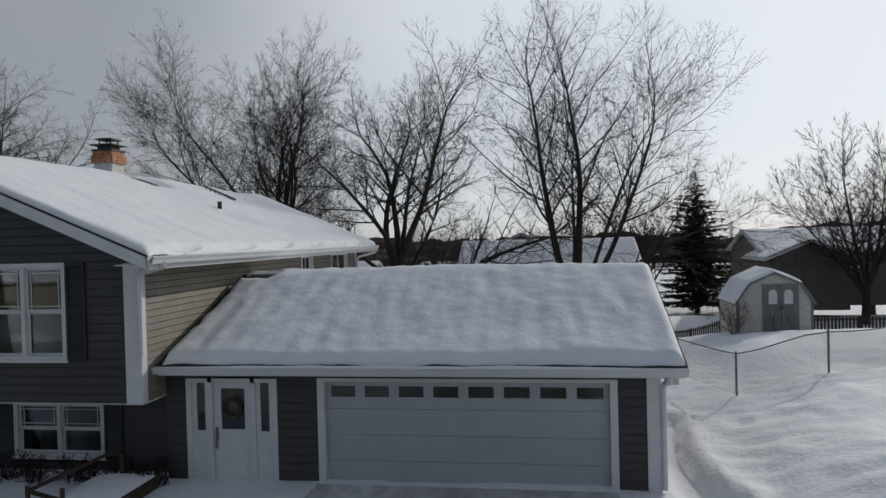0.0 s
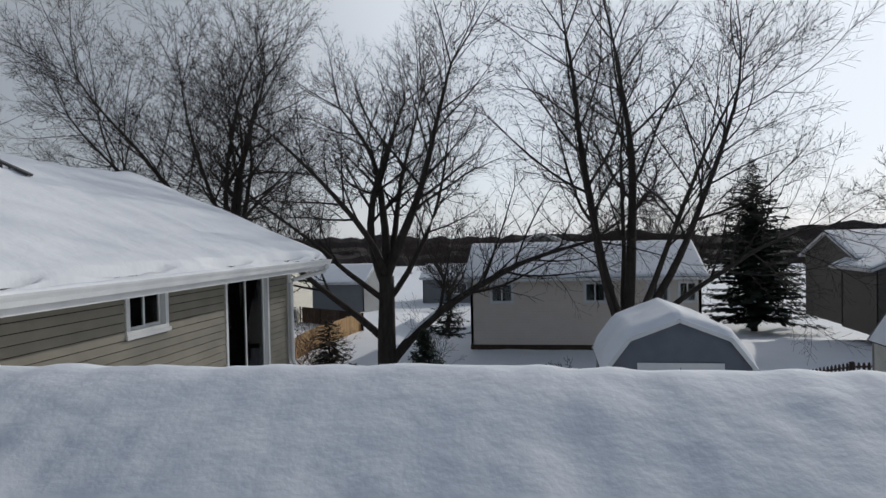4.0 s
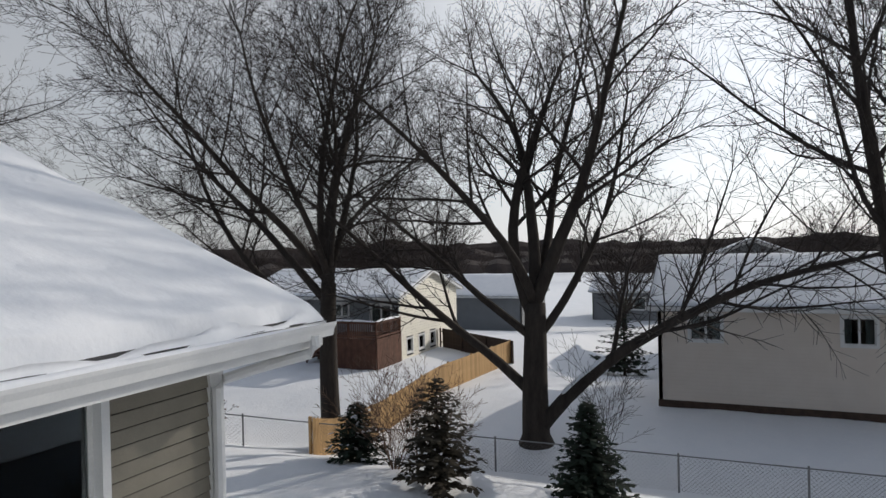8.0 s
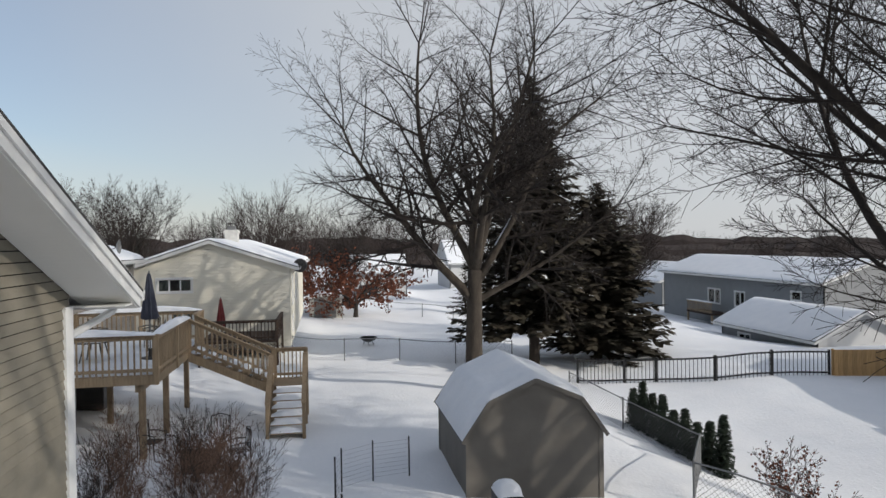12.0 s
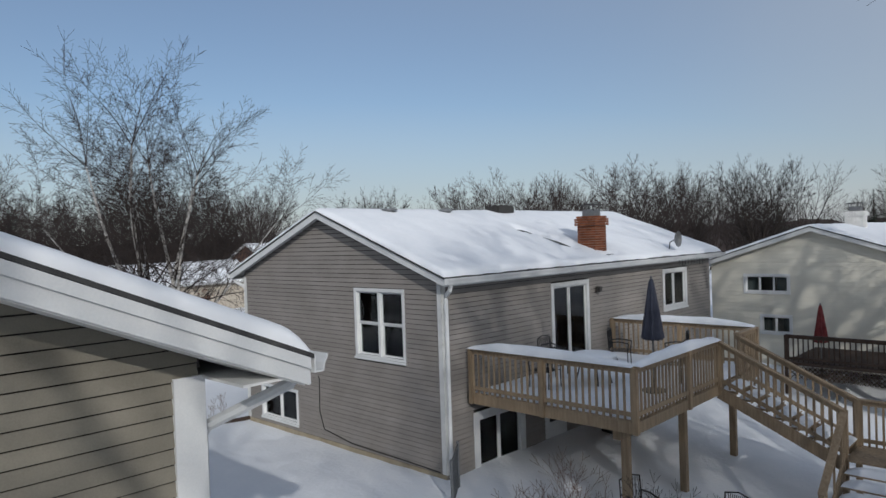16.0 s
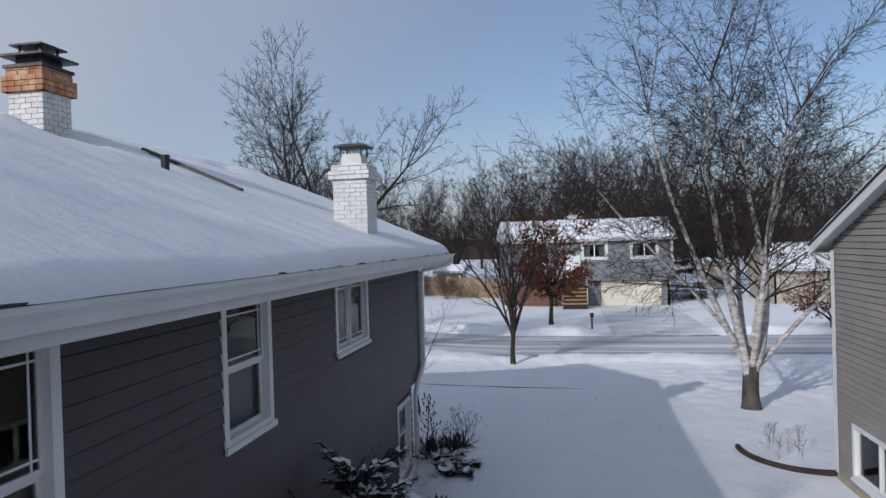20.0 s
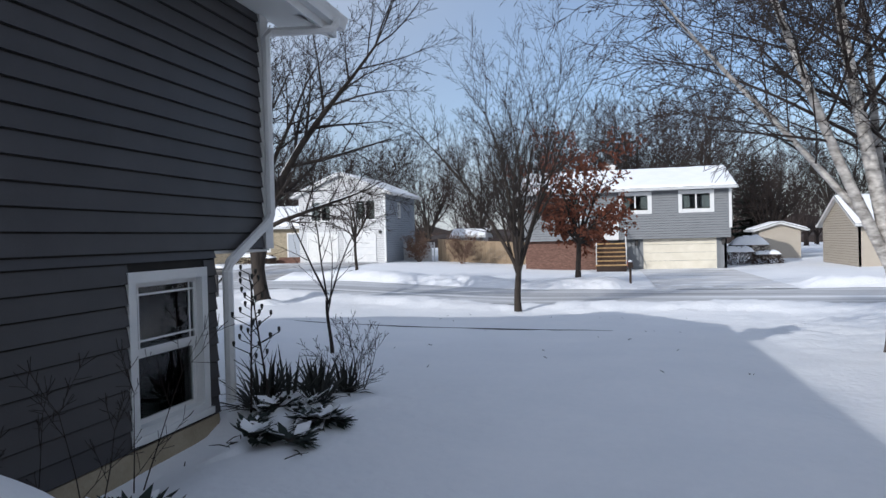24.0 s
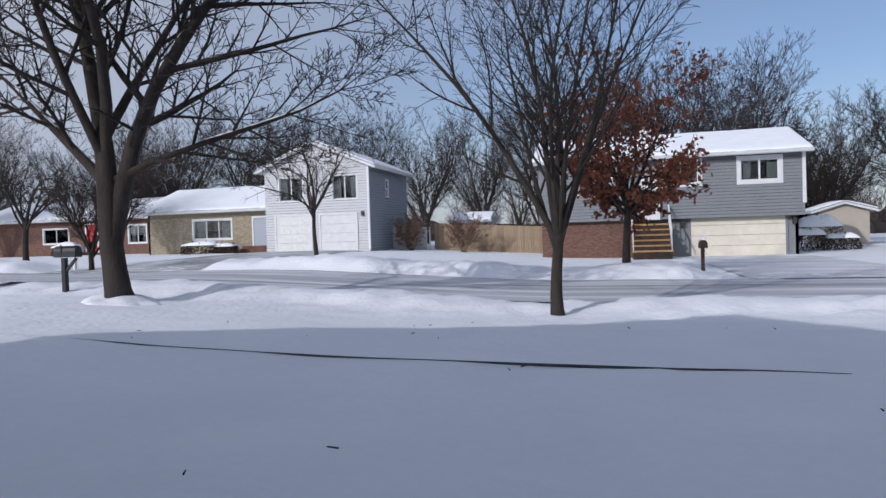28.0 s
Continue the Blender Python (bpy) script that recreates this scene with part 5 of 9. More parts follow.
def patio_table(x, y, z, r, h, mat, label, snow=0.14):
    t = root("patio_table", (x, y, z), label, "table")
    mb = Mesh()
    mb.lathe(x, y, [(r, z + h - 0.03), (r + 0.01, z + h - 0.015), (r, z + h)], 20)
    part("tabletop", mb, mat, t)
    for k in range(4):
        a = math.pi / 4 + k * math.pi / 2
        mb = Mesh()
        mb.tube([(x + r * 0.8 * math.cos(a), y + r * 0.8 * math.sin(a), z - 0.02), (x + r * 0.5 * math.cos(a), y + r * 0.5 * math.sin(a), z + h - 0.03)], [0.018, 0.018], 6)
        part("leg", mb, mat, t)
    mb = Mesh()
    mb.lathe(x, y, [(r * 0.98, z + h), (r * 0.96, z + h + snow * 0.6), (r * 0.8, z + h + snow * 0.95), (r * 0.3, z + h + snow * 1.05), (0.01, z + h + snow * 1.05)], 20)
    thing("table_snow", mb, SNOW, (x, y, z + h), "round cap of snow on a table", "snow", kind="stuff", smooth=True)


patio_table(-26.3, 21.9, 1.66, 0.55, 0.62, BLACK, "black round patio table capped with snow")


def umbrella(x, y, z, h, mat, label):
    u = root("patio_umbrella", (x, y, z), label, "umbrella")
    mb = Mesh()
    mb.tube([(x, y, z), (x, y, z + h)], [0.022, 0.02], 8)
    part("pole", mb, METAL_GREY, u)
    mb = Mesh()
    n = 16
    prof = [(0.03, h), (0.06, h - 0.08), (0.11, h - 0.5), (0.15, h - 0.9), (0.19, h - 1.25), (0.15, h - 1.3), (0.04, h - 1.28)]
    for r, zz in prof:
        for k in range(n):
            a = 2 * math.pi * k / n
            q = r * (1 + 0.28 * (1 if k % 2 else -1) * min(1, (h - zz) * 1.2))
            mb.v.append((x + q * math.cos(a), y + q * math.sin(a), z + zz))
    for i in range(len(prof) - 1):
        for k in range(n):
            k2 = (k + 1) % n
            mb.f.append((i * n + k, i * n + k2, (i + 1) * n + k2, (i + 1) * n + k))
    part("canopy", mb, mat, u, "folded canopy")
    mb = Mesh()
    mb.lathe(x, y, [(0.012, z + h), (0.03, z + h + 0.03), (0.012, z + h + 0.07)], 8)
    part("finial", mb, METAL_GREY, u)
    mb = Mesh()
    mb.lathe(x, y, [(0.26, z - 0.02), (0.26, z + 0.05), (0.06, z + 0.09), (0.04, z + 0.3)], 14)
    part("base", mb, METAL_DARK, u)


CLOTH_GREY = surf("grey_blue_canvas", (0.05, 0.053, 0.075), (0.08, 0.085, 0.11), 0.85, 6, 0.2, fine=200)
CLOTH_RED = surf("dark_red_canvas", (0.14, 0.02, 0.02), (0.22, 0.05, 0.05), 0.85, 6, 0.2, fine=200)
umbrella(-26.35, 23.35, 1.7, 2.42, CLOTH_GREY, "folded grey-blue patio umbrella on the deck")
umbrella(-38.6, 23.4, -0.1, 2.5, CLOTH_RED, "folded dark red patio umbrella beyond the neighbour's deck")


def under_deck():
    z = g(-24.2, 26.6)
    t = root("storage_table", (-24.0, 25.1, z), "dark square patio table heaped with snow", "table")
    mb = Mesh()
    mb.box(-24.55, -23.45, 24.65, 25.55, z + 0.64, z + 0.7, 0.01)
    part("tabletop", mb, WOOD_DARK, t)
    mb = Mesh()
    mb.box(-24.5, -23.5, 24.7, 25.5, z + 0.05, z + 0.64)
    part("skirt", mb, WOOD_DARK, t)
    snow_strip((-24.0, 24.67, z + 0.7), (-24.0, 25.53, z + 0.7), 1.0, 0.18, "thick cap of snow on a low table", 31)
    c = chair0
    for (x, y, a) in ((-25.3, 25.3, 80), (-24.1, 26.0, 20), (-24.9, 23.7, 160)):
        copy_thing(c, pose(x, y, g(x, y) - 0.02, 0, 0, a))
    snow_strip((-25.55, 25.3, g(-25.3, 25.3) + 0.42), (-25.05, 25.3, g(-25.3, 25.3) + 0.42), 0.42, 0.24, "snow heaped on a chair seat", 32)
    x, y = -29.3, 20.9
    z = g(x, y)
    u = root("air_conditioner", (x, y, z), "dark air-conditioning unit under the deck", "air conditioner")
    mb = Mesh()
    mb.box(x - 0.4, x + 0.4, y - 0.4, y + 0.4, z, z + 0.75, 0.02)
    part("casing", mb, FRAME_DARK, u)
    for k in range(8):
        mb = Mesh()
        mb.box(x - 0.41, x + 0.41, y - 0.41, y + 0.41, z + 0.08 + k * 0.08, z + 0.095 + k * 0.08)
        part("grille_bar", mb, BLACK, u)


under_deck()


# ---- sheds with curved barn roofs ----
def barn_shed(x0, x1, y0, y1, z0, wall_h, top_h, axis, body, trim, label, doors=None, snow=0.16, seed=0):
    """axis: the way the ridge runs. doors: (side, centre, width, height, kind)."""
    h = root("garden_shed", ((x0 + x1) / 2, (y0 + y1) / 2, z0), label, "shed")
    sides = [Side(k, x0, x1, y0, y1) for k in "SNEW"]
    zt = z0 + wall_h
    for sd in sides:
        mb = Mesh()
        sd.box(mb, sd.lo, sd.hi, -0.05, 0, z0 - 0.35, zt)
        w = part("wall", mb, body, h)
        n = int((sd.hi - sd.lo) / 0.2)
        z = z0
        while z < zt - 0.02 and trim is not None:
            mb = Mesh()
            a, zz = sd.at, min(z + 0.15, zt)
            mb.quadbox([a(sd.lo, 0.001, z), a(sd.hi, 0.001, z), a(sd.hi, 0.014, z), a(sd.lo, 0.014, z), a(sd.lo, 0.001, zz), a(sd.hi, 0.001, zz), a(sd.hi, 0.004, zz), a(sd.lo, 0.004, zz)])
            part("siding_board", mb, body, w)
            z += 0.15
    b0, b1 = (y0, y1) if axis == "x" else (x0, x1)
    a0, a1 = (x0, x1) if axis == "x" else (y0, y1)
    bm, hw = (b0 + b1) / 2, (b1 - b0) / 2
    prof = [(b0 - 0.1, zt - 0.12), (b0 + hw * 0.32, zt + top_h * 0.62), (bm, zt + top_h), (b1 - hw * 0.32, zt + top_h * 0.62), (b1 + 0.1, zt - 0.12)]

    def at(a, b, z):
        return (a, b, z) if axis == "x" else (b, a, z)
    for a in (a0, a1):
        mb = Mesh()
        s = 1 if a == a1 else -1
        ring = [(b0, zt)] + prof[1:4] + [(b1, zt)]
        for d in (0.0, -0.05 * s):
            mb.v += [at(a + d, b, z - 0.03 if z > zt else z) for b, z in ring]
        n = len(ring)
        mb.f = [tuple(range(n)), tuple(reversed(range(n, 2 * n)))] + [(j, n + j, n + (j + 1) % n, (j + 1) % n) for j in range(n)]
        part("gable", mb, body, h)
        mb = Mesh()
        for (p, q) in zip(prof, prof[1:]):
            mb.bar(at(a + s * 0.09, p[0], p[1] - 0.03), at(a + s * 0.09, q[0], q[1] - 0.03), 0.03, 0.09)
        part("rake_board", mb, trim or body, h)
    for p, q in zip(prof, prof[1:]):
        mb = Mesh()
        pts = []
        for a, c in ((a0 - 0.1, p), (a1 + 0.1, p), (a1 + 0.1, q), (a0 - 0.1, q)):
            pts.append(at(a, c[0], c[1]))
        mb.quadbox([(v[0], v[1], v[2] - 0.03) for v in pts] + pts)
        part("roof", mb, SHINGLE, h)
    for (x, sx) in ((x0, -1), (x1, 1)):
        for (y, sy) in ((y0, -1), (y1, 1)):
            mb = Mesh()
            mb.box(min(x + sx * 0.02, x - sx * 0.09), max(x + sx * 0.02, x - sx * 0.09), min(y + sy * 0.02, y - sy * 0.09), max(y + sy * 0.02, y - sy * 0.09), z0 - 0.3, zt)
            part("corner_board", mb, trim or body, h)
    # snow along the roof
    n, k = 26, 41
    V = []
    for i in range(n + 1):
        a = a0 - 0.08 + (a1 - a0 + 0.16) * i / n
        e = min(1.0, math.sqrt(min(i, n - i) / 2.5))
        for j in range(k):
            t = j / (k - 1) * 4
            m = min(int(t), 3)
            f = t - m
            b = prof[m][0] * (1 - f) + prof[m + 1][0] * f
            z = prof[m][1] * (1 - f) + prof[m + 1][1] * f
            e2 = min(1.0, math.sqrt(min(j, k - 1 - j) / 3))
            steep = 0.75 if m in (0, 3) else 1.0
            lift = snow * e * e2 * steep * (1 + 0.3 * noise.noise((a * 0.9, b * 0.9, seed))) * (0.35 if i in (0, n) else 1)
            V.append(at(a, b + (0 if m in (1, 2) else (-0.5 if m == 0 else 0.5) * lift), z + lift + 0.002))
    mb = Mesh()
    mb.v = V
    for i in range(n):
        for j in range(k - 1):
            a = i * k + j
            mb.f.append((a, a + 1, a + k + 1, a + k))
    thing("shed_snow", mb, SNOW_ROOF, (x0, y0, zt), "rounded snow cap on a shed roof", "snow", kind="stuff", smooth=True)
    if doors:
        key, c, w, dh, style, fill = doors
        sd = Side(key, x0, x1, y0, y1)
        mb = Mesh()
        for q in ((c - w / 2 - 0.1, c - w / 2, z0, z0 + dh + 0.1), (c + w / 2, c + w / 2 + 0.1, z0, z0 + dh + 0.1), (c - w / 2, c + w / 2, z0 + dh, z0 + dh + 0.1)):
            sd.box(mb, q[0], q[1], 0.015, 0.05, q[2], q[3])
        fr = part("door_frame", mb, trim or body, h)
        for s in (-1, 1):
            lo, hi = sorted((c + s * 0.01, c + s * w / 2))
            mb = Mesh()
            sd.box(mb, lo, hi, 0.015, 0.03, z0 + 0.03, z0 + dh)
            dr = part("door", mb, fill, h, "hinged shed door")
            mb = Mesh()
            t = 0.09
            m = z0 + dh * 0.58
            for q in ((lo, lo + t, z0 + 0.03, z0 + dh), (hi - t, hi, z0 + 0.03, z0 + dh), (lo + t, hi - t, z0 + dh - t, z0 + dh), (lo + t, hi - t, z0 + 0.03, z0 + 0.03 + t), (lo + t, hi - t, m - t / 2, m + t / 2)):
                sd.box(mb, q[0], q[1], 0.031, 0.045, q[2], q[3])
            part("door_rail", mb, trim or body, dr)
            if style == "cross":
                for (za, zb) in ((z0 + 0.12, m - 0.05), (m - 0.05, z0 + 0.12)):
                    mb = Mesh()
                    mb.bar(sd.at(lo + t, 0.042, za), sd.at(hi - t, 0.042, zb), 0.02, 0.07)
                    part("cross_brace", mb, trim or body, dr)
                mb = Mesh()
                um = (lo + hi) / 2
                sd.box(mb, um - 0.17, um + 0.17, 0.031, 0.036, m + 0.1, z0 + dh - 0.3)
                for kk in range(5):
                    r = 0.17 * math.cos(kk * math.pi / 12)
                    sd.box(mb, um - r, um + r, 0.031, 0.036, z0 + dh - 0.3 + kk * 0.034, z0 + dh - 0.3 + (kk + 1) * 0.034)
                part("arched_panel", mb, WHITE_OLD, dr)
            mb = Mesh()
            sd.box(mb, c + s * 0.05 - 0.02, c + s * 0.05 + 0.02, 0.046, 0.08, z0 + dh * 0.52, z0 + dh * 0.6)
            part("handle", mb, METAL_DARK, dr)
    return h


SHED_BLUE = surf("blue_grey_shed_paint", (0.115, 0.13, 0.155), (0.145, 0.16, 0.185), 0.6, 3, 0.15, fine=80, rand=0.04)
SHED_TAN = surf("taupe_shed_paint", (0.135, 0.122, 0.105), (0.175, 0.16, 0.138), 0.7, 2, 0.12, fine=80)
SHED_WHITE = surf("worn_white_shed_paint", (0.44, 0.42, 0.37), (0.60, 0.58, 0.52), 0.7, 3, 0.2, fine=80)
GREY_TRIM = surf("grey_shed_trim", (0.16, 0.155, 0.15), (0.22, 0.215, 0.205), 0.7, 4, 0.15)
barn_shed(0.42, 3.72, 26.9, 30.4, -0.08, 1.68, 1.15, "y", SHED_BLUE, WHITE, "blue-grey barn shed with white trim and thick snow cap", ("S", 2.08, 1.72, 1.72, "plain", SHED_BLUE), 0.2, 3)
barn_shed(8.45, 11.4, 29.45, 32.2, 0.22, 1.35, 1.2, "y", SHED_WHITE, GREY_TRIM, "worn white barn shed with grey cross-braced doors", ("S", 10.15, 1.2, 1.95, "cross", GREY_TRIM), 0.14, 7)
barn_shed(-24.7, -20.95, 31.3, 34.5, -1.05, 1.6, 1.22, "x", SHED_TAN, None, "plain taupe barn shed with snow on its roof", None, 0.15, 9)


# ---- fences ----
def wire_mat():
    m = bpy.data.materials.new("chain_link_wire")
    m.use_nodes = True
    nt = m.node_tree
    b = nt.nodes["Principled BSDF"]
    b.inputs["Base Color"].default_value = (0.10, 0.105, 0.11, 1)
    b.inputs["Metallic"].default_value = 0.5
    b.inputs["Roughness"].default_value = 0.55
    return m


WIRE = wire_mat()


def chain_fence(pts, high, label, mesh_from=0.0, step=0.11, spacing=2.4, wire=True):
    """Posts, top rail and diamond mesh along a line of corners."""
    f = root("chain_link_fence", (pts[0][0], pts[0][1], g(*pts[0])), label, "fence")
    for (xa, ya), (xb, yb) in zip(pts, pts[1:]):
        L = math.hypot(xb - xa, yb - ya)
        n = max(1, round(L / spacing))
        for k in range(n + 1):
            if k == n and (xb, yb) != pts[-1]:
                continue
            t = k / n
            x, y = xa + (xb - xa) * t, ya + (yb - ya) * t
            z = g(x, y)
            mb = Mesh()
            mb.lathe(x, y, [(0.03, z - 0.3), (0.03, z + high), (0.036, z + high), (0.03, z + high + 0.04), (0.005, z + high + 0.055)], 8)
            part("post", mb, METAL_GREY, f)
        m = n * 4
        path = [(xa + (xb - xa) * k / m, ya + (yb - ya) * k / m, g(xa + (xb - xa) * k / m, ya + (yb - ya) * k / m) + high - 0.02) for k in range(m + 1)]
        mb = Mesh()
        mb.tube(path, [0.021] * len(path), 6)
        part("top_rail", mb, METAL_GREY, f)
        if wire:
            mb = Mesh()
            r = 0.0035
            cols = int(L / step)
            d = (Vector((xb - xa, yb - ya, 0)) / L)
            rise = high - 0.06
            run = rise
            k = -int(run / step) - 1
            while k < cols:
                for s in (1, -1):
                    u0, u1 = (k * step, k * step + run) if s > 0 else (k * step + run, k * step)
                    za, zb = 0.03, rise
                    if u0 < 0:
                        za, u0 = za + (-u0), 0.0
                    if u1 < 0:
                        zb, u1 = zb + u1, 0.0
                    if u0 > L:
                        za, u0 = za + (u0 - L), L
                    if u1 > L:
                        zb, u1 = zb - (u1 - L), L
                    if zb - za < 0.03:
                        continue
                    p0 = (xa + d.x * u0, ya + d.y * u0)
                    p1 = (xa + d.x * u1, ya + d.y * u1)
                    mb.tube([(*p0, g(*p0) + za), (*p1, g(*p1) + zb)], [r, r], 3, cap=False)
                k += 1
            w = part("wire_mesh", mb, WIRE, f)
            w["kind"] = "stuff"
    return f


lab = "grey chain-link fence standing in snow"
chain_fence([(4.55, 22.5), (5.42, 18.4), (8.05, 19.4), (18.0, 23.6)], 1.12, lab, step=0.09, spacing=2.8)
chain_fence([(-15.2, 39.0), (-12.0, 40.0), (-4.0, 40.2), (5.6, 40.2)], 1.05, lab, step=0.12, spacing=3.15)
chain_fence([(-15.3, 39.2), (-17.63, 38.35), (-20.3, 36.4), (-23.6, 38.5), (-27.5, 38.0), (-31.5, 37.6)], 1.05, lab, step=0.13, spacing=2.7)
chain_fence([(-42.2, 26.4), (-41.7, 29.08), (-41.13, 31.91), (-39.9, 37.6)], 1.14, "chain-link fence across the snowy back yards", step=0.2, spacing=3.0)
chain_fence([(-23.45, 20.25), (-22.55, 20.9)], 0.95, "short chain-link gate at the house corner", step=0.06, spacing=0.9)
chain_fence([(-84, 18.0), (-62, 36.0), (-45, 46)], 1.1, "far chain-link fence between snowy yards", wire=False, spacing=4.0)


def picket_run(name, pts, high, gap, w, mat, label, pointed=True, rails=(0.25, 0.8), spacing=2.4):
    f = root(name, (pts[0][0], pts[0][1], g(*pts[0])), label, "fence")
    base = None
    count = 0
    for (xa, ya), (xb, yb) in zip(pts, pts[1:]):
        L = math.hypot(xb - xa, yb - ya)
        n = max(1, int(L / gap))
        d = Vector(((xb - xa) / L, (yb - ya) / L, 0))
        s = Vector((-d.y, d.x, 0))
        if base is None:
            mb = Mesh()
            prof = [(-w / 2, 0), (w / 2, 0), (w / 2, high - (w * 0.6 if pointed else 0)), (0, high), (-w / 2, high - (w * 0.6 if pointed else 0))]
            for t in (-0.01, 0.01):
                mb.v += [(u, t, z) for u, z in prof]
            m = len(prof)
            mb.f = [tuple(range(m)), tuple(reversed(range(m, 2 * m)))] + [(j, m + j, m + (j + 1) % m, (j + 1) % m) for j in range(m)]
            base = fixed(mesh_data("picket", mb, mat))
        ang = math.degrees(math.atan2(d.y, d.x))
        for k in range(n):
            x, y = xa + d.x * (k + 0.5) * gap, ya + d.y * (k + 0.5) * gap
            ob = new("picket", base)
            ob.parent = f
            ob.matrix_basis = Matrix.Translation(-OFF[f.name]) @ pose(x, y, g(x, y) - 0.05, 0, 0, ang)
            count += 1
        for r in rails:
            m = max(2, int(L / 1.5))
            path = [(xa + (xb - xa) * k / m + s.x * 0.03, ya + (yb - ya) * k / m + s.y * 0.03, 0) for k in range(m + 1)]
            path = [(p[0], p[1], g(p[0], p[1]) + high * r) for p in path]
            for p, q in zip(path, path[1:]):
                mb = Mesh()
                mb.bar(p, q, 0.035, 0.07)
                part("rail", mb, mat, f)
        n = max(1, round(L / spacing))
        for k in range(n + 1):
            x, y = xa + (xb - xa) * k / n + s.x * 0.09, ya + (yb - ya) * k / n + s.y * 0.09
            post(f, x, y, g(x, y) - 0.3, g(x, y) + high * 0.98, 0.09, mat)
    return f


picket_run("board_fence", [(-15.1, 38.7), (-13.8, 55.6)], 1.25, 0.155, 0.148, WOOD_FENCE, "honey-coloured board fence along the yard", False)
picket_run("board_fence", [(-13.6, 55.4), (-19.7, 59.6)], 1.25, 0.155, 0.148, WOOD_DARK, "dark board fence beside the grey house", False)
picket_run("picket_fence", [(3.8, 45.5), (7.2, 41.5), (9.8, 37.0), (16.0, 36.0), (24, 35.6)], 1.05, 0.16, 0.09, WOOD_DARK, "dark wooden picket fence behind the sheds")
picket_run("iron_fence", [(-35.5, 39.5), (-35.3, 41.67), (-34.9, 43.0), (-33.5, 45.1), (-32.3, 49.8)], 1.15, 0.17, 0.025, BLACK, "black iron rail fence in snow", True, (0.12, 0.9), 2.6)
picket_run("board_fence", [(-32.2, 49.9), (-31.3, 54.8)], 1.2, 0.2, 0.19, WOOD_FENCE, "low plank fence behind the yard", False)
# garden fence with thin dark stakes
gf = root("garden_fence", (-21.4, 28.5, g(-21.4, 28.5)), "thin wire garden fence on dark stakes", "fence")
pts = [(-17.2, 28.6), (-18.3, 28.5), (-19.5, 28.4), (-20.6, 28.4), (-21.5, 28.55), (-22.3, 29.3), (-22.6, 30.2)]
for (x, y) in pts:
    post(gf, x, y, g(x, y) - 0.2, g(x, y) + 0.98, 0.035, BLACK, "stake")
for z in np.linspace(0.1, 0.9, 9):
    mb = Mesh()
    mb.tube([(x, y, g(x, y) + z) for x, y in pts], [0.003] * len(pts), 3)
    part("wire", mb, METAL_GREY, gf)


# ---- houses round about ----
SIDE_BEIGE = striped("beige_siding", (0.58, 0.51, 0.44), (0.68, 0.61, 0.54), 0.15)
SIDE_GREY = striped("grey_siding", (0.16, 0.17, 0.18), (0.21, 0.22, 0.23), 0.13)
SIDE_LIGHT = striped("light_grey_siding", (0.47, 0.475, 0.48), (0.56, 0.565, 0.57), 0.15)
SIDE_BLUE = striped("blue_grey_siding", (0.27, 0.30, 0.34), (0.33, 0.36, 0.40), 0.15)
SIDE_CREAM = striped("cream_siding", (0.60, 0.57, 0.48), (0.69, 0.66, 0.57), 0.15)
SIDE_BROWN = striped("dark_brown_siding", (0.07, 0.06, 0.05), (0.10, 0.085, 0.07), 0.2)
SIDE_BUFF = striped("buff_siding", (0.36, 0.315, 0.255), (0.45, 0.40, 0.33), 0.15)
STONE_BUFF = surf("buff_ledge_stone", (0.20, 0.165, 0.11), (0.40, 0.345, 0.25), 0.85, 6, 0.5, fine=14, stretch=(1, 1, 3))
BRICK_FAR = surf("brown_brick_wall", (0.085, 0.04, 0.03), (0.20, 0.115, 0.085), 0.85, 5, 0.4, fine=16, stretch=(1, 1, 3))
RED_DOOR = surf("red_door_paint", (0.45, 0.015, 0.02), (0.55, 0.03, 0.03), 0.4, 4, 0.1)
CREAM_DOOR = surf("cream_door_paint", (0.62, 0.57, 0.46), (0.72, 0.67, 0.56), 0.5, 3, 0.1)


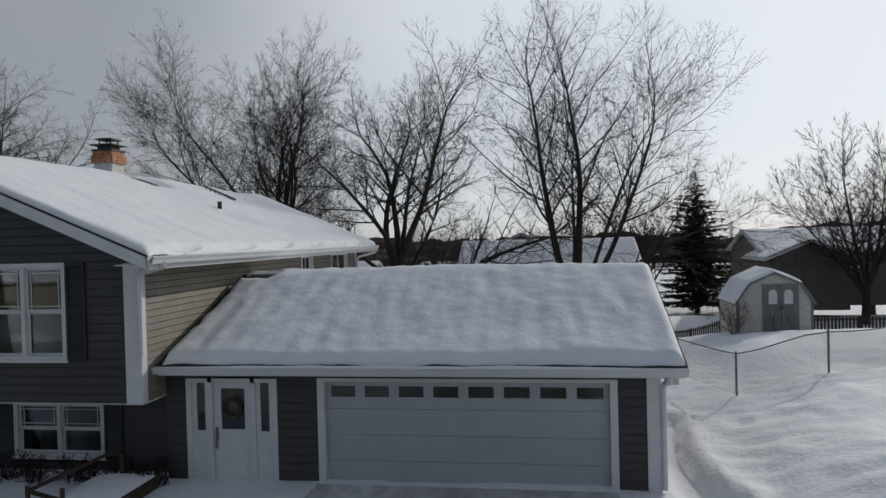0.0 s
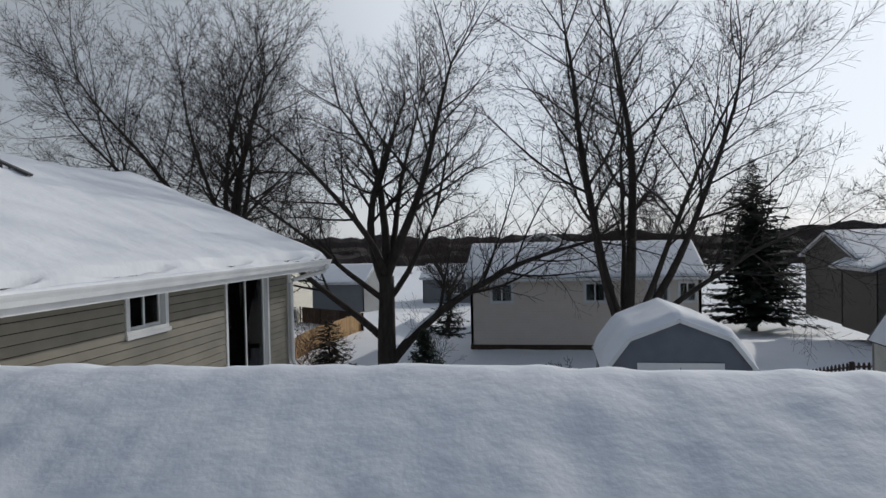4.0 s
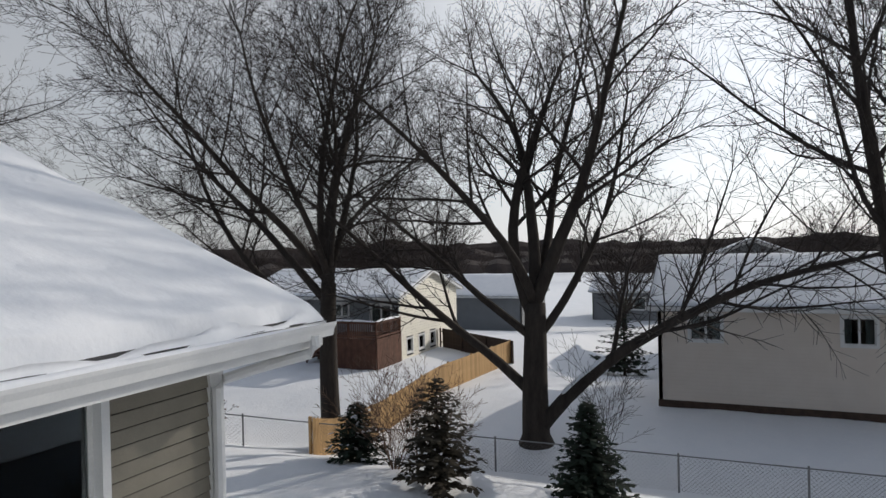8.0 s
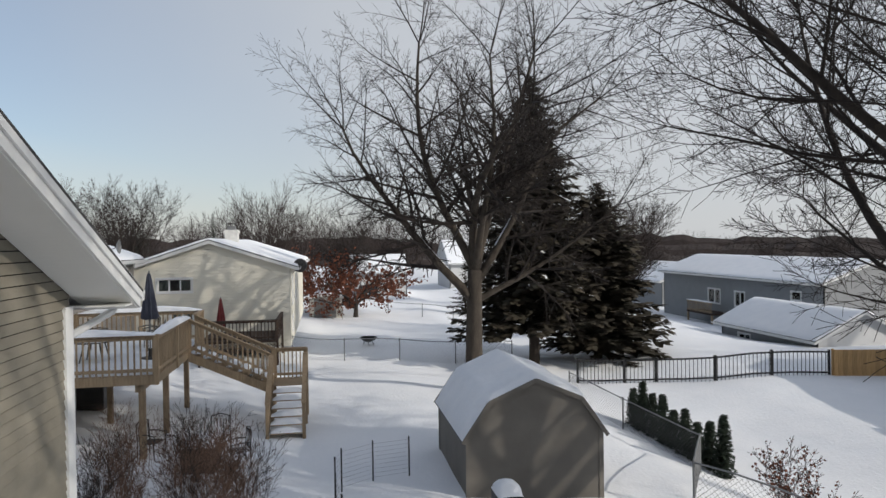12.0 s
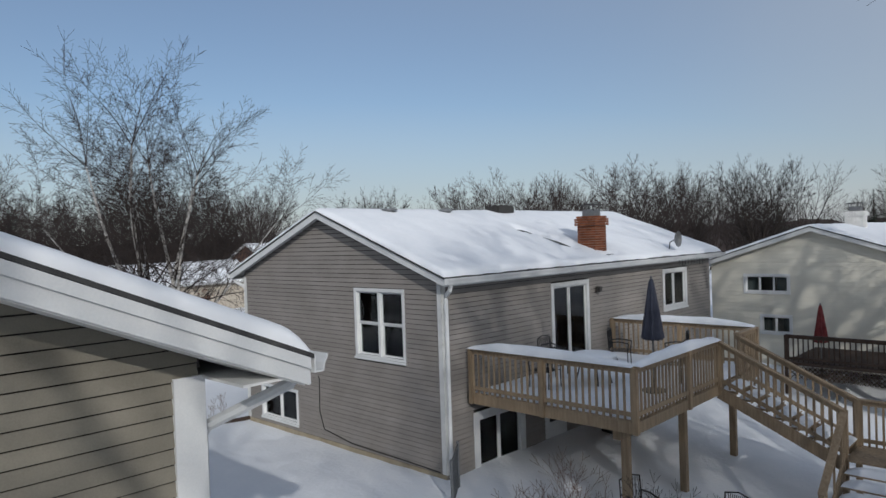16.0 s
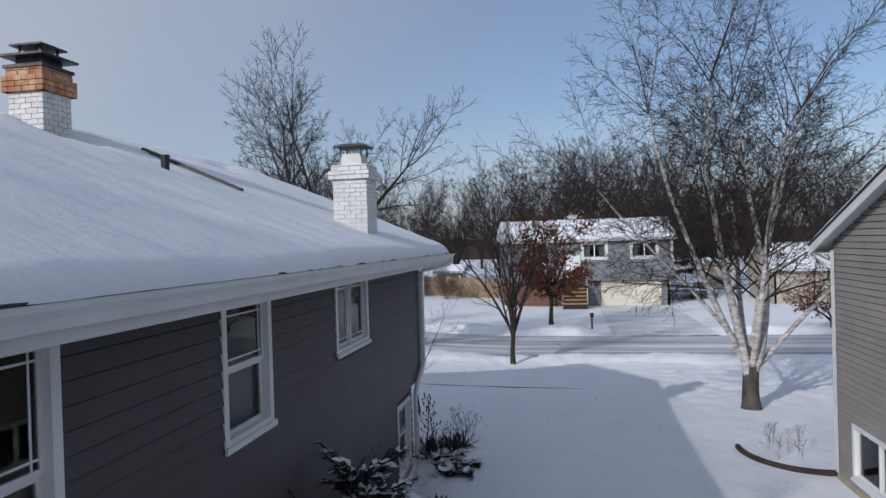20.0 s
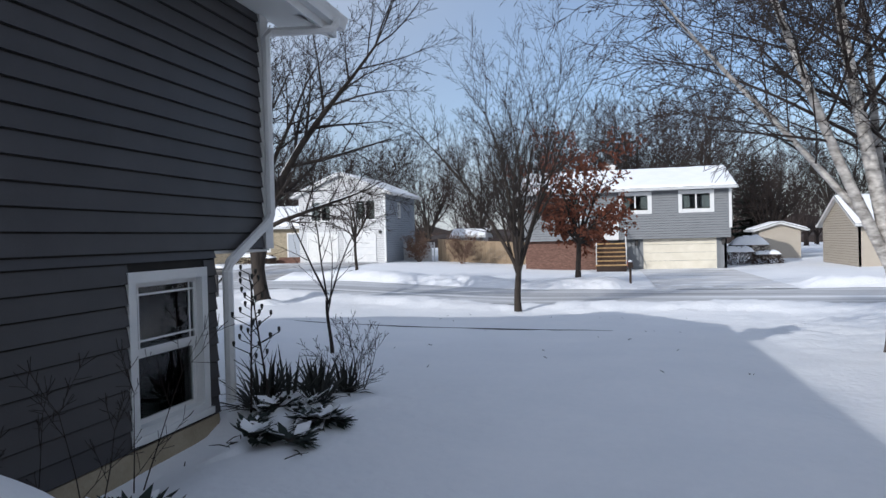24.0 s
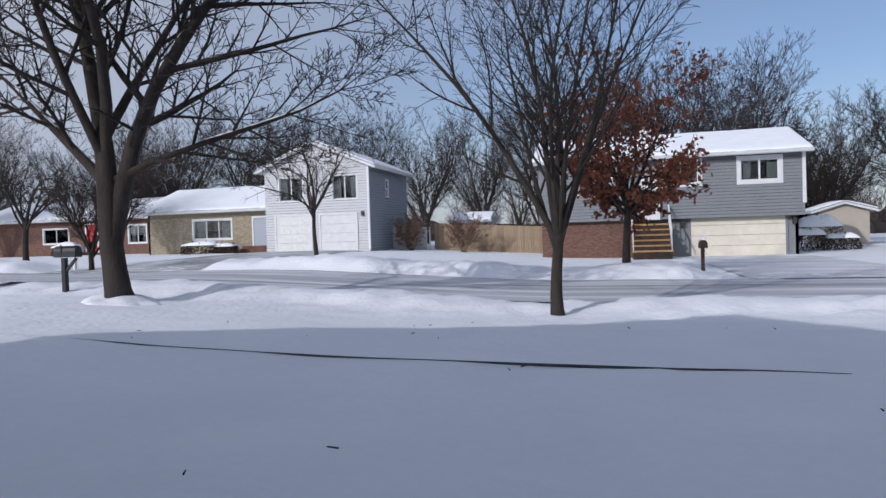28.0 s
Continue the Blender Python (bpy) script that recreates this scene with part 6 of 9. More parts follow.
def simple_house(label, x0, x1, y0, y1, z0, ze, axis, slope, mats, wins=(), over=0.45, thick=0.1, seed=0, step=0.35, snow=True, trim=None, name="house", lap=""):
    """A house further off: walls, windows, roof and the snow on it. mats: one for each of S, N, E, W."""
    h = root(name, ((x0 + x1) / 2, (y0 + y1) / 2, z0), label, "house")
    for key in "SNEW":
        inset = 0.004 if (axis == "x") == (key in "SN") else 0.0
        sd = Side(key, x0 + inset, x1 - inset, y0, y1) if key in "SN" else Side(key, x0, x1, y0 + inset, y1 - inset)
        mine = [w for w in wins if w[0] == key]
        gable = None
        if (axis == "x" and key in "EW") or (axis == "y" and key in "SN"):
            gable = ((sd.lo + sd.hi) / 2, slope)
        wall(h, sd, z0 - 0.6, ze, [hole(*w[1:5]) for w in mine], mats[key], gable=gable, near=key in lap, pitch=0.16)
        for w in mine:
            window(h, sd, *w[1:5], w[5], casing=w[6] if len(w) > 6 else 0.1, curtain=0.6, sill=False)
    mb = Mesh()
    mb.box(x0 + 0.16, x1 - 0.16, y0 + 0.16, y1 - 0.16, (z0 + ze) / 2 - 0.05, (z0 + ze) / 2)
    part("inner_floor", mb, INSIDE, h)
    rf = Roof(axis, x0 - (over if axis == "y" else 0.3), x1 + (over if axis == "y" else 0.3), y0 - (over if axis == "x" else 0.3), y1 + (over if axis == "x" else 0.3), ze - over * slope + 0.12, slope)
    rf.build(h, trim=trim)
    if snow:
        rf.snow("snow on a house roof", thick, step, seed=seed)
    return h, rf


def flat_door(h, sd, u0, u1, z0, z1, mat, label, panels=4, trim=None):
    """A garage or house door with its panels, proud of the wall."""
    mb = Mesh()
    for q in ((u0 - 0.1, u0, z0, z1 + 0.1), (u1, u1 + 0.1, z0, z1 + 0.1), (u0, u1, z1, z1 + 0.1)):
        sd.box(mb, q[0], q[1], 0.0, 0.075, q[2], q[3])
    fr = part("door_trim", mb, trim or WHITE, h)
    mb = Mesh()
    for k in range(panels):
        sd.box(mb, u0, u1, 0.0, 0.045, z0 + (z1 - z0) * k / panels + 0.008, z0 + (z1 - z0) * (k + 1) / panels - 0.008)
    return part("door", mb, mat, h, label)


def all_sides(m):
    return dict(S=m, N=m, E=m, W=m)


# north: beige two-storey house behind the fence
zb = -1.4
h, rf = simple_house("beige two-storey house behind the back fence", -5.3, 7.0, 48.0, 56.0, zb, 2.5, "x", 0.42, all_sides(SIDE_BEIGE),
                     [("S", -4.2, -2.9, 1.0, 2.15, "slider"), ("S", 0.9, 2.1, 1.0, 2.15, "slider"), ("S", 4.2, 5.4, 1.0, 2.15, "slider"), ("S", 5.8, 6.8, 1.0, 2.15, "slider"),
                      ("S", 3.0, 4.4, -1.1, 0.0, "triple"), ("W", 50.5, 52, 0.9, 2.1, "slider")], seed=21)
mb = Mesh()
mb.box(-5.32, 7.02, 47.98, 48.0, zb - 0.6, zb + 0.12)
part("foundation", mb, WOOD_DARK, h)
simple_house("snow-roofed house beyond the beige one", -6.5, 3.5, 66, 74, -2.6, 2.7, "y", 0.42, all_sides(SIDE_GREY), seed=22)
simple_house("low grey house far down the yards", -16.5, -8.0, 92, 99, -3.4, -0.2, "x", 0.4, all_sides(SIDE_GREY), [("S", -13.5, -11, -2.3, -0.9, "slider")], seed=23)
# north-west: grey house, sunlight painted cream on its east gable, red-brown deck
zb = -1.45
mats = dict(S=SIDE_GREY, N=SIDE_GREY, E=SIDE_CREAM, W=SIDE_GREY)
h, rf = simple_house("grey house with sunlit cream colour on its gable end and red-brown deck", -30.7, -19.9, 54.2, 62.6, zb, 2.1, "x", 0.3, mats,
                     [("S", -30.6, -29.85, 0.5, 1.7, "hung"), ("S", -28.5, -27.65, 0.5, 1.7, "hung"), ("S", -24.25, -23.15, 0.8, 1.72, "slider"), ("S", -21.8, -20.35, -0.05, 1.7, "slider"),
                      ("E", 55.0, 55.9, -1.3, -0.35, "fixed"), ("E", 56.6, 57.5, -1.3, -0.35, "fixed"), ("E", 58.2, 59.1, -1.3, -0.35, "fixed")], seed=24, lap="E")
corner_board(h, -19.93, -19.86, 54.12, 54.22, zb, 2.0)
dk = root("low_deck", (-21.4, 52.7, zb), "red-brown wooden deck with boarded base and railing", "deck")
for k in range(17):
    mb = Mesh()
    xa = -23.2 + k * 0.2
    mb.box(xa, xa + 0.19, 51.3, 51.34, -1.7, 0.0)
    part("skirt_board", mb, WOOD_RED, dk)
for k in range(14):
    mb = Mesh()
    mb.box(-19.8, -19.76, 51.35 + k * 0.2, 51.54 + k * 0.2, -1.7, 0.0)
    part("skirt_board", mb, WOOD_RED, dk)
mb = Mesh()
mb.box(-23.25, -23.21, 51.3, 54.1, -1.7, 0.0)
part("skirt_side", mb, WOOD_RED, dk)
mb = Mesh()
mb.box(-23.25, -19.76, 51.3, 54.15, 0.0, 0.06)
part("deck_floor", mb, WOOD_RED, dk)
rail(dk, (-23.2, 51.35, 0.06), (-19.8, 51.35, 0.06), 0.9, 0.12, 26, WOOD_RED)
rail(dk, (-19.8, 51.35, 0.06), (-19.8, 54.1, 0.06), 0.9, 0.12, 20, WOOD_RED)
for (x, y) in ((-23.2, 51.35), (-21.5, 51.35), (-19.8, 51.35), (-19.8, 54.05)):
    post(dk, x, y, 0.0, 1.0, 0.1, WOOD_RED)
for k in range(5):
    mb = Mesh()
    mb.box(-23.6 - k * 0.32, -23.26 - k * 0.32, 52.3, 53.4, -0.25 - k * 0.26, -0.2 - k * 0.26)
    part("tread", mb, WOOD_RED, dk)
for y in (52.28, 53.42):
    mb = Mesh()
    mb.bar((-23.2, y, 0.9), (-24.9, y, -0.45), 0.05, 0.09)
    mb.bar((-23.2, y, -0.1), (-24.9, y, -1.4), 0.05, 0.2)
    mb.bar((-24.85, y, -1.6), (-24.85, y, -0.4), 0.09)
    part("stair_rail", mb, WOOD_RED, dk)
snow_strip((-23.2, 51.35, 0.98), (-19.8, 51.35, 0.98), 0.16, 0.1, "snow along a deck rail", 41)
snow_strip((-19.8, 51.35, 0.98), (-19.8, 54.0, 0.98), 0.16, 0.1, "snow along a deck rail", 42)
# far left of it: grey house with a lower garage wing
h, rf = simple_house("long grey house with balcony and snowy roof", -70.0, -47.5, 62.0, 70, -4.6, 1.65, "x", 0.36, all_sides(SIDE_GREY),
                     [("S", -62, -60, -1.0, 0.4, "slider"), ("S", -58, -56.5, -1.0, 0.4, "slider"), ("S", -51, -49.8, 0.1, 0.9, "fixed"), ("S", -61, -59, -3.9, -2.6, "slider")], seed=25)
bc = root("balcony", (-60.5, 61, -2), "grey wooden balcony with snow on its rail", "balcony")
mb = Mesh()
mb.box(-62.5, -58.5, 60.2, 61.9, -1.75, -1.6)
part("balcony_floor", mb, WOOD_DARK, bc)
rail(bc, (-62.5, 60.25, -1.6), (-58.5, 60.25, -1.6), 0.9, 0.12, 24, WOOD_DECK)
for x in (-62.4, -58.6):
    post(bc, x, 60.3, -5.2, -1.6, 0.14)
snow_strip((-62.5, 60.25, -0.68), (-58.5, 60.25, -0.68), 0.18, 0.12, "snow along a balcony rail", 43)
simple_house("low grey garage wing with pale gable", -48.4, -39.2, 54.8, 60.2, -3.2, -0.75, "x", 0.5, dict(S=SIDE_GREY, N=SIDE_GREY, E=SIDE_LIGHT, W=SIDE_GREY), [("S", -46.6, -45.2, -2.6, -1.3, "slider")], seed=26)
simple_house("olive house far among trees", -52, -41, 86, 94, -4.5, 0.6, "x", 0.42, all_sides(SIDE_BUFF), [("S", -50, -48.6, -1.5, -0.2, "slider")], seed=27)
simple_house("snow-roofed house far among trees", -32, -20, 78, 86, -4.0, 0.3, "x", 0.4, all_sides(SIDE_GREY), seed=28)
simple_house("snow-roofed house far among trees", -92, -78, 66, 75, -4.5, 0.0, "x", 0.4, all_sides(SIDE_GREY), seed=29)
# north-east: dark brown house behind the white shed
h, rf = simple_house("dark brown house with pale roof edge", 16.3, 31, 52, 60, -0.4, 3.1, "x", 0.36, all_sides(SIDE_BROWN),
                     [("S", 21.4, 22.9, 1.7, 2.9, "slider")], seed=30)
simple_house("dark brown wing with gable to the yard", 16.0, 21.0, 49.0, 53.5, -0.4, 2.7, "y", 0.42, all_sides(SIDE_BROWN), seed=31)
# west: cream house past the neighbour's
mats = dict(S=SIDE_CREAM, N=SIDE_CREAM, E=SIDE_CREAM, W=SIDE_CREAM)
h, rf = simple_house("cream-sided house with low gable and satellite dish", -58.0, -41.0, 18.7, 26.4, 0.3, 3.75, "x", 0.33, mats,
                     [("E", 20.0, 21.75, 2.5, 3.3, "triple"), ("E", 20.6, 21.8, 0.9, 1.7, "slider"), ("N", -44.0, -42.6, 1.6, 3.2, "slider"), ("N", -47.0, -46.0, 1.6, 3.2, "slider"), ("N", -43.6, -42.6, 0.2, 1.1, "slider")], seed=32, over=0.4)
mb = Mesh()
cx, cy, cz = -41.6, 26.9, 3.75
n = 14
for (r, d) in ((0.02, 0.1), (0.2, 0.085), (0.35, 0.03), (0.36, 0.0)):
    for k in range(n):
        a = 2 * math.pi * k / n
        mb.v.append((cx + d, cy + r * math.cos(a), cz + r * math.sin(a)))
for i in range(3):
    for k in range(n):
        k2 = (k + 1) % n
        mb.f.append((i * n + k, i * n + k2, (i + 1) * n + k2, (i + 1) * n + k))
dish = part("satellite_dish", mb, METAL_DARK, h, "dark satellite dish on the eave")
mb = Mesh()
mb.bar((cx + 0.05, cy, cz), (cx, 26.5, cz - 0.4), 0.04)
part("dish_arm", mb, METAL_GREY, dish)
brick_chimney(h, -46.3, -45.6, 22.6, 23.3, 4.6, 5.7, BRICK_WHITE, METAL_GREY, crown=0.2)
ld = root("low_deck", (-39, 24, 0), "dark low deck with lattice and railing beside the cream house", "deck")
mb = Mesh()
mb.box(-40.9, -37.4, 22.6, 26.0, 0.45, 0.55)
part("deck_floor", mb, WOOD_DARK, ld)
rail(ld, (-37.5, 22.6, 0.55), (-37.5, 26.0, 0.55), 0.9, 0.12, 22, WOOD_DARK)
rail(ld, (-37.5, 26.0, 0.55), (-40.9, 26.0, 0.55), 0.9, 0.12, 22, WOOD_DARK)
for (x, y) in ((-37.5, 22.6), (-37.5, 26.0), (-40.8, 26.0)):
    post(ld, x, y, -0.6, 1.45, 0.1, WOOD_DARK)
mb = Mesh()
for k in range(24):
    ya = 22.6 + k * 0.14
    mb.bar((-37.46, ya, 0.0), (-37.46, ya + 0.4, 0.42), 0.02, 0.03)
    mb.bar((-37.44, ya + 0.4, 0.0), (-37.44, ya, 0.42), 0.02, 0.03)
lt = part("lattice", mb, WOOD_DARK, ld)
lt["kind"] = "stuff"
# far west: shed, garage and parked car
fs = root("metal_shed", (-59, 28, g(-59, 28)), "pale grey metal garden shed with dark double doors", "shed")
z = g(-62, 28)
for key in "SNEW":
    sd = Side(key, -65, -62, 26.7, 29.4)
    mb = Mesh()
    sd.box(mb, sd.lo, sd.hi, -0.05, 0, z - 0.4, z + 1.75)
    part("wall", mb, SHED_WHITE, fs)
for y in (27.55, 28.45):
    mb = Mesh()
    mb.box(-61.99, -61.96, y - 0.43, y + 0.43, z, z + 1.7)
    part("door", mb, GREY_TRIM, fs)
rf = Roof("x", -65.1, -61.9, 26.6, 29.5, z + 1.76, 0.2)
rf.build(fs, gutters=())
rf.snow("snow on a metal shed", 0.1, 0.3, seed=33)
h, rf = simple_house("white garage house at the street's end", -94, -85, 31.2, 37.4, -1.9, 1.4, "y", 0.4, dict(S=SIDE_LIGHT, N=SIDE_LIGHT, E=SIDE_LIGHT, W=SIDE_LIGHT), seed=34)
flat_door(h, Side("E", -94, -85, 31.2, 37.4), 32.2, 36.0, -2.2, 0.2, WHITE, "wide white garage door")
simple_house("pale two-storey house with steep gable", -106, -96, 44.5, 51.0, -2.2, 2.0, "y", 0.6, all_sides(SIDE_LIGHT), [("E", 47, 48.5, 0.3, 1.5, "slider")], seed=35)


def parked_car(x, y, z, turn, mat, label):
    c = root("parked_car", (0, 0, 0), label, "car")
    prof = [(-2.1, 0.35), (-2.1, 0.8), (-1.5, 0.92), (-0.9, 1.42), (0.7, 1.45), (1.4, 0.98), (2.05, 0.85), (2.12, 0.35)]
    mb = Mesh()
    n = len(prof)
    for s, k in ((-0.85, 1), (0.85, 1)):
        mb.v += [(u, s * (0.82 if zz > 1.2 else 1), zz) for u, zz in prof]
    mb.f = [tuple(range(n)), tuple(reversed(range(n, 2 * n)))] + [(j, n + j, n + (j + 1) % n, (j + 1) % n) for j in range(n)]
    part("body", mb, mat, c)
    for u in (-1.3, 1.35):
        for s in (-0.86, 0.86):
            mb = Mesh()
            mb.tube([(u, s - 0.1, 0.33), (u, s + 0.1, 0.33)], [0.33, 0.33], 14)
            w = part("wheel", mb, BLACK, c)
            mb = Mesh()
            mb.tube([(u, s - 0.11, 0.33), (u, s + 0.11, 0.33)], [0.19, 0.19], 10)
            part("rim", mb, METAL_GREY, w)
    mb = Mesh()
    mb.quadbox([(1.42, -0.66, 1.0), (1.42, 0.66, 1.0), (0.8, 0.6, 1.4), (0.8, -0.6, 1.4), (1.46, -0.66, 1.0), (1.46, 0.66, 1.0), (0.84, 0.6, 1.4), (0.84, -0.6, 1.4)])
    part("windscreen", mb, SHUTTER, c)
    for s in (-0.6, 0.6):
        mb = Mesh()
        mb.box(2.05, 2.13, s - 0.15, s + 0.15, 0.62, 0.76)
        part("headlight", mb, WHITE, c)
    c.matrix_basis = pose(x, y, z, 0, 0, turn)


CAR_DARK = surf("dark_car_paint", (0.012, 0.013, 0.016), (0.02, 0.021, 0.024), 0.25, 3, 0.02)
parked_car(-81.5, 32.6, g(-81.5, 32.6), 10, CAR_DARK, "dark parked car before the white garage")
fp = root("fire_pit", (-52, 31.5, g(-52, 31.5)), "dark bowl-shaped fire pit on legs with snow", "fire pit")
x, y = -46.4, 30.6
z = g(x, y)
OFF[fp.name] = Vector((x, y, z))
fp.location = (x, y, z)
mb = Mesh()
mb.lathe(x, y, [(0.15, z + 0.22), (0.38, z + 0.34), (0.48, z + 0.5), (0.52, z + 0.5), (0.42, z + 0.4), (0.05, z + 0.42)], 16)
part("bowl", mb, METAL_DARK, fp)
for k in range(3):
    a = k * 2.1
    mb = Mesh()
    mb.tube([(x + 0.4 * math.cos(a), y + 0.4 * math.sin(a), z - 0.05), (x + 0.25 * math.cos(a), y + 0.25 * math.sin(a), z + 0.28)], [0.02, 0.02], 6)
    part("leg", mb, METAL_DARK, fp)

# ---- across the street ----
# West wall darker and bluer than the rest: its shade is in the colour.
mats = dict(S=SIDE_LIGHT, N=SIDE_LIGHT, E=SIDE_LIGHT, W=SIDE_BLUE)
zb = 0.15
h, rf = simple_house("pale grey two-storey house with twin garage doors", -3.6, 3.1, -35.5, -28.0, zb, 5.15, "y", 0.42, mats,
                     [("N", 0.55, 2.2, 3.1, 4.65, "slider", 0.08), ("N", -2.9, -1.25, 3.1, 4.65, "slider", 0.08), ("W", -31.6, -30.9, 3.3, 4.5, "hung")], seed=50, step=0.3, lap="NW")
sd = Side("N", -3.6, 3.1, -35.5, -28.0)
flat_door(h, sd, -2.75, -0.5, zb - 0.05, zb + 2.1, WHITE, "white sectional garage door", 4)
# Duller white on this door stands in for the tree's shadow.
flat_door(h, sd, 0.15, 2.4, zb - 0.05, zb + 2.1, WHITE_OLD, "white sectional garage door with tree shade in its greyer paint", 4)
corner_board(h, -3.63, -3.5, -28.02, -27.9, zb, 5.0)
mb = Mesh()
mb.box(-3.25, -3.1, -27.99, -27.85, 2.15, 2.4)
part("wall_lamp", mb, FRAME_DARK, h)
mats = dict(S=SIDE_BUFF, N=STONE_BUFF, E=SIDE_BUFF, W=SIDE_BUFF)
h, rf = simple_house("low ranch house faced with buff stone", 3.12, 12.2, -36.5, -29.0, 0.25, 2.95, "x", 0.4, mats, [("N", 6.0, 8.9, 0.95, 2.35, "triple", 0.12)], seed=51, step=0.3)
sd = Side("N", 3.12, 12.2, -36.5, -29.0)
flat_door(h, sd, 3.5, 4.5, 0.25, 2.3, SIDE_BLUE, "blue-grey front door with side light", 1)
for k in range(3):
    mb = Mesh()
    mb.box(3.1, 5.2, -29.0 + k * 0.3, -28.69 + k * 0.3, -0.2, 0.55 - k * 0.17)
    part("step", mb, BRICK_FAR, h)
h, rf = simple_house("low brick ranch house with a red door", 14.5, 32, -42, -34.5, 0.3, 3.0, "x", 0.38, all_sides(BRICK_FAR), [("N", 23.5, 26, 1.0, 2.3, "slider"), ("N", 16.5, 18.2, 0.9, 2.4, "slider")], seed=52)
sd = Side("N", 14.5, 32, -42, -34.5)
flat_door(h, sd, 20.9, 21.9, 0.3, 2.45, RED_DOOR, "bright red front door", 1)
mb = Mesh()
mb.box(12.3, 14.45, -37, -34.9, -0.2, 2.3)
part("lean_to", mb, SIDE_BLUE, h)
# split-level with cream garage door
mats = dict(S=SIDE_GREY, N=SIDE_GREY, E=SIDE_GREY, W=SIDE_GREY)
zb = -0.62
h, rf = simple_house("grey split-level house with a cream garage door", -26.4, -13.6, -34.5, -26.6, 1.9, 4.55, "x", 0.36, mats,
                     [("N", -21.75, -19.75, 2.9, 4.3, "slider", 0.2), ("N", -25.45, -23.35, 2.9, 4.3, "slider", 0.2), ("N", -17.4, -15.6, 2.6, 4.2, "slider", 0.12)], seed=53, step=0.3, lap="N")
sd = Side("N", -26.4, -18.9, -34.0, -27.0)
for key in "NW":
    s2 = Side(key, -26.2, -18.9, -34.0, -27.0)
    wall(h, s2, -1.2, 1.9, [], SIDE_GREY, near=False)
mb = Mesh()
mb.box(-18.9, -13.7, -34.0, -26.9, -1.2, 1.3)
part("wall", mb, BRICK_FAR, h, "brown brick lower wall")
sd = Side("N", -26.2, -18.9, -34.0, -27.0)
flat_door(h, sd, -25.6, -21.2, zb, 1.45, CREAM_DOOR, "wide cream garage door", 4, SIDE_GREY)
for x in (-26.0, -20.8):
    mb = Mesh()
    mb.box(x - 0.09, x + 0.09, -26.98, -26.8, 0.9, 1.25)
    part("wall_lamp", mb, FRAME_DARK, h)
corner_board(h, -26.46, -26.3, -26.62, -26.55, 1.9, 4.4)
mb = Mesh()
mb.box(-19.7, -18.6, -26.58, -26.5, 1.3, 3.4)
part("front_door", mb, WHITE, h)
brick_chimney(h, -19.6, -18.9, -31.5, -30.8, 5.3, 6.5, BRICK_WHITE, METAL_GREY, crown=0.2)
# Risers darker than the treads, putting the shade below them into the colour.
for k in range(6):
    mb = Mesh()
    mb.box(-20.1, -18.3, -26.5 + k * 0.3, -26.22 + k * 0.3, zb - 0.3, 1.02 - k * 0.26)
    part("step", mb, WOOD_DARK, h)
    mb = Mesh()
    mb.box(-20.15, -18.25, -26.5 + k * 0.3, -26.16 + k * 0.3, 1.025 - k * 0.26, 1.1 - k * 0.26)
    part("tread", mb, WOOD_FENCE, h)
for x in (-20.1, -18.3):
    mb = Mesh()
    mb.bar((x, -26.4, 2.0), (x, -24.9, 0.7), 0.06, 0.08)
    for k in range(5):
        mb.bar((x, -26.4 + k * 0.37, 1.0 - k * 0.3), (x, -26.4 + k * 0.37, 2.0 - k * 0.32), 0.04)
    part("stair_rail", mb, WHITE, h)
h, rf = simple_house("buff house with its snowy roof to the street", -46, -33.4, -33.2, -26.6, -0.62, 2.05, "x", 0.5, all_sides(SIDE_BUFF), seed=54, step=0.3, lap="E")
simple_house("snow-roofed house beyond the birch", -58, -47, -33, -25, -0.8, 3.4, "x", 0.45, dict(S=SIDE_BUFF, N=SIDE_BUFF, E=BRICK_FAR, W=SIDE_BUFF), [("N", -55, -53, 1.5, 2.9, "slider")], seed=55)
simple_house("pale garden shed beside the grey house", -34.0, -30.9, -43.6, -41.0, -0.6, 1.75, "y", 0.3, all_sides(SIDE_BUFF), seed=56, name="backyard_shed")
simple_house("small white shed behind the fence", -9.0, -6.6, -39.5, -37.0, 0.0, 1.9, "x", 0.35, all_sides(SIDE_LIGHT), seed=57, name="backyard_shed")
picket_run("board_fence", [(-6.2, -33.0), (-13.3, -33.0)], 1.75, 0.15, 0.145, WOOD_DECK, "weathered board fence with lattice top", False, (0.15, 0.85))
picket_run("board_fence", [(-3.7, -32.0), (-6.1, -32.0)], 1.5, 0.15, 0.146, SIDE_LIGHT, "plain white fence panel", False)
sheet("driveway", -26.2, -20.9, -26.5, -10.6, 10, 20, 0.035, DRIVE_SNOWY, "driveway with patches of bare asphalt and snow", "driveway")
sheet("driveway", -3.2, 3.0, -27.9, -10.6, 10, 20, 0.035, DRIVE, "shovelled driveway with bare grey patches", "driveway")


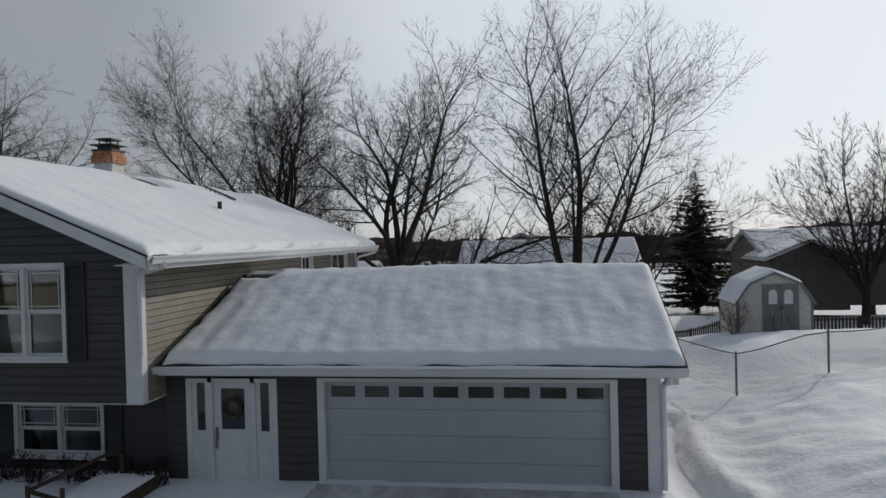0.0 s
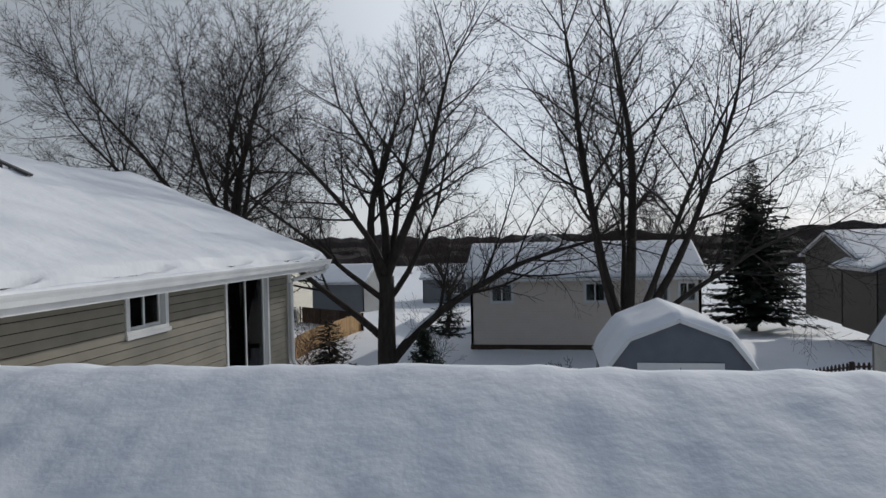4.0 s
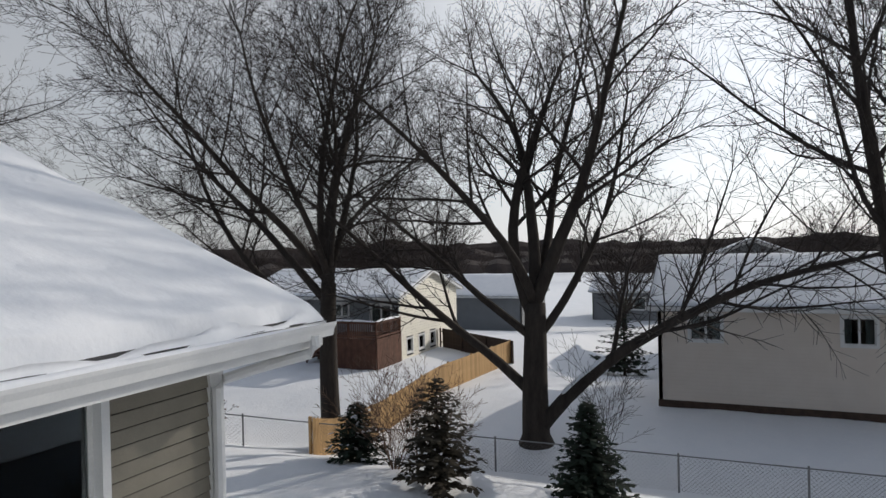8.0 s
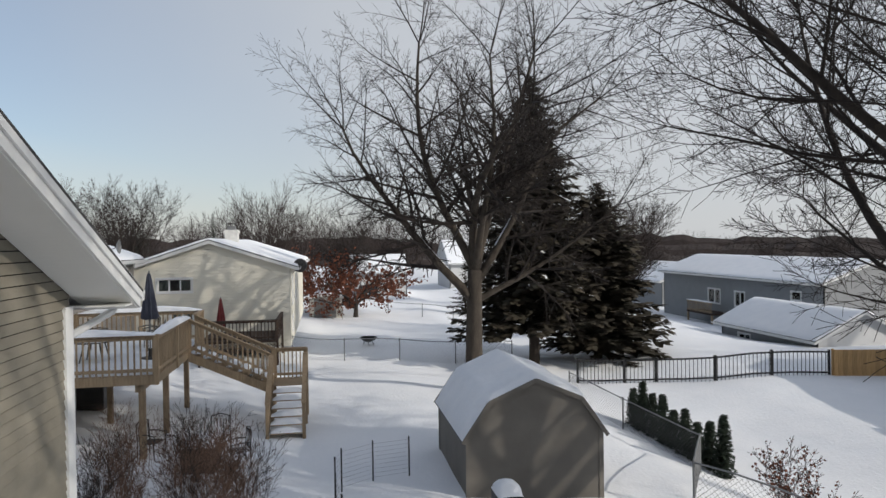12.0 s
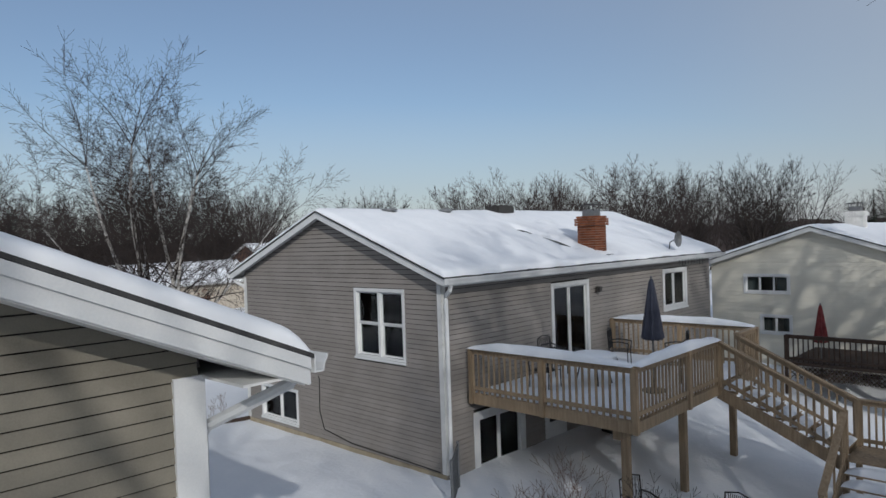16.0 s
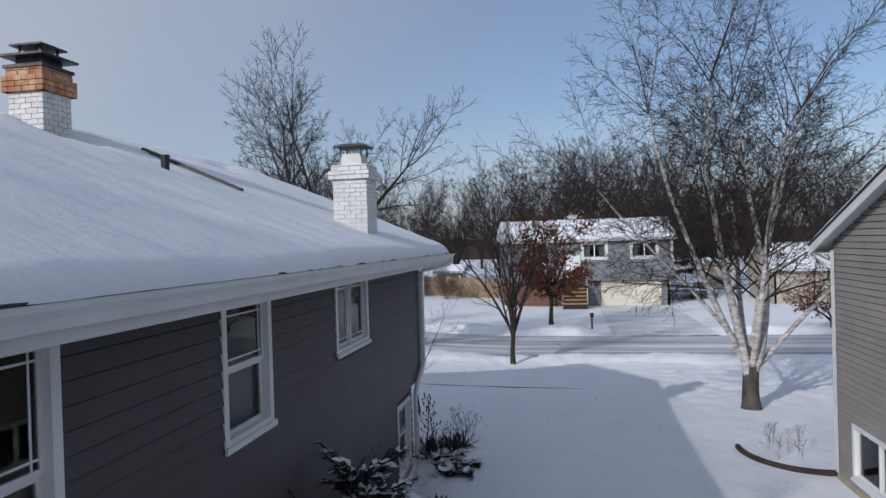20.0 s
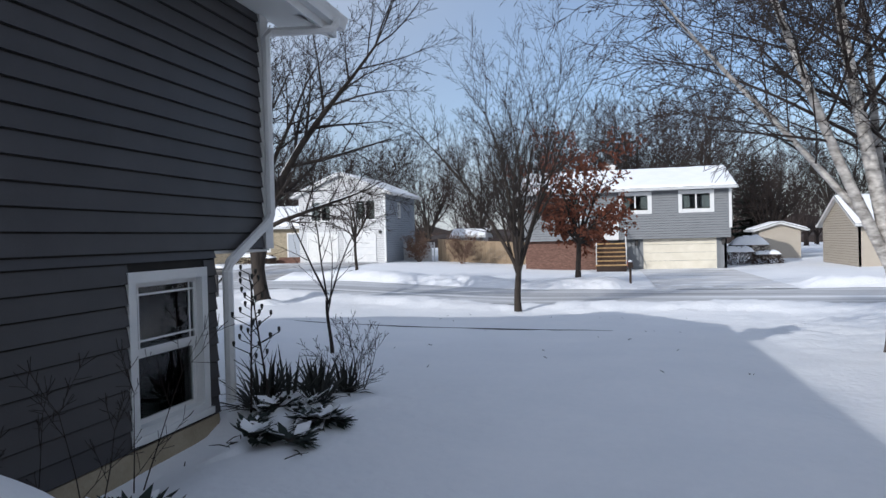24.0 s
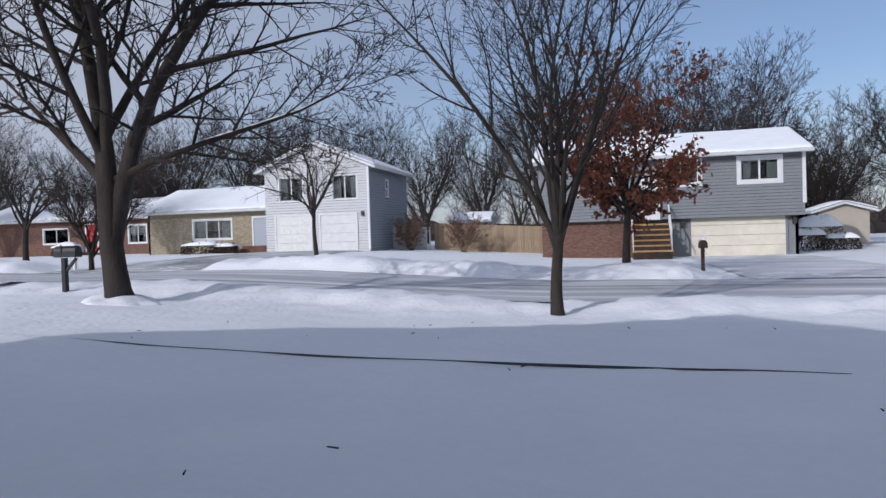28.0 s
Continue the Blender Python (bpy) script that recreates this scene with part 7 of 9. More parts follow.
def mailbox(x, y, mat, label, turn=0):
    z = g(x, y)
    m = root("mailbox", (0, 0, 0), label, "mailbox")
    mb = Mesh()
    mb.box(-0.05, 0.05, -0.05, 0.05, -0.5, 0.92, 0.006)
    part("post", mb, mat, m)
    mb = Mesh()
    mb.bar((0, 0, 0.6), (0, 0.3, 0.9), 0.05)
    part("brace", mb, mat, m)
    mb = Mesh()
    prof = [(-0.1, 0.0), (0.1, 0.0), (0.1, 0.13), (0.085, 0.19), (0.045, 0.23), (0, 0.245), (-0.045, 0.23), (-0.085, 0.19), (-0.1, 0.13)]
    for y2 in (-0.18, 0.36):
        mb.v += [(u, y2, 0.93 + zz) for u, zz in prof]
    n = len(prof)
    mb.f = [tuple(range(n)), tuple(reversed(range(n, 2 * n)))] + [(j, n + j, n + (j + 1) % n, (j + 1) % n) for j in range(n)]
    bx = part("box", mb, mat, m)
    mb = Mesh()
    mb.box(-0.09, 0.09, -0.195, -0.18, 0.94, 1.12)
    part("flap", mb, mat, bx)
    mb = Mesh()
    mb.box(0.101, 0.11, 0.0, 0.03, 1.0, 1.2)
    part("flag", mb, BLACK if mat is BLACK else RED_DOOR, bx)
    z = z - 0.22
    m.matrix_basis = pose(x, y, z, 0, 0, turn)
    snow_strip(Vector((x, y, z + 1.17)) + Matrix.Rotation(radians(turn), 3, "Z") @ Vector((0, -0.16, 0)), Vector((x, y, z + 1.17)) + Matrix.Rotation(radians(turn), 3, "Z") @ Vector((0, 0.34, 0)), 0.17, 0.08, "small cap of snow on a mailbox", 61)


mailbox(-5.85, -2.8, BLACK, "black mailbox on a black post at the kerb", 90)
mailbox(3.2, -12.9, WHITE_OLD, "white mailbox on a post across the street", 90)
mailbox(-19.9, -12.4, WOOD_DARK, "small grey mailbox on a brown post across the street", 0)


# clipped hedges heaped with snow across the street
for (x, y, w, hh) in ((7.2, -27.6, 1.6, 0.75), (5.6, -27.5, 0.9, 0.6), (-27.6, -31.5, 1.3, 1.2), (-28.6, -33.0, 1.6, 1.8), (-29.6, -32.2, 1.1, 0.9), (22.5, -33.0, 1.2, 0.9)):
    z = g(x, y)
    hd = root("snowy_hedge", (x, y, z), "dark rounded hedge heaped with snow", "hedge", "snow-capped hedges")
    rh = random.Random(int(x * 10))
    mb = Mesh()
    for k in range(900):
        a, b = rh.uniform(0, 6.28), rh.random() ** 0.5
        t = rh.random()
        r = math.sqrt(max(0.0, 1 - (t * 0.85) ** 2)) * (0.6 + 0.4 * b)
        p = Vector((x + w * r * math.cos(a), y + 0.6 * w * r * math.sin(a), z + hh * t))
        e = Vector((rh.gauss(0, 1), rh.gauss(0, 1), rh.gauss(0, 1))).normalized() * 0.11
        q = e.orthogonal().normalized() * 0.05
        o = len(mb.v)
        mb.v += [tuple(p), tuple(p + e * 0.5 + q), tuple(p + e), tuple(p + e * 0.5 - q)]
        mb.f.append((o, o + 1, o + 2, o + 3))
    part("foliage", mb, WOOD_DARK, hd)["kind"] = "stuff"
    snow_strip((x - w * 0.75, y, z + hh * 0.72), (x + w * 0.75, y, z + hh * 0.72), w * 0.95, hh * 0.35, "thick snow lying on a hedge", int(x))


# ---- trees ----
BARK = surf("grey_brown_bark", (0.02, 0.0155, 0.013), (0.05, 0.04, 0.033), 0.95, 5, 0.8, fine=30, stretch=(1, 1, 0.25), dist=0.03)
# Lighter copy of BARK for the west maple, with sunlight in the colour.
BARK_LIT = surf("sunlit_brown_bark", (0.035, 0.028, 0.022), (0.08, 0.066, 0.053), 0.95, 5, 0.8, fine=30, stretch=(1, 1, 0.25), dist=0.03)
TWIG = surf("dark_twigs", (0.016, 0.0125, 0.011), (0.036, 0.028, 0.024), 0.95, 3, 0)
TWIG_FAR = surf("far_brown_twigs", (0.022, 0.016, 0.014), (0.05, 0.037, 0.033), 1.0, 0.3, 0)
TWIG_BIRCH = surf("grey_birch_twigs", (0.02, 0.015, 0.0135), (0.05, 0.038, 0.033), 0.95, 3, 0)
BIRCH_FOOT = surf("dark_rough_birch_bark", (0.03, 0.025, 0.021), (0.13, 0.11, 0.095), 0.95, 5, 0.8, fine=25, stretch=(1, 1, 0.4))
BIRCH = surf("white_birch_bark", (0.16, 0.145, 0.13), (0.74, 0.71, 0.67), 0.8, 4, 0.4, fine=12, stretch=(1, 1, 2.2))
NEEDLE = surf("dark_spruce_needles", (0.012, 0.022, 0.014), (0.03, 0.045, 0.028), 0.9, 2, 0, rand=0.1)
NEEDLE_BROWN = surf("brown_green_needles", (0.026, 0.026, 0.017), (0.072, 0.056, 0.038), 0.9, 1.0, 0)
LEAF_RUST = surf("dry_rust_leaves", (0.10, 0.028, 0.014), (0.24, 0.085, 0.045), 0.85, 3, 0)
LEAF_DARK = surf("frosted_dark_leaves", (0.012, 0.014, 0.013), (0.035, 0.037, 0.03), 0.7, 4, 0.1)
DRY = surf("dry_reddish_stems", (0.10, 0.058, 0.04), (0.20, 0.13, 0.095), 0.95, 4, 0)


def grow(rng, out, p, d, r, length, level, P):
    """One branch and all that springs from it, as paths with radii, sorted by level."""
    n = max(P.get("few", 2), int(length / P["seg"][level]))
    n = min(n, 14)
    path, rad = [p.copy()], [r]
    cur, dirv, drift = p.copy(), d.normalized(), Vector((0, 0, 0))
    tip = P["tip"][level]
    pts = []
    for i in range(n):
        t = (i + 1) / n
        drift = drift * 0.72 + Vector((rng.gauss(0, 1), rng.gauss(0, 1), rng.gauss(0, 1))) * P["wob"][level] * 0.5
        dirv = (dirv + drift + Vector((0, 0, P["up"][level]))).normalized()
        cur = cur + dirv * (length / n)
        path.append(cur.copy())
        rr = r * (1 - t) + r * tip * t
        rad.append(max(rr, P.get("min", 0.005)))
        pts.append((cur.copy(), dirv.copy(), rr, t))
    out.setdefault(level, []).append((path, rad))
    if level + 1 >= len(P["kids"]) + 1 or level >= P["max"]:
        return
    k = P["kids"][level]
    az = rng.random() * 6.28
    for j in range(k):
        t = P["from"][level] + (1 - P["from"][level]) * (j + rng.random() * 0.8) / k
        q = min(n - 1, int(t * n))
        a, b = (path[q], path[q + 1])
        f = min(1.0, max(0.0, t * n - q))
        c = a.lerp(b, f)
        base_d = (b - a).normalized()
        az += 2.4 + rng.uniform(-0.5, 0.5)
        side = base_d.orthogonal()
        side.rotate(Matrix.Rotation(az, 3, base_d))
        ang = radians(P["ang"][level] * rng.uniform(0.75, 1.25))
        nd = base_d * math.cos(ang) + side * math.sin(ang)
        rr = (rad[q] * (1 - f) + rad[q + 1] * f)
        ln = length * P["len"][level] * (1 - P.get("taper", 0.5) * t) * rng.uniform(0.7, 1.2)
        grow(rng, out, c, nd, max(rr * P["thin"][level], P.get("min", 0.005)), ln, level + 1, P)
    # the end goes on as a fork
    if level < P["max"]:
        for j in range(3):
            side = dirv.orthogonal()
            side.rotate(Matrix.Rotation(az + j * 2.1, 3, dirv))
            nd = dirv * math.cos(0.38) + side * math.sin(0.38)
            grow(rng, out, cur, nd, max(rad[-1] * 0.8, P.get("min", 0.005)), length * rng.uniform(0.28, 0.42), level + 1, P)


MAPLE = dict(seg=[0.7, 0.95, 0.6, 0.45, 0.4], tip=[0.45, 0.2, 0.3, 0.4, 0.5], wob=[0.06, 0.115, 0.115, 0.11, 0.12], min=0.0045, up=[0.02, 0.035, 0.06, 0.06, 0.04],
             kids=[5, 15, 8, 6], ang=[42, 42, 40, 38], len=[0.6, 0.44, 0.46, 0.5], thin=[0.62, 0.58, 0.6, 0.65], **{"from": [0.45, 0.2, 0.15, 0.12]}, max=4)
SIMPLE = dict(MAPLE, seg=[0.7, 1.1, 0.8, 0.7, 0.9], few=1, kids=[7, 9, 6, 4], min=0.008, max=4)
SIDES = [9, 7, 5, 3, 3]


def tree_meshes(seed, trunk_h, r, limbs, P, lean=(0, 0), fork=True, scale=1.0):
    """Paths of a bare tree: a trunk, then given main limbs (direction, length, radius share, height on the trunk)."""
    rng = random.Random(seed)
    trunk_path, trunk_r = [], []
    n = 8
    for i in range(n + 1):
        t = i / n
        flare = 1 + 0.55 * max(0, 1 - t * trunk_h / 0.6) ** 2
        trunk_path.append(Vector((lean[0] * t + 0.03 * math.sin(t * 5 + seed), lean[1] * t + 0.03 * math.cos(t * 4 + seed), -0.3 + (trunk_h + 0.3) * t)))
        trunk_r.append(r * flare * (1 - 0.28 * t))
    out = {}
    limb_sets = []
    for (d, length, share, at) in limbs:
        o = {}
        i = min(n, max(0, int(at * n)))
        grow(rng, o, trunk_path[i], Vector(d), r * share, length, 1, P)
        limb_sets.append(o)
    return trunk_path, trunk_r, limb_sets


def bare_tree(name, base, trunk_h, r, limbs, seed, label, P=MAPLE, lean=(0, 0), bark=None, twig=None, group="", snow=(), foot=None):
    bark, twig = bark or BARK, twig or TWIG
    tp, tr, sets = tree_meshes(seed, trunk_h, r, limbs, P, lean)
    ob = root(name, (0, 0, 0), label, "tree", group)
    mb = Mesh()
    mb.tube(tp, tr, 14)
    part("trunk", mb, foot or bark, ob, smooth=True)
    crown = Mesh()
    for o in sets:
        mb = Mesh()
        for lv in sorted(o):
            for path, rad in o[lv]:
                (mb if lv <= 1 else crown).tube(path, rad, SIDES[lv], cap=False)
        lm = new("limb", mesh_data("limb", mb, bark, smooth=True))
        lm.parent = ob
    for k in snow:
        path, rad = sets[k][1][0]
        mb = Mesh()
        mb.tube([q + Vector((0, 0, r2 * 0.62)) for q, r2 in zip(path[1:6], rad[1:6])], [0.01] + [r2 * 0.72 for r2 in rad[2:5]] + [0.01], 7)
        part("branch_snow", mb, SNOW, ob, smooth=True)
    cr = new("crown", mesh_data("crown", crown, twig))
    cr.parent = ob
    ob.location = base
    return ob


def limb_ring(n, seed, length, share, tilt, lo=0.75, hi=1.0, spread=0.2):
    """n main limbs set round the trunk."""
    rng = random.Random(seed)
    out = []
    for k in range(n):
        a = 2 * math.pi * (k + rng.uniform(-0.25, 0.25)) / n
        t = radians(tilt * rng.uniform(0.6, 1.3))
        out.append(((math.sin(t) * math.cos(a), math.sin(t) * math.sin(a), math.cos(t)), length * rng.uniform(1 - spread, 1 + 0.75 * spread), share * rng.uniform(0.8, 1.15), rng.uniform(lo, hi)))
    return out


def at_ground(x, y, dz=0.0):
    return (x, y, g(x, y) + dz)


# the forked maple behind the fence: a limb leaning east and a stem that divides higher up
YARD = dict(MAPLE, seg=[0.7, 0.8, 0.6, 0.45, 0.4], up=[0.02, 0.018, 0.035, 0.035, 0.03], wob=[0.06, 0.075, 0.09, 0.1, 0.12], kids=[5, 12, 9, 8], len=[0.6, 0.46, 0.46, 0.46], thin=[0.6, 0.46, 0.54, 0.65], ang=[42, 38, 38, 38], min=0.006, taper=0.3)
YARD["from"] = [0.45, 0.3, 0.15, 0.12]
bare_tree("maple_tree", at_ground(-8.9, 43.2), 4.9, 0.5, [((0.66, -0.1, 0.86), 12.2, 0.54, 0.2), ((-0.74, 0.1, 0.74), 11.0, 0.4, 0.4), ((-0.42, -0.05, 1.0), 11.0, 0.5, 0.95), ((0.02, 0.1, 1.0), 10.5, 0.5, 1.0),
          ((0.4, -0.1, 1.0), 10.8, 0.52, 1.0), ((0.15, 0.65, 1.0), 9.5, 0.4, 1.0), ((-0.2, -0.65, 1.0), 9.5, 0.38, 1.0), ((0.72, 0.25, 0.85), 9.3, 0.34, 0.85), ((-0.85, -0.2, 0.8), 9.0, 0.32, 0.85)], 3,
          "large bare maple with a low fork and dark twisting limbs", P=YARD, snow=(0, 2))
# the straight tree by the board fence
bare_tree("maple_tree", at_ground(-15.7, 40.7), 5.8, 0.37, [((-0.12, 0, 1), 10.0, 0.66, 1.0), ((-0.9, -0.2, 0.5), 11.8, 0.42, 0.85), ((-0.74, 0.1, 0.74), 11.5, 0.44, 0.95), ((0.3, -0.2, 1.0), 7.8, 0.36, 1.0),
          ((-0.45, -0.5, 1.0), 10.2, 0.42, 1.0), ((0.15, 0.45, 1.0), 8.8, 0.4, 1.0), ((-0.4, 0.65, 0.9), 9.8, 0.38, 0.95), ((-0.9, -0.1, 0.45), 7.6, 0.28, 0.8), ((0.1, -0.45, 1.0), 8.8, 0.38, 1.0), ((-0.35, 0.05, 1.0), 10.4, 0.44, 1.0)], 8,
          "tall straight bare maple with upswept dark branches", P=YARD)
# the wide tree behind the blue-grey shed
bare_tree("maple_tree", at_ground(2.4, 40.9), 1.7, 0.44, [((-0.25, 0, 1), 14.2, 0.6, 0.9), ((0.04, 0.1, 1), 14.5, 0.66, 1.0), ((0.48, -0.1, 1), 13.2, 0.48, 1.0), ((0.82, 0.1, 0.9), 11.5, 0.36, 1.0),
          ((-0.1, 0.45, 1), 11.5, 0.36, 1.0), ((0.22, -0.4, 1), 12.0, 0.36, 1.0), ((-0.5, -0.2, 1.0), 10.0, 0.28, 1.0)], 14,
          "tall multi-stemmed bare maple behind the shed", P=dict(YARD, kids=[5, 13, 9, 7], **{"from": [0.45, 0.4, 0.15, 0.12]}))
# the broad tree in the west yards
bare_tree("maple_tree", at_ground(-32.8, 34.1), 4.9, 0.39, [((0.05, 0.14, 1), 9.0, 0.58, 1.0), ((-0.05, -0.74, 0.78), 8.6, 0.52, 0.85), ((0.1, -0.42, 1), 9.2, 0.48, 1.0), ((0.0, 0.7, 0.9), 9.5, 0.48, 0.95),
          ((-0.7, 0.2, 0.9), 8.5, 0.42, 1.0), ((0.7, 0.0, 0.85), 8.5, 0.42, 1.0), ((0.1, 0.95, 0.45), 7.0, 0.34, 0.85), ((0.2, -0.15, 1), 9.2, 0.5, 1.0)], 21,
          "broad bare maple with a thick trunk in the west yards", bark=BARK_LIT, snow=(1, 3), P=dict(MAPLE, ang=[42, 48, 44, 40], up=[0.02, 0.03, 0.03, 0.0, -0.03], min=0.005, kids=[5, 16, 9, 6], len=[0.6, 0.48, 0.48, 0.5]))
# street side
bare_tree("young_tree", at_ground(-16.3, -2.4), 1.5, 0.115, limb_ring(9, 5, 5.0, 0.5, 24, 0.75, 1.0), 31, "young vase-shaped bare tree on the shaded lawn", P=dict(MAPLE, seg=[0.4, 0.5, 0.35, 0.3, 0.28], kids=[5, 10, 6, 3], up=[0.02, 0.04, 0.08, 0.06, 0.03], ang=[35, 30, 32, 34], min=0.004, wob=[0.05, 0.06, 0.09, 0.11, 0.12]))
bare_tree("maple_tree", at_ground(-8.35, -1.45, 0.1), 2.9, 0.23, [((-0.12, -0.1, 1), 8.2, 0.8, 0.45), ((0.1, 0.0, 1), 8.0, 0.66, 1.0), ((-0.35, 0.1, 1), 7.4, 0.52, 0.95), ((0.8, -0.2, 0.7), 5.0, 0.44, 0.8), ((-0.9, -0.1, 0.5), 4.8, 0.36, 0.8), ((0.35, -0.4, 1), 6.5, 0.46, 1.0), ((0.1, 0.5, 1), 6.2, 0.42, 0.95), ((-0.2, -0.5, 1), 6.5, 0.42, 1.0)], 37,
          "large bare street maple with snow caught in its forks", bark=BARK, P=dict(MAPLE, kids=[5, 13, 8, 5], min=0.007), lean=(0.3, 0.0), snow=(0, 1, 3, 4, 5))
bare_tree("sapling", at_ground(-14.4, 7.4), 0.95, 0.032, [((-0.5, 0.1, 1), 2.0, 0.55, 0.9), ((0.35, 0, 1), 2.3, 0.6, 1.0), ((0.0, 0.2, 1), 2.2, 0.55, 1.0), ((-0.2, -0.4, 1), 1.6, 0.45, 0.8)], 41, "thin bare sapling on the lawn", P=dict(MAPLE, seg=[0.3, 0.25, 0.2, 0.2, 0.2], kids=[4, 6, 3, 2], min=0.0025, ang=[40, 38, 40, 40], max=3))
bare_tree("young_tree", at_ground(-7.4, -12.1), 1.75, 0.075, limb_ring(10, 15, 2.5, 0.45, 38, 0.8, 1.0) + [((0.0, 0.0, 1), 2.8, 0.7, 1.0)], 61, "small bare round-headed tree before the pale house", P=dict(MAPLE, seg=[0.3, 0.3, 0.25, 0.2, 0.2], kids=[5, 8, 5, 3], min=0.004, up=[0.02, 0.03, 0.04, 0.03, 0.0], ang=[35, 36, 38, 38], max=3))
bare_tree("young_tree", at_ground(6.2, -13.6), 2.0, 0.13, limb_ring(8, 16, 3.6, 0.5, 45, 0.8, 1.0), 62, "low spreading bare tree before the brick house", P=dict(MAPLE, seg=[0.3, 0.35, 0.3, 0.25, 0.2], kids=[5, 9, 6, 3], min=0.005, max=3))
birch_limbs = [((-0.10, -0.1, 1), 7.6, 0.52, 0.6), ((0.2, 0.1, 1), 8.5, 0.56, 0.6), ((-0.34, 0.1, 1), 7.9, 0.48, 0.6), ((0.5, 0.24, 1), 7.8, 0.42, 0.7), ((0.0, -0.34, 1), 7.0, 0.44, 0.6), ((0.8, 0.1, 0.9), 6.4, 0.28, 0.9), ((-0.85, -0.2, 0.8), 7.0, 0.32, 0.7), ((-0.1, 0.45, 1), 6.8, 0.42, 0.7)]
bare_tree("birch_tree", at_ground(-23.5, 5.7), 1.7, 0.25, birch_limbs, 44, "white-barked birch clump with fine drooping twigs",
          P=dict({k: v for k, v in MAPLE.items() if k != "from"}, seg=[0.5, 0.6, 0.4, 0.3, 0.28], wob=[0.05, 0.05, 0.07, 0.07, 0.07], up=[0.02, 0.04, 0.02, -0.02, -0.07], kids=[5, 18, 10, 7], min=0.005, ang=[35, 42, 38, 36], len=[0.6, 0.46, 0.46, 0.5], thin=[0.6, 0.34, 0.5, 0.6], **{"from": [0.45, 0.3, 0.15, 0.12]}), bark=BIRCH, twig=TWIG_BIRCH, foot=BIRCH_FOOT)

mid = []
for k in range(4):
    mid.append(bare_tree("bare_tree", (0, 0, -400 - 40 * k), 2.8, 0.26, limb_ring(9, 60 + k, 6.6, 0.46, 24 + 5 * k, 0.55, 1.0, 0.1), 70 + k, "bare deciduous tree behind the houses", P=dict(SIMPLE, kids=[7, 10, 7, 4], min=0.009, ang=[40, 33, 31, 28], len=[0.6, 0.46, 0.5, 0.55], up=[0.02, 0.05, 0.09, 0.08, 0.05], wob=[0.05, 0.045, 0.05, 0.05, 0.05]), group="bare trees round about", twig=TWIG_FAR if k else TWIG))


def plant(k, x, y, s=1.0, turn=0.0):
    ob = copy_thing(mid[k], Matrix.Translation((x, y, g(x, y) - 0.1)) @ Matrix.Rotation(turn, 4, "Z"))
    ob.scale = (s, s, s * (0.92 + 0.16 * ((x * 7.3) % 1)))
    return ob


rt = random.Random(5)
spots = []
for (x, y, s) in ((20.9, 46.5, 1.05), (26, 41, 1.0), (30, 66, 1.1), (12, 78, 1.1), (-25, 68, 0.9), (-20, 49, 0), (-3, 62, 0.8), (-30, 66, 0.9), (-36, 72, 0.9), (6, 82, 1.0), (-12, 84, 1.0),
                  (-48, 47, 0.8), (-44, 44, 0.75), (-70, 30, 0.8), (-75, 45, 0.9), (-66, 56, 0.9),
                  (2, -12.4, 0.42), (17, -9, 0.55), (12, -26, 0.6), (10, -46, 1.15), (16, -50, 1.2), (22, -46, 1.1), (4, -48, 1.1), (-1, -50, 1.0), (-7, -46, 0.9), (-12, -44, 1.1), (-16, -48, 1.25), (-21, -46, 1.3), (-24, -50, 1.2), (-27, -44, 1.25), (-33, -47, 1.0),
                  (-38, -44, 1.0), (-44, -46, 1.1), (-50, -42, 1.1), (-55, -44, 1.15), (32, -30, 1.1), (38, -40, 1.2), (28, -50, 1.2), (45, -30, 1.1),
                  (-62, -8, 1.0), (-66, -2, 0.9), (-60, 6, 1.0), (-72, 10, 1.0), (-70, -20, 1.1), (-80, 0, 1.1), (-52, -16, 0.9), (-76, 22, 0.9), (36, 56, 1.0), (42, 48, 1.1)):
    if s:
        plant(rt.randrange(4), x, y, s, rt.uniform(0, 6.28))
for ob in mid:
    for c in list(ob.children):
        bpy.data.objects.remove(c)
    bpy.data.objects.remove(ob)


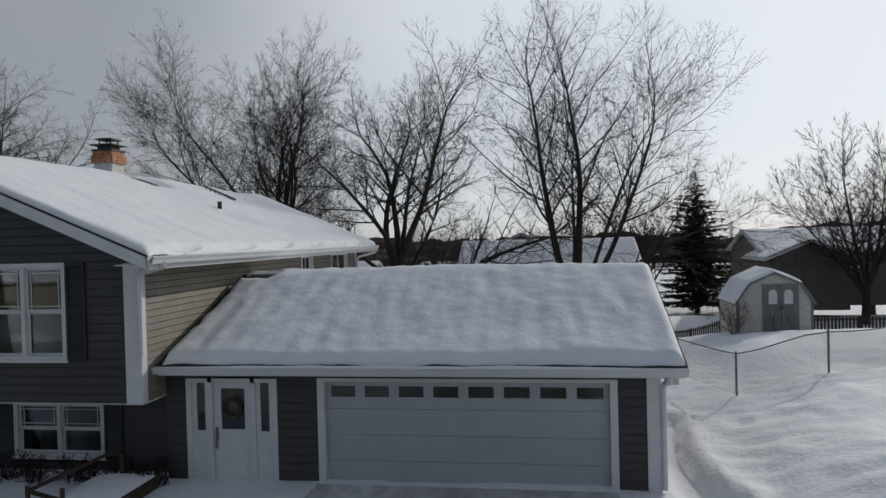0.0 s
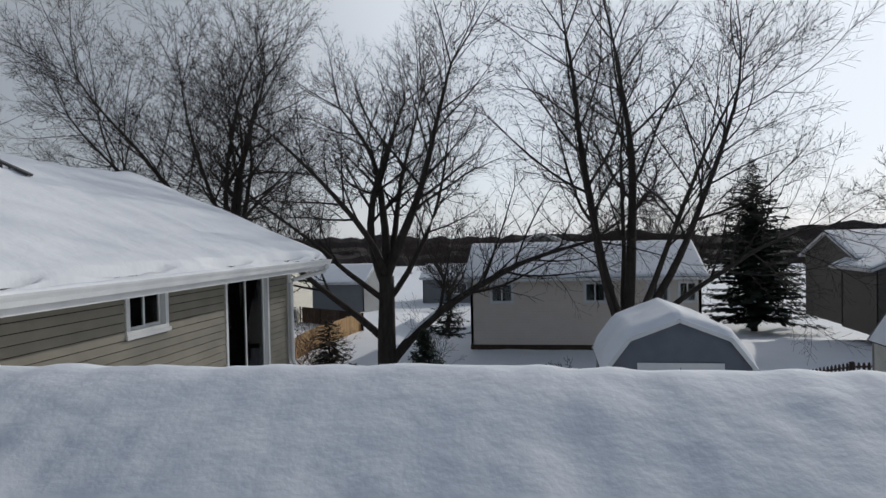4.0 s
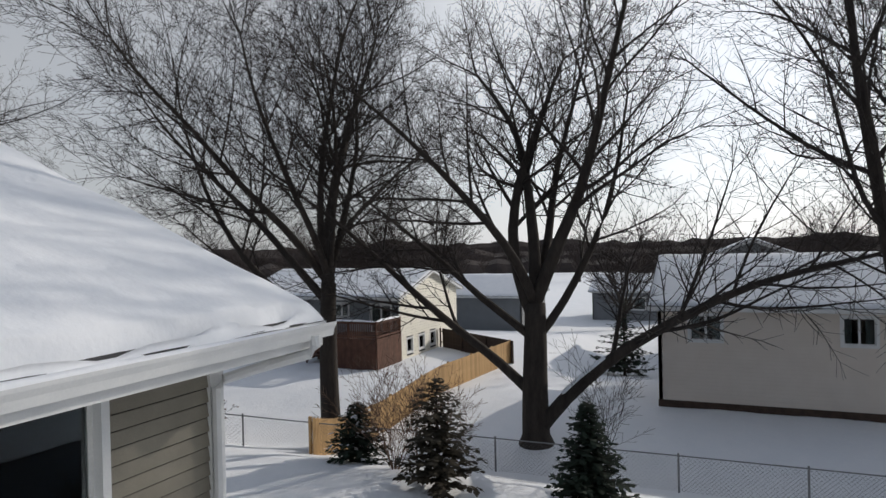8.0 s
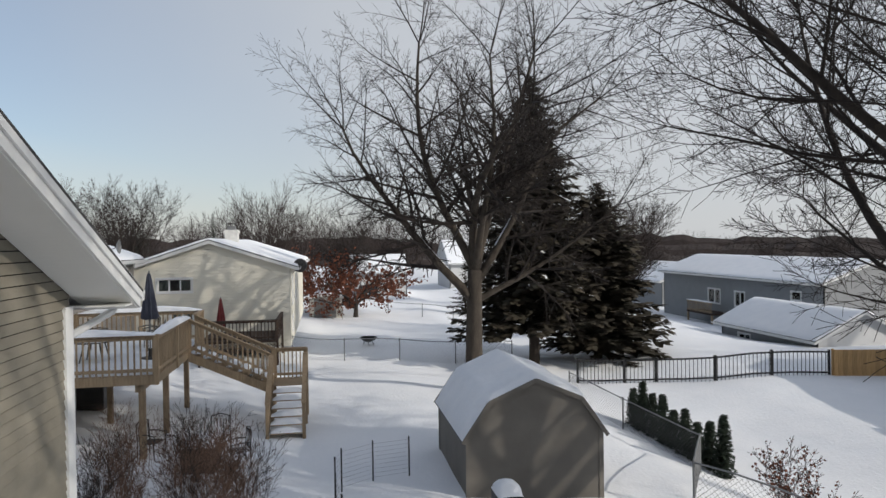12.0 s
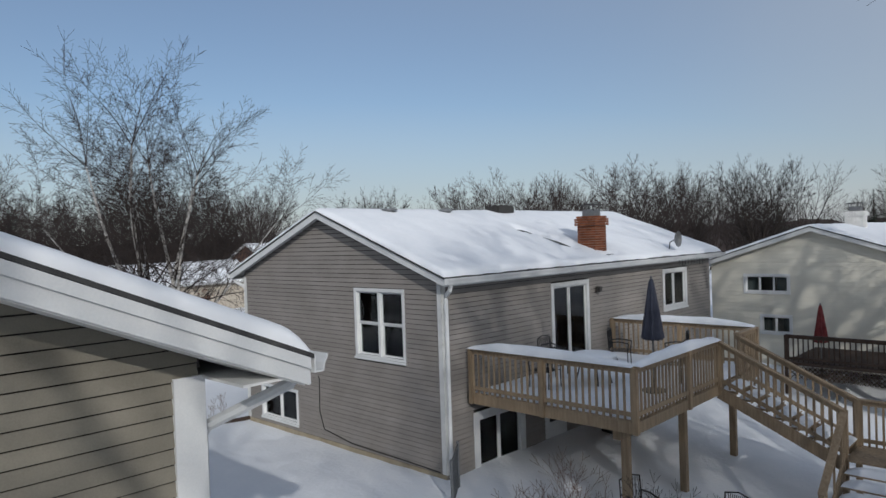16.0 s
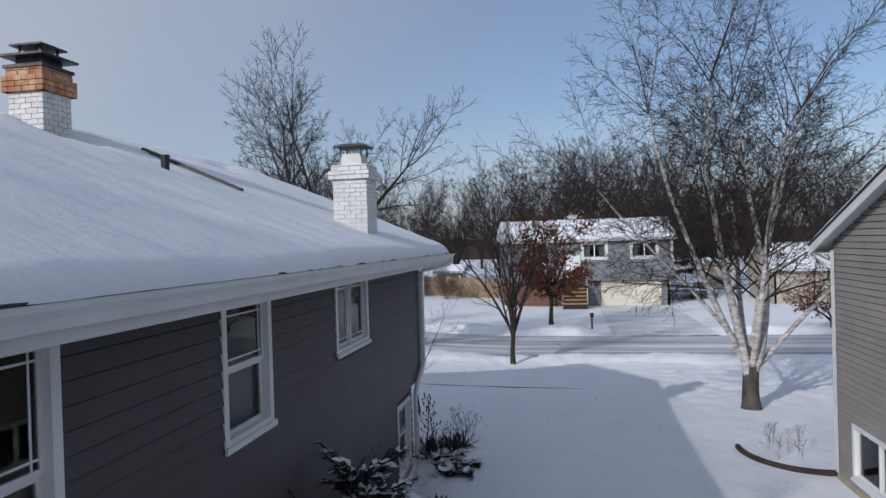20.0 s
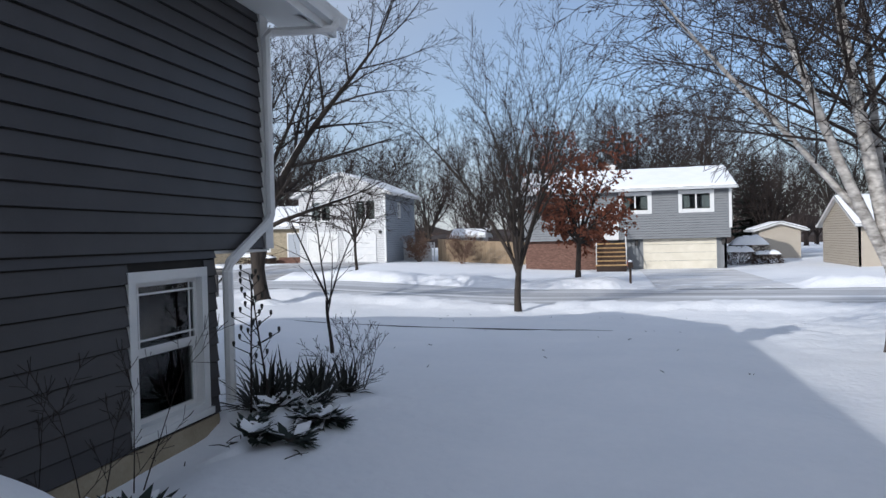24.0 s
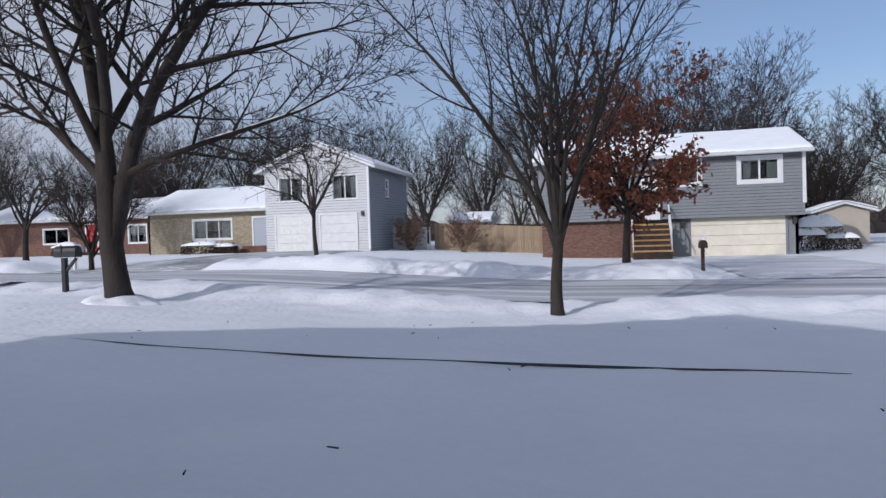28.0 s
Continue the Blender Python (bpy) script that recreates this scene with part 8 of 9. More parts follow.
def far_woods():
    """The leafless woods that close the view all round."""
    rng = random.Random(9)
    kinds = []
    P = dict(SIMPLE, kids=[5, 8, 6, 0], max=3, seg=[1.2, 1.2, 0.9, 0.8, 0.5], ang=[40, 33, 30, 28], up=[0.02, 0.05, 0.09, 0.08, 0.05], wob=[0.05, 0.05, 0.05, 0.05, 0.05])
    for k in range(4):
        tp, tr, sets = tree_meshes(90 + k, 2.5, 0.28, limb_ring(8, 95 + k, 7.6, 0.45, 30, 0.55, 1.0), P)
        mb = Mesh()
        mb.tube(tp[::2], tr[::2], 4, cap=False)
        for o in sets:
            for lv in sorted(o):
                for path, rad in o[lv]:
                    rad = [max(q, 0.014) for q in rad]
                    if lv == 1:
                        mb.tube(path[::2], rad[::2], 3, cap=False)
                    else:
                        mb.tube([path[0], path[-1]], [rad[0], rad[-1]], 3, cap=False)
        kinds.append((np.array(mb.v), np.array([q for q in mb.f if len(q) == 4])))
    V, F, off = [], [], 0
    for i in range(620):
        a = rng.uniform(0, 2 * math.pi)
        d = 105 + 230 * rng.random() ** 1.3
        x, y = -8 + d * math.cos(a), 15 + d * math.sin(a)
        north = math.sin(a) > 0.25
        if north and d < 150:
            d = d + 90
            x, y = -8 + d * math.cos(a), 15 + d * math.sin(a)
        s = rng.uniform(0.75, 1.35) * (0.75 if north else 1.0)
        v, f = kinds[rng.randrange(4)]
        c, sn = math.cos(a * 7), math.sin(a * 7)
        w = v * s
        w = np.stack([w[:, 0] * c - w[:, 1] * sn + x, w[:, 0] * sn + w[:, 1] * c + y, w[:, 2] + g(x, y) - 0.2], -1)
        V.append(w)
        F.append(f + off)
        off += len(v)
    V, F = np.concatenate(V), np.concatenate(F)
    me = bpy.data.meshes.new("far_woods")
    me.from_pydata(V.tolist(), [], F.tolist())
    me.materials.append(TWIG_FAR)
    tagged(new("far_woods", me), "leafless brown woods along the horizon", "woods", kind="stuff")
    # low scrub and rising ground that fills the gaps between the trunks
    mb = Mesh()
    for ring, (d0, h0) in enumerate(((210, 4.5), (330, 8.0), (520, 13.0))):
        n = 420
        b = len(mb.v)
        for k in range(n):
            a = 2 * math.pi * k / n
            x, y = -8 + d0 * math.cos(a), 15 + d0 * math.sin(a)
            hh = h0 * (0.55 + 0.5 * noise.noise((math.cos(a) * 6, math.sin(a) * 6, ring)) + 0.35 * noise.noise((math.cos(a) * 40, math.sin(a) * 40, ring)) + 0.3)
            z = g(x, y)
            for (dd, zz) in ((0, z - 1), (6, z + hh * 0.7), (14, z + hh)):
                mb.v.append((-8 + (d0 + dd) * math.cos(a), 15 + (d0 + dd) * math.sin(a), zz))
        for k in range(n):
            k2 = (k + 1) % n
            for j in range(2):
                mb.f.append((b + k * 3 + j, b + k2 * 3 + j, b + k2 * 3 + j + 1, b + k * 3 + j + 1))
    me = mesh_data("far_thicket", mb, TWIG_FAR)
    tagged(new("far_thicket", me), "far thicket of brown scrub on the skyline", "woods", kind="stuff")


far_woods()


# ---- evergreens ----
def spruce(name, base, height, radius, seed, label, mat=None, dens=1.0, snowy=0.0, taper=1.0, bare=0.06, spray=1.0):
    rng = random.Random(seed)
    ob = root(name, (0, 0, 0), label, "tree")
    mb = Mesh()
    mb.tube([(0, 0, -0.2), (0, 0, height * 0.5), (0, 0, height)], [0.018 * height + 0.02, 0.011 * height + 0.01, 0.008], 8)
    part("trunk", mb, BARK, ob)
    nd, sn, br = Mesh(), Mesh(), Mesh()
    n = int(height * 13 * dens) + 20
    for i in range(n):
        t = bare + (1 - bare) * (i + rng.random()) / n
        z = height * t
        L = radius * ((1 - t) ** taper) * (rng.uniform(0.5, 1.2) if height > 4 else rng.uniform(0.72, 1.12)) + 0.05
        a = i * 2.4 + rng.uniform(-0.4, 0.4)
        droop = rng.uniform(-0.05, 0.32) * (1 - t)
        m = max(4, int(L / 0.13))
        tip = Vector((L * math.cos(a), L * math.sin(a), z - L * droop + 0.12 * L))
        br.tube([(0, 0, z), tip], [0.012 + 0.004 * L, 0.004], 3, cap=False)
        for k in range(m):
            f = (k + 0.6) / m
            c = Vector((0, 0, z)).lerp(tip, f)
            for q in range(3):
                w = (0.10 + 0.15 * min(L, 2.6) * (1 - 0.5 * f)) * rng.uniform(0.7, 1.3) * spray
                b = a + rng.uniform(-1.1, 1.1)
                d = Vector((math.cos(b), math.sin(b), rng.uniform(-0.6, 0.25))) * w
                s = Vector((-math.sin(b), math.cos(b), rng.uniform(-0.3, 0.3))) * w * 0.34
                tgt = sn if (snowy and rng.random() < snowy and d.z < 0.1) else nd
                up = Vector((0, 0, 0.02 if tgt is sn else 0.0))
                o = len(tgt.v)
                tgt.v += [tuple(c + up), tuple(c + d * 0.55 + s + up), tuple(c + d + up), tuple(c + d * 0.55 - s + up)]
                tgt.f.append((o, o + 1, o + 2, o + 3))
    for nm, m, mt in (("bough", br, BARK), ("foliage", nd, mat or NEEDLE), ("bough_snow", sn, SNOW)):
        if m.v:
            c = new(nm, mesh_data(nm, m, mt))
            c.parent = ob
            c["kind"] = "stuff"
    ob.location = base
    return ob


spruce("small_spruce", at_ground(-5.7, 36.3), 2.4, 1.0, 1, "small dark spruce in the snow", dens=7.0, taper=0.75)
spruce("small_spruce", at_ground(-9.4, 35.9), 2.8, 1.2, 2, "thin dark spruce beside bare brush", dens=2.6, taper=0.55, mat=NEEDLE_BROWN)
spruce("evergreen_bush", at_ground(-12.9, 37.8), 1.75, 0.95, 3, "dark evergreen bush by the board fence", dens=6.0, taper=0.6, snowy=0.05)
spruce("tall_spruce", at_ground(-40.5, 39.0), 15.1, 4.2, 4, "tall dark spruce with brownish boughs", mat=NEEDLE_BROWN, dens=2.6, taper=0.72, snowy=0.015, spray=1.5, bare=0.12)
spruce("tall_spruce", at_ground(-41.5, 43.0), 9.7, 3.6, 5, "dense dark evergreen beside the tall spruce", mat=NEEDLE_BROWN, dens=2.6, taper=0.6, spray=1.5)
spruce("tall_spruce", at_ground(15.2, 68.0), 13.8, 5.2, 6, "tall black-green spruce behind the fence", dens=1.5, taper=0.75, snowy=0.012, spray=1.25)
spruce("tall_spruce", at_ground(27, 100), 9.5, 3.0, 7, "dark spruce on the skyline")
spruce("tall_spruce", at_ground(-52, 100), 10.5, 4.0, 8, "dark spruce among far roofs")
spruce("tall_spruce", at_ground(-66, 40.5), 5.0, 1.9, 9, "dark spruce before the far white house", mat=NEEDLE_BROWN)
spruce("tall_spruce", at_ground(-8.5, 60.5), 4.6, 2.2, 10, "dark evergreen between the houses", dens=1.5)
spruce("tall_spruce", at_ground(-84, 8), 8, 2.8, 11, "dark spruce on the skyline")
spruce("tall_spruce", at_ground(-95, 14), 9, 3.0, 12, "dark spruce on the skyline")
spruce("tall_spruce", at_ground(-34, -58), 11, 4.0, 13, "dark pine behind the split-level house", dens=1.2, taper=0.6)
cx0, cy0, cx1, cy1 = -28.6, 38.9, -23.8, 39.35
for k in range(9):
    t = k / 8
    x, y = cx0 + (cx1 - cx0) * t, cy0 + (cy1 - cy0) * t
    ob = spruce("arborvitae", at_ground(x, y), (1.35, 1.75, 1.5, 1.6, 1.25, 1.45, 1.2, 1.4, 1.75)[k], 0.27, 30 + k, "slim dark arborvitae in a hedge row", dens=9.0, taper=0.75, bare=0.02, spray=0.8)
    ob["group"] = "arborvitae hedge row"


# ---- shrubs and stalks ----
def twiggy(name, base, height, spread, stems, seed, label, mat=None, kids=4, r=0.012, leaf=None, low=0.005):
    rng = random.Random(seed)
    out = {}
    P = dict(seg=[0.2, 0.2, 0.18, 0.15], tip=[0.3, 0.4, 0.5, 0.5], wob=[0.10, 0.14, 0.15, 0.15], up=[0.05, 0.06, 0.03, 0.0], kids=[kids, 3, 0], ang=[35, 40, 40], len=[0.5, 0.5, 0.5], thin=[0.6, 0.65, 0.7], max=2, min=low)
    P["from"] = [0.25, 0.2, 0.2]
    for k in range(stems):
        a = rng.uniform(0, 6.28)
        t = spread * rng.random() ** 0.7
        grow(rng, out, Vector((0.12 * t * math.cos(a), 0.12 * t * math.sin(a), -0.1)), Vector((t * math.cos(a), t * math.sin(a), 1.0)), r, height * rng.uniform(0.65, 1.1), 0, P)
    mb = Mesh()
    for lv in out:
        for path, rad in out[lv]:
            mb.tube(path, rad, 4 if lv == 0 else 3, cap=False)
    ob = root(name, (0, 0, 0), label, "shrub")
    st = new("dry_growth", mesh_data("dry_growth", mb, mat or TWIG))
    st.parent = ob
    st["kind"] = "stuff"
    if leaf:
        m2 = Mesh()
        for lv in out:
            if lv < 1:
                continue
            for path, rad in out[lv]:
                for q in path[1:]:
                    if rng.random() < leaf[1]:
                        s = leaf[2] * rng.uniform(0.6, 1.3)
                        d = Vector((rng.gauss(0, 1), rng.gauss(0, 1), rng.gauss(-0.5, 0.6))).normalized() * s
                        e = d.orthogonal().normalized() * s * 0.45
                        o = len(m2.v)
                        m2.v += [tuple(q), tuple(q + d * 0.5 + e), tuple(q + d), tuple(q + d * 0.5 - e)]
                        m2.f.append((o, o + 1, o + 2, o + 3))
        lf = new("foliage", mesh_data("foliage", m2, leaf[0]))
        lf.parent = ob
        lf["kind"] = "stuff"
    ob.location = base
    return ob


twiggy("bare_shrub", at_ground(-16.17, 10.84), 0.62, 0.6, 11, 1, "leafless twiggy shrub in the snow", kids=3, r=0.0075, low=0.0025)
twiggy("bare_shrub", at_ground(-0.6, 28.6), 1.1, 0.9, 26, 2, "leafless brush beside the shed")
twiggy("bare_shrub", at_ground(-0.1, 29.8), 1.2, 0.9, 22, 22, "leafless brush beside the shed")
twiggy("bare_shrub", at_ground(-11.3, 37.2), 2.3, 0.6, 22, 3, "tall leafless brown brush", mat=DRY)
twiggy("bare_shrub", at_ground(-10.3, 37.6), 1.9, 0.7, 20, 4, "tall leafless brown brush", mat=DRY)
twiggy("bare_shrub", at_ground(-6.4, 42.2), 2.8, 0.35, 12, 5, "slim leafless shrub by the fence corner")
twiggy("bare_shrub", at_ground(-19.4, 38.6), 1.2, 0.5, 10, 6, "small shrub with dry seed heads", leaf=(LEAF_RUST, 0.35, 0.07))
twiggy("bare_shrub", at_ground(-21.4, 39.4), 1.2, 0.5, 10, 7, "small shrub with dry seed heads", leaf=(LEAF_RUST, 0.3, 0.07))
twiggy("bare_shrub", at_ground(8.2, 29.0), 1.0, 0.5, 14, 8, "dry brush against the white shed", mat=DRY)
twiggy("bare_shrub", at_ground(-5.2, -31.0), 1.6, 0.8, 34, 9, "rounded brown shrub flecked with snow", mat=DRY, leaf=(DRY, 0.5, 0.09))
twiggy("bare_shrub", at_ground(-8.6, -30.8), 1.7, 0.9, 34, 10, "rounded brown shrub flecked with snow", mat=DRY, leaf=(DRY, 0.5, 0.09))
rs = random.Random(12)
for k in range(34):
    x, y = -18.0 - 5.0 * rs.random() ** 0.8, 25.6 + rs.uniform(-2.2, 1.4)
    twiggy("dry_perennial", at_ground(x, y), rs.uniform(0.8, 1.5), 0.35, 10, 100 + k, "dry reddish garden stalks standing in snow", mat=DRY if k % 3 else TWIG, kids=3, r=0.0055, low=0.003)
for k in range(7):
    x, y = -23.1 + rs.uniform(-0.4, 0.35), 9.7 + rs.uniform(-0.9, 0.9)
    twiggy("dry_perennial", at_ground(x, y), rs.uniform(0.35, 0.6), 0.12, 2, 130 + k, "dry stalks in the snowy corner bed", mat=DRY, kids=1, r=0.005, low=0.0025)

# rust-leaved oak and other trees that keep dead leaves
def leafy(name, base, trunk_h, r, limbs, seed, label, size, amount):
    ob = bare_tree(name, (0, 0, 0), trunk_h, r, limbs, seed, label, P=dict(SIMPLE, seg=[0.4, 0.4, 0.3, 0.25, 0.2], kids=[5, 9, 6, 3], up=[0.02, 0.0, -0.01, -0.03, 0], max=3, few=2))
    rng = random.Random(seed)
    tp, tr, sets = tree_meshes(seed, trunk_h, r, limbs, dict(SIMPLE, seg=[0.4, 0.4, 0.3, 0.25, 0.2], kids=[5, 9, 6, 3], up=[0.02, 0.0, -0.01, -0.03, 0], max=3, few=2))
    m2 = Mesh()
    for o in sets:
        for lv in o:
            if lv < 2:
                continue
            for path, rad in o[lv]:
                for q in path[1:]:
                    for _ in range(amount):
                        if rng.random() < 0.62:
                            s = size * rng.uniform(0.6, 1.3)
                            d = Vector((rng.gauss(0, 1), rng.gauss(0, 1), rng.gauss(-0.8, 0.6))).normalized() * s
                            e = d.orthogonal().normalized() * s * 0.4
                            q2 = q + Vector((rng.gauss(0, 0.07), rng.gauss(0, 0.07), rng.gauss(0, 0.05)))
                            o2 = len(m2.v)
                            m2.v += [tuple(q2), tuple(q2 + d * 0.5 + e), tuple(q2 + d), tuple(q2 + d * 0.5 - e)]
                            m2.f.append((o2, o2 + 1, o2 + 2, o2 + 3))
    lf = new("foliage", mesh_data("foliage", m2, LEAF_RUST))
    lf.parent = ob
    lf["kind"] = "stuff"
    ob.location = base
    return ob


leafy("oak_tree", at_ground(-17.7, -12.5), 2.1, 0.13, limb_ring(9, 3, 1.9, 0.5, 60, 0.75, 1.0) + limb_ring(6, 4, 3.4, 0.5, 25, 0.95, 1.0), 51, "young oak that keeps its rust-brown leaves", 0.16, 2)
leafy("oak_tree", at_ground(-62, 30.5), 1.6, 0.2, limb_ring(9, 6, 4.0, 0.5, 55, 0.6, 1.0), 53, "broad tree with rust-brown leaves", 0.3, 1)
leafy("oak_tree", at_ground(-66, 27.5), 1.6, 0.2, limb_ring(9, 8, 4.0, 0.5, 55, 0.6, 1.0), 54, "broad tree with rust-brown leaves", 0.3, 1)
leafy("oak_tree", at_ground(-31.6, -11.0), 0.6, 0.08, limb_ring(8, 9, 2.4, 0.5, 50, 0.7, 1.0), 55, "small tree with rust-brown leaves", 0.14, 1)


# ---- planting beds and small things round the house ----
def yucca(x, y, seed, r=0.55, n=70, label="dark spiky yucca clump poking through snow"):
    rng = random.Random(seed)
    z = g(x, y)
    ob = root("yucca", (x, y, z), label, "plant", "yuccas by the house corner")
    for k in range(n):
        a = rng.uniform(0, 6.28)
        tilt = rng.uniform(0.1, 1.45)
        L = r * rng.uniform(0.55, 1.3)
        d = Vector((math.cos(a) * math.sin(tilt), math.sin(a) * math.sin(tilt), math.cos(tilt)))
        s = Vector((-math.sin(a), math.cos(a), 0)) * 0.016
        b = Vector((x + 0.05 * math.cos(a), y + 0.05 * math.sin(a), z + 0.02))
        m = b + d * L * 0.6
        t = b + d * L + Vector((0, 0, -0.12 * L * math.sin(tilt)))
        mb = Mesh()
        up = Vector((0, 0, 0.004))
        mb.quadbox([b - s * 0.6, b + s * 0.6, b + s * 0.6 + up, b - s * 0.6 + up, m - s, m + s, m + s + up, m - s + up])
        o = len(mb.v)
        mb.v += [tuple(m - s), tuple(m + s), tuple(m + s + up), tuple(m - s + up), tuple(t)]
        mb.f += [(o, o + 1, o + 4), (o + 1, o + 2, o + 4), (o + 2, o + 3, o + 4), (o + 3, o, o + 4)]
        lf = new("leaf", mesh_data("leaf", mb, LEAF_DARK, (x, y, z)))
        lf.parent = ob
    return ob


for k, (x, y, r) in enumerate(((-15.66, 11.98, 0.5), (-15.82, 11.7, 0.52), (-15.55, 11.6, 0.45), (-15.98, 11.4, 0.44), (-16.12, 11.7, 0.36), (-16.2, 11.2, 0.34))):
    yucca(x, y, 200 + k, r, 50)


def pod_stalk(x, y, h, seed):
    rng = random.Random(seed)
    z = g(x, y)
    ob = root("seed_stalk", (x, y, z), "dry flower stalk with dark seed pods", "plant", "yucca seed stalks")
    mb = Mesh()
    lean = Vector((rng.uniform(-0.1, 0.1), rng.uniform(-0.1, 0.1), 1))
    tops = [Vector((x, y, z - 0.05)) + lean * h * t for t in np.linspace(0, 1, 7)]
    mb.tube(tops, [0.012 - 0.001 * i for i in range(7)], 6)
    part("stalk", mb, TWIG, ob)
    for k in range(17):
        t = 0.38 + 0.62 * k / 16
        c = Vector((x, y, z - 0.05)) + lean * h * t
        a = k * 2.4
        L = (0.2 * (1.15 - t) + 0.05) * rng.uniform(0.6, 1.3)
        e = c + Vector((math.cos(a) * L, math.sin(a) * L, L * 0.55))
        mb = Mesh()
        mb.tube([c, e], [0.005, 0.004], 4)
        br = part("side_branch", mb, TWIG, ob)
        mb = Mesh()
        mb.tube([e, e + Vector((0, 0, 0.018)), e + Vector((0, 0, 0.04)), e + Vector((0, 0, 0.05))], [0.006, 0.014, 0.016, 0.01], 6)
        part("seed_pod", mb, LEAF_DARK, br)


pod_stalk(-15.60, 12.08, 1.35, 1)
pod_stalk(-15.80, 12.04, 1.4, 2)


def snow_mound(pts, label, seed):
    """Soft heaps: (x, y, radius, height)."""
    x0, x1 = min(p[0] - p[2] for p in pts), max(p[0] + p[2] for p in pts)
    y0, y1 = min(p[1] - p[2] for p in pts), max(p[1] + p[2] for p in pts)
    nx, ny = int((x1 - x0) / 0.05) + 1, int((y1 - y0) / 0.05) + 1
    mb = Mesh()
    for j in range(ny + 1):
        for i in range(nx + 1):
            x, y = x0 + (x1 - x0) * i / nx, y0 + (y1 - y0) * j / ny
            z = -0.12
            for (cx, cy, r, h) in pts:
                q = math.hypot(x - cx, y - cy) / r
                if q < 1:
                    z = max(z, h * (1 - q * q) ** 0.6 - 0.08 + 0.07 * noise.noise((x * 2.6, y * 2.6, seed)))
            mb.v.append((x, y, g(x, y) + z))
    for j in range(ny):
        for i in range(nx):
            a = j * (nx + 1) + i
            mb.f.append((a, a + 1, a + nx + 2, a + nx + 1))
    return thing("snow_heap", mb, SNOW, (x0, y0, g(x0, y0)), label, "snow", kind="stuff", smooth=True)


def juniper(x, y, z, L, seed, label, droop=0.25, n=9, snowy=0.25, rise=0.0):
    """A low evergreen of feathery boughs."""
    rng = random.Random(seed)
    ob = root("juniper", (x, y, z), label, "shrub", "junipers along the house")
    for k in range(n):
        a = rng.uniform(0, 6.28)
        ln = L * rng.uniform(0.6, 1.1)
        nd, sn = Mesh(), Mesh()
        p = Vector((x, y, z + rise * rng.random()))
        d = Vector((math.cos(a), math.sin(a), rng.uniform(0.0, 0.9 if rise else 0.35)))
        path = [p.copy()]
        for i in range(7):
            d = (d + Vector((rng.gauss(0, 0.1), rng.gauss(0, 0.1), -droop * 0.25))).normalized()
            p = p + d * ln / 7
            path.append(p.copy())
            for q in range(8):
                w = 0.2 * rng.uniform(0.5, 1.2) * (1.1 - i / 9)
                b = math.atan2(d.y, d.x) + rng.uniform(-1.0, 1.0)
                e = Vector((math.cos(b), math.sin(b), rng.uniform(-0.3, 0.5))) * w
                s = Vector((-math.sin(b), math.cos(b), rng.uniform(-0.4, 0.4))) * w * 0.14
                t = sn if rng.random() < snowy else nd
                c = p + Vector((0, 0, 0.03 if t is sn else 0))
                wd = 2.2 if t is sn else 1.0
                o = len(t.v)
                t.v += [tuple(c), tuple(c + e * 0.5 + s * wd), tuple(c + e), tuple(c + e * 0.5 - s * wd)]
                t.f.append((o, o + 1, o + 2, o + 3))
        mb = Mesh()
        mb.tube(path, [0.012] * 8, 4, cap=False)
        bo = new("bough", mesh_data("bough", mb, TWIG, (x, y, z)))
        bo.parent = ob
        for nm, m, mt in (("foliage", nd, LEAF_NEEDLE), ("bough_snow", sn, SNOW)):
            if m.v:
                c2 = new(nm, mesh_data(nm, m, mt, (x, y, z)))
                c2.parent = bo
                c2["kind"] = "stuff"
    return ob


LEAF_NEEDLE = surf("dark_juniper_needles", (0.012, 0.02, 0.018), (0.03, 0.042, 0.036), 0.85, 5, 0)
snow_mound([(-15.9, 15.3, 0.6, 0.62), (-16.35, 15.95, 0.55, 0.55), (-16.1, 16.6, 0.8, 0.72), (-17.0, 16.7, 0.9, 0.55), (-16.3, 17.7, 0.8, 0.75), (-17.0, 18.0, 0.7, 0.4)], "smooth heaped snow over low junipers", 3)
for k, (x, y, h, L, sn) in enumerate(((-16.55, 17.9, 0.5, 0.6, 0.3), (-16.3, 18.4, 0.45, 0.6, 0.35), (-16.5, 14.95, 0.15, 0.33, 0.2), (-16.3, 14.6, 0.08, 0.3, 0.2), (-16.6, 16.2, 0.5, 0.4, 0.3), (-16.9, 15.5, 0.15, 0.45, 0.2), (-17.4, 16.8, 0.2, 0.5, 0.25))):
    juniper(x, y, g(x, y) + h, L, 300 + k, "dark low juniper bough weighed down with snow", snowy=sn * 0.6)
juniper(-15.95, 17.5, g(-15.95, 17.5) + 0.5, 0.62, 320, "upright dark juniper against the grey wall", droop=0.0, n=40, snowy=0.12, rise=1.2)
juniper(-15.9, 16.7, g(-15.9, 16.7) + 0.5, 0.6, 321, "upright dark juniper against the grey wall", droop=0.05, n=22, snowy=0.15, rise=0.5)
snow_mound([(-8.35, -1.45, 0.75, 0.22), (-8.0, -1.75, 0.6, 0.16), (-8.8, -1.3, 0.5, 0.12)], "drift of snow round the foot of the maple", 9)
snow_mound([(-15.9, 11.7, 0.75, 0.2), (-16.35, 11.5, 0.55, 0.17), (-16.2, 12.2, 0.45, 0.17), (-16.0, 12.6, 0.35, 0.14), (-16.3, 12.9, 0.3, 0.12), (-15.95, 13.1, 0.3, 0.12)], "trampled snow over a planting bed", 5)
rb = random.Random(41)
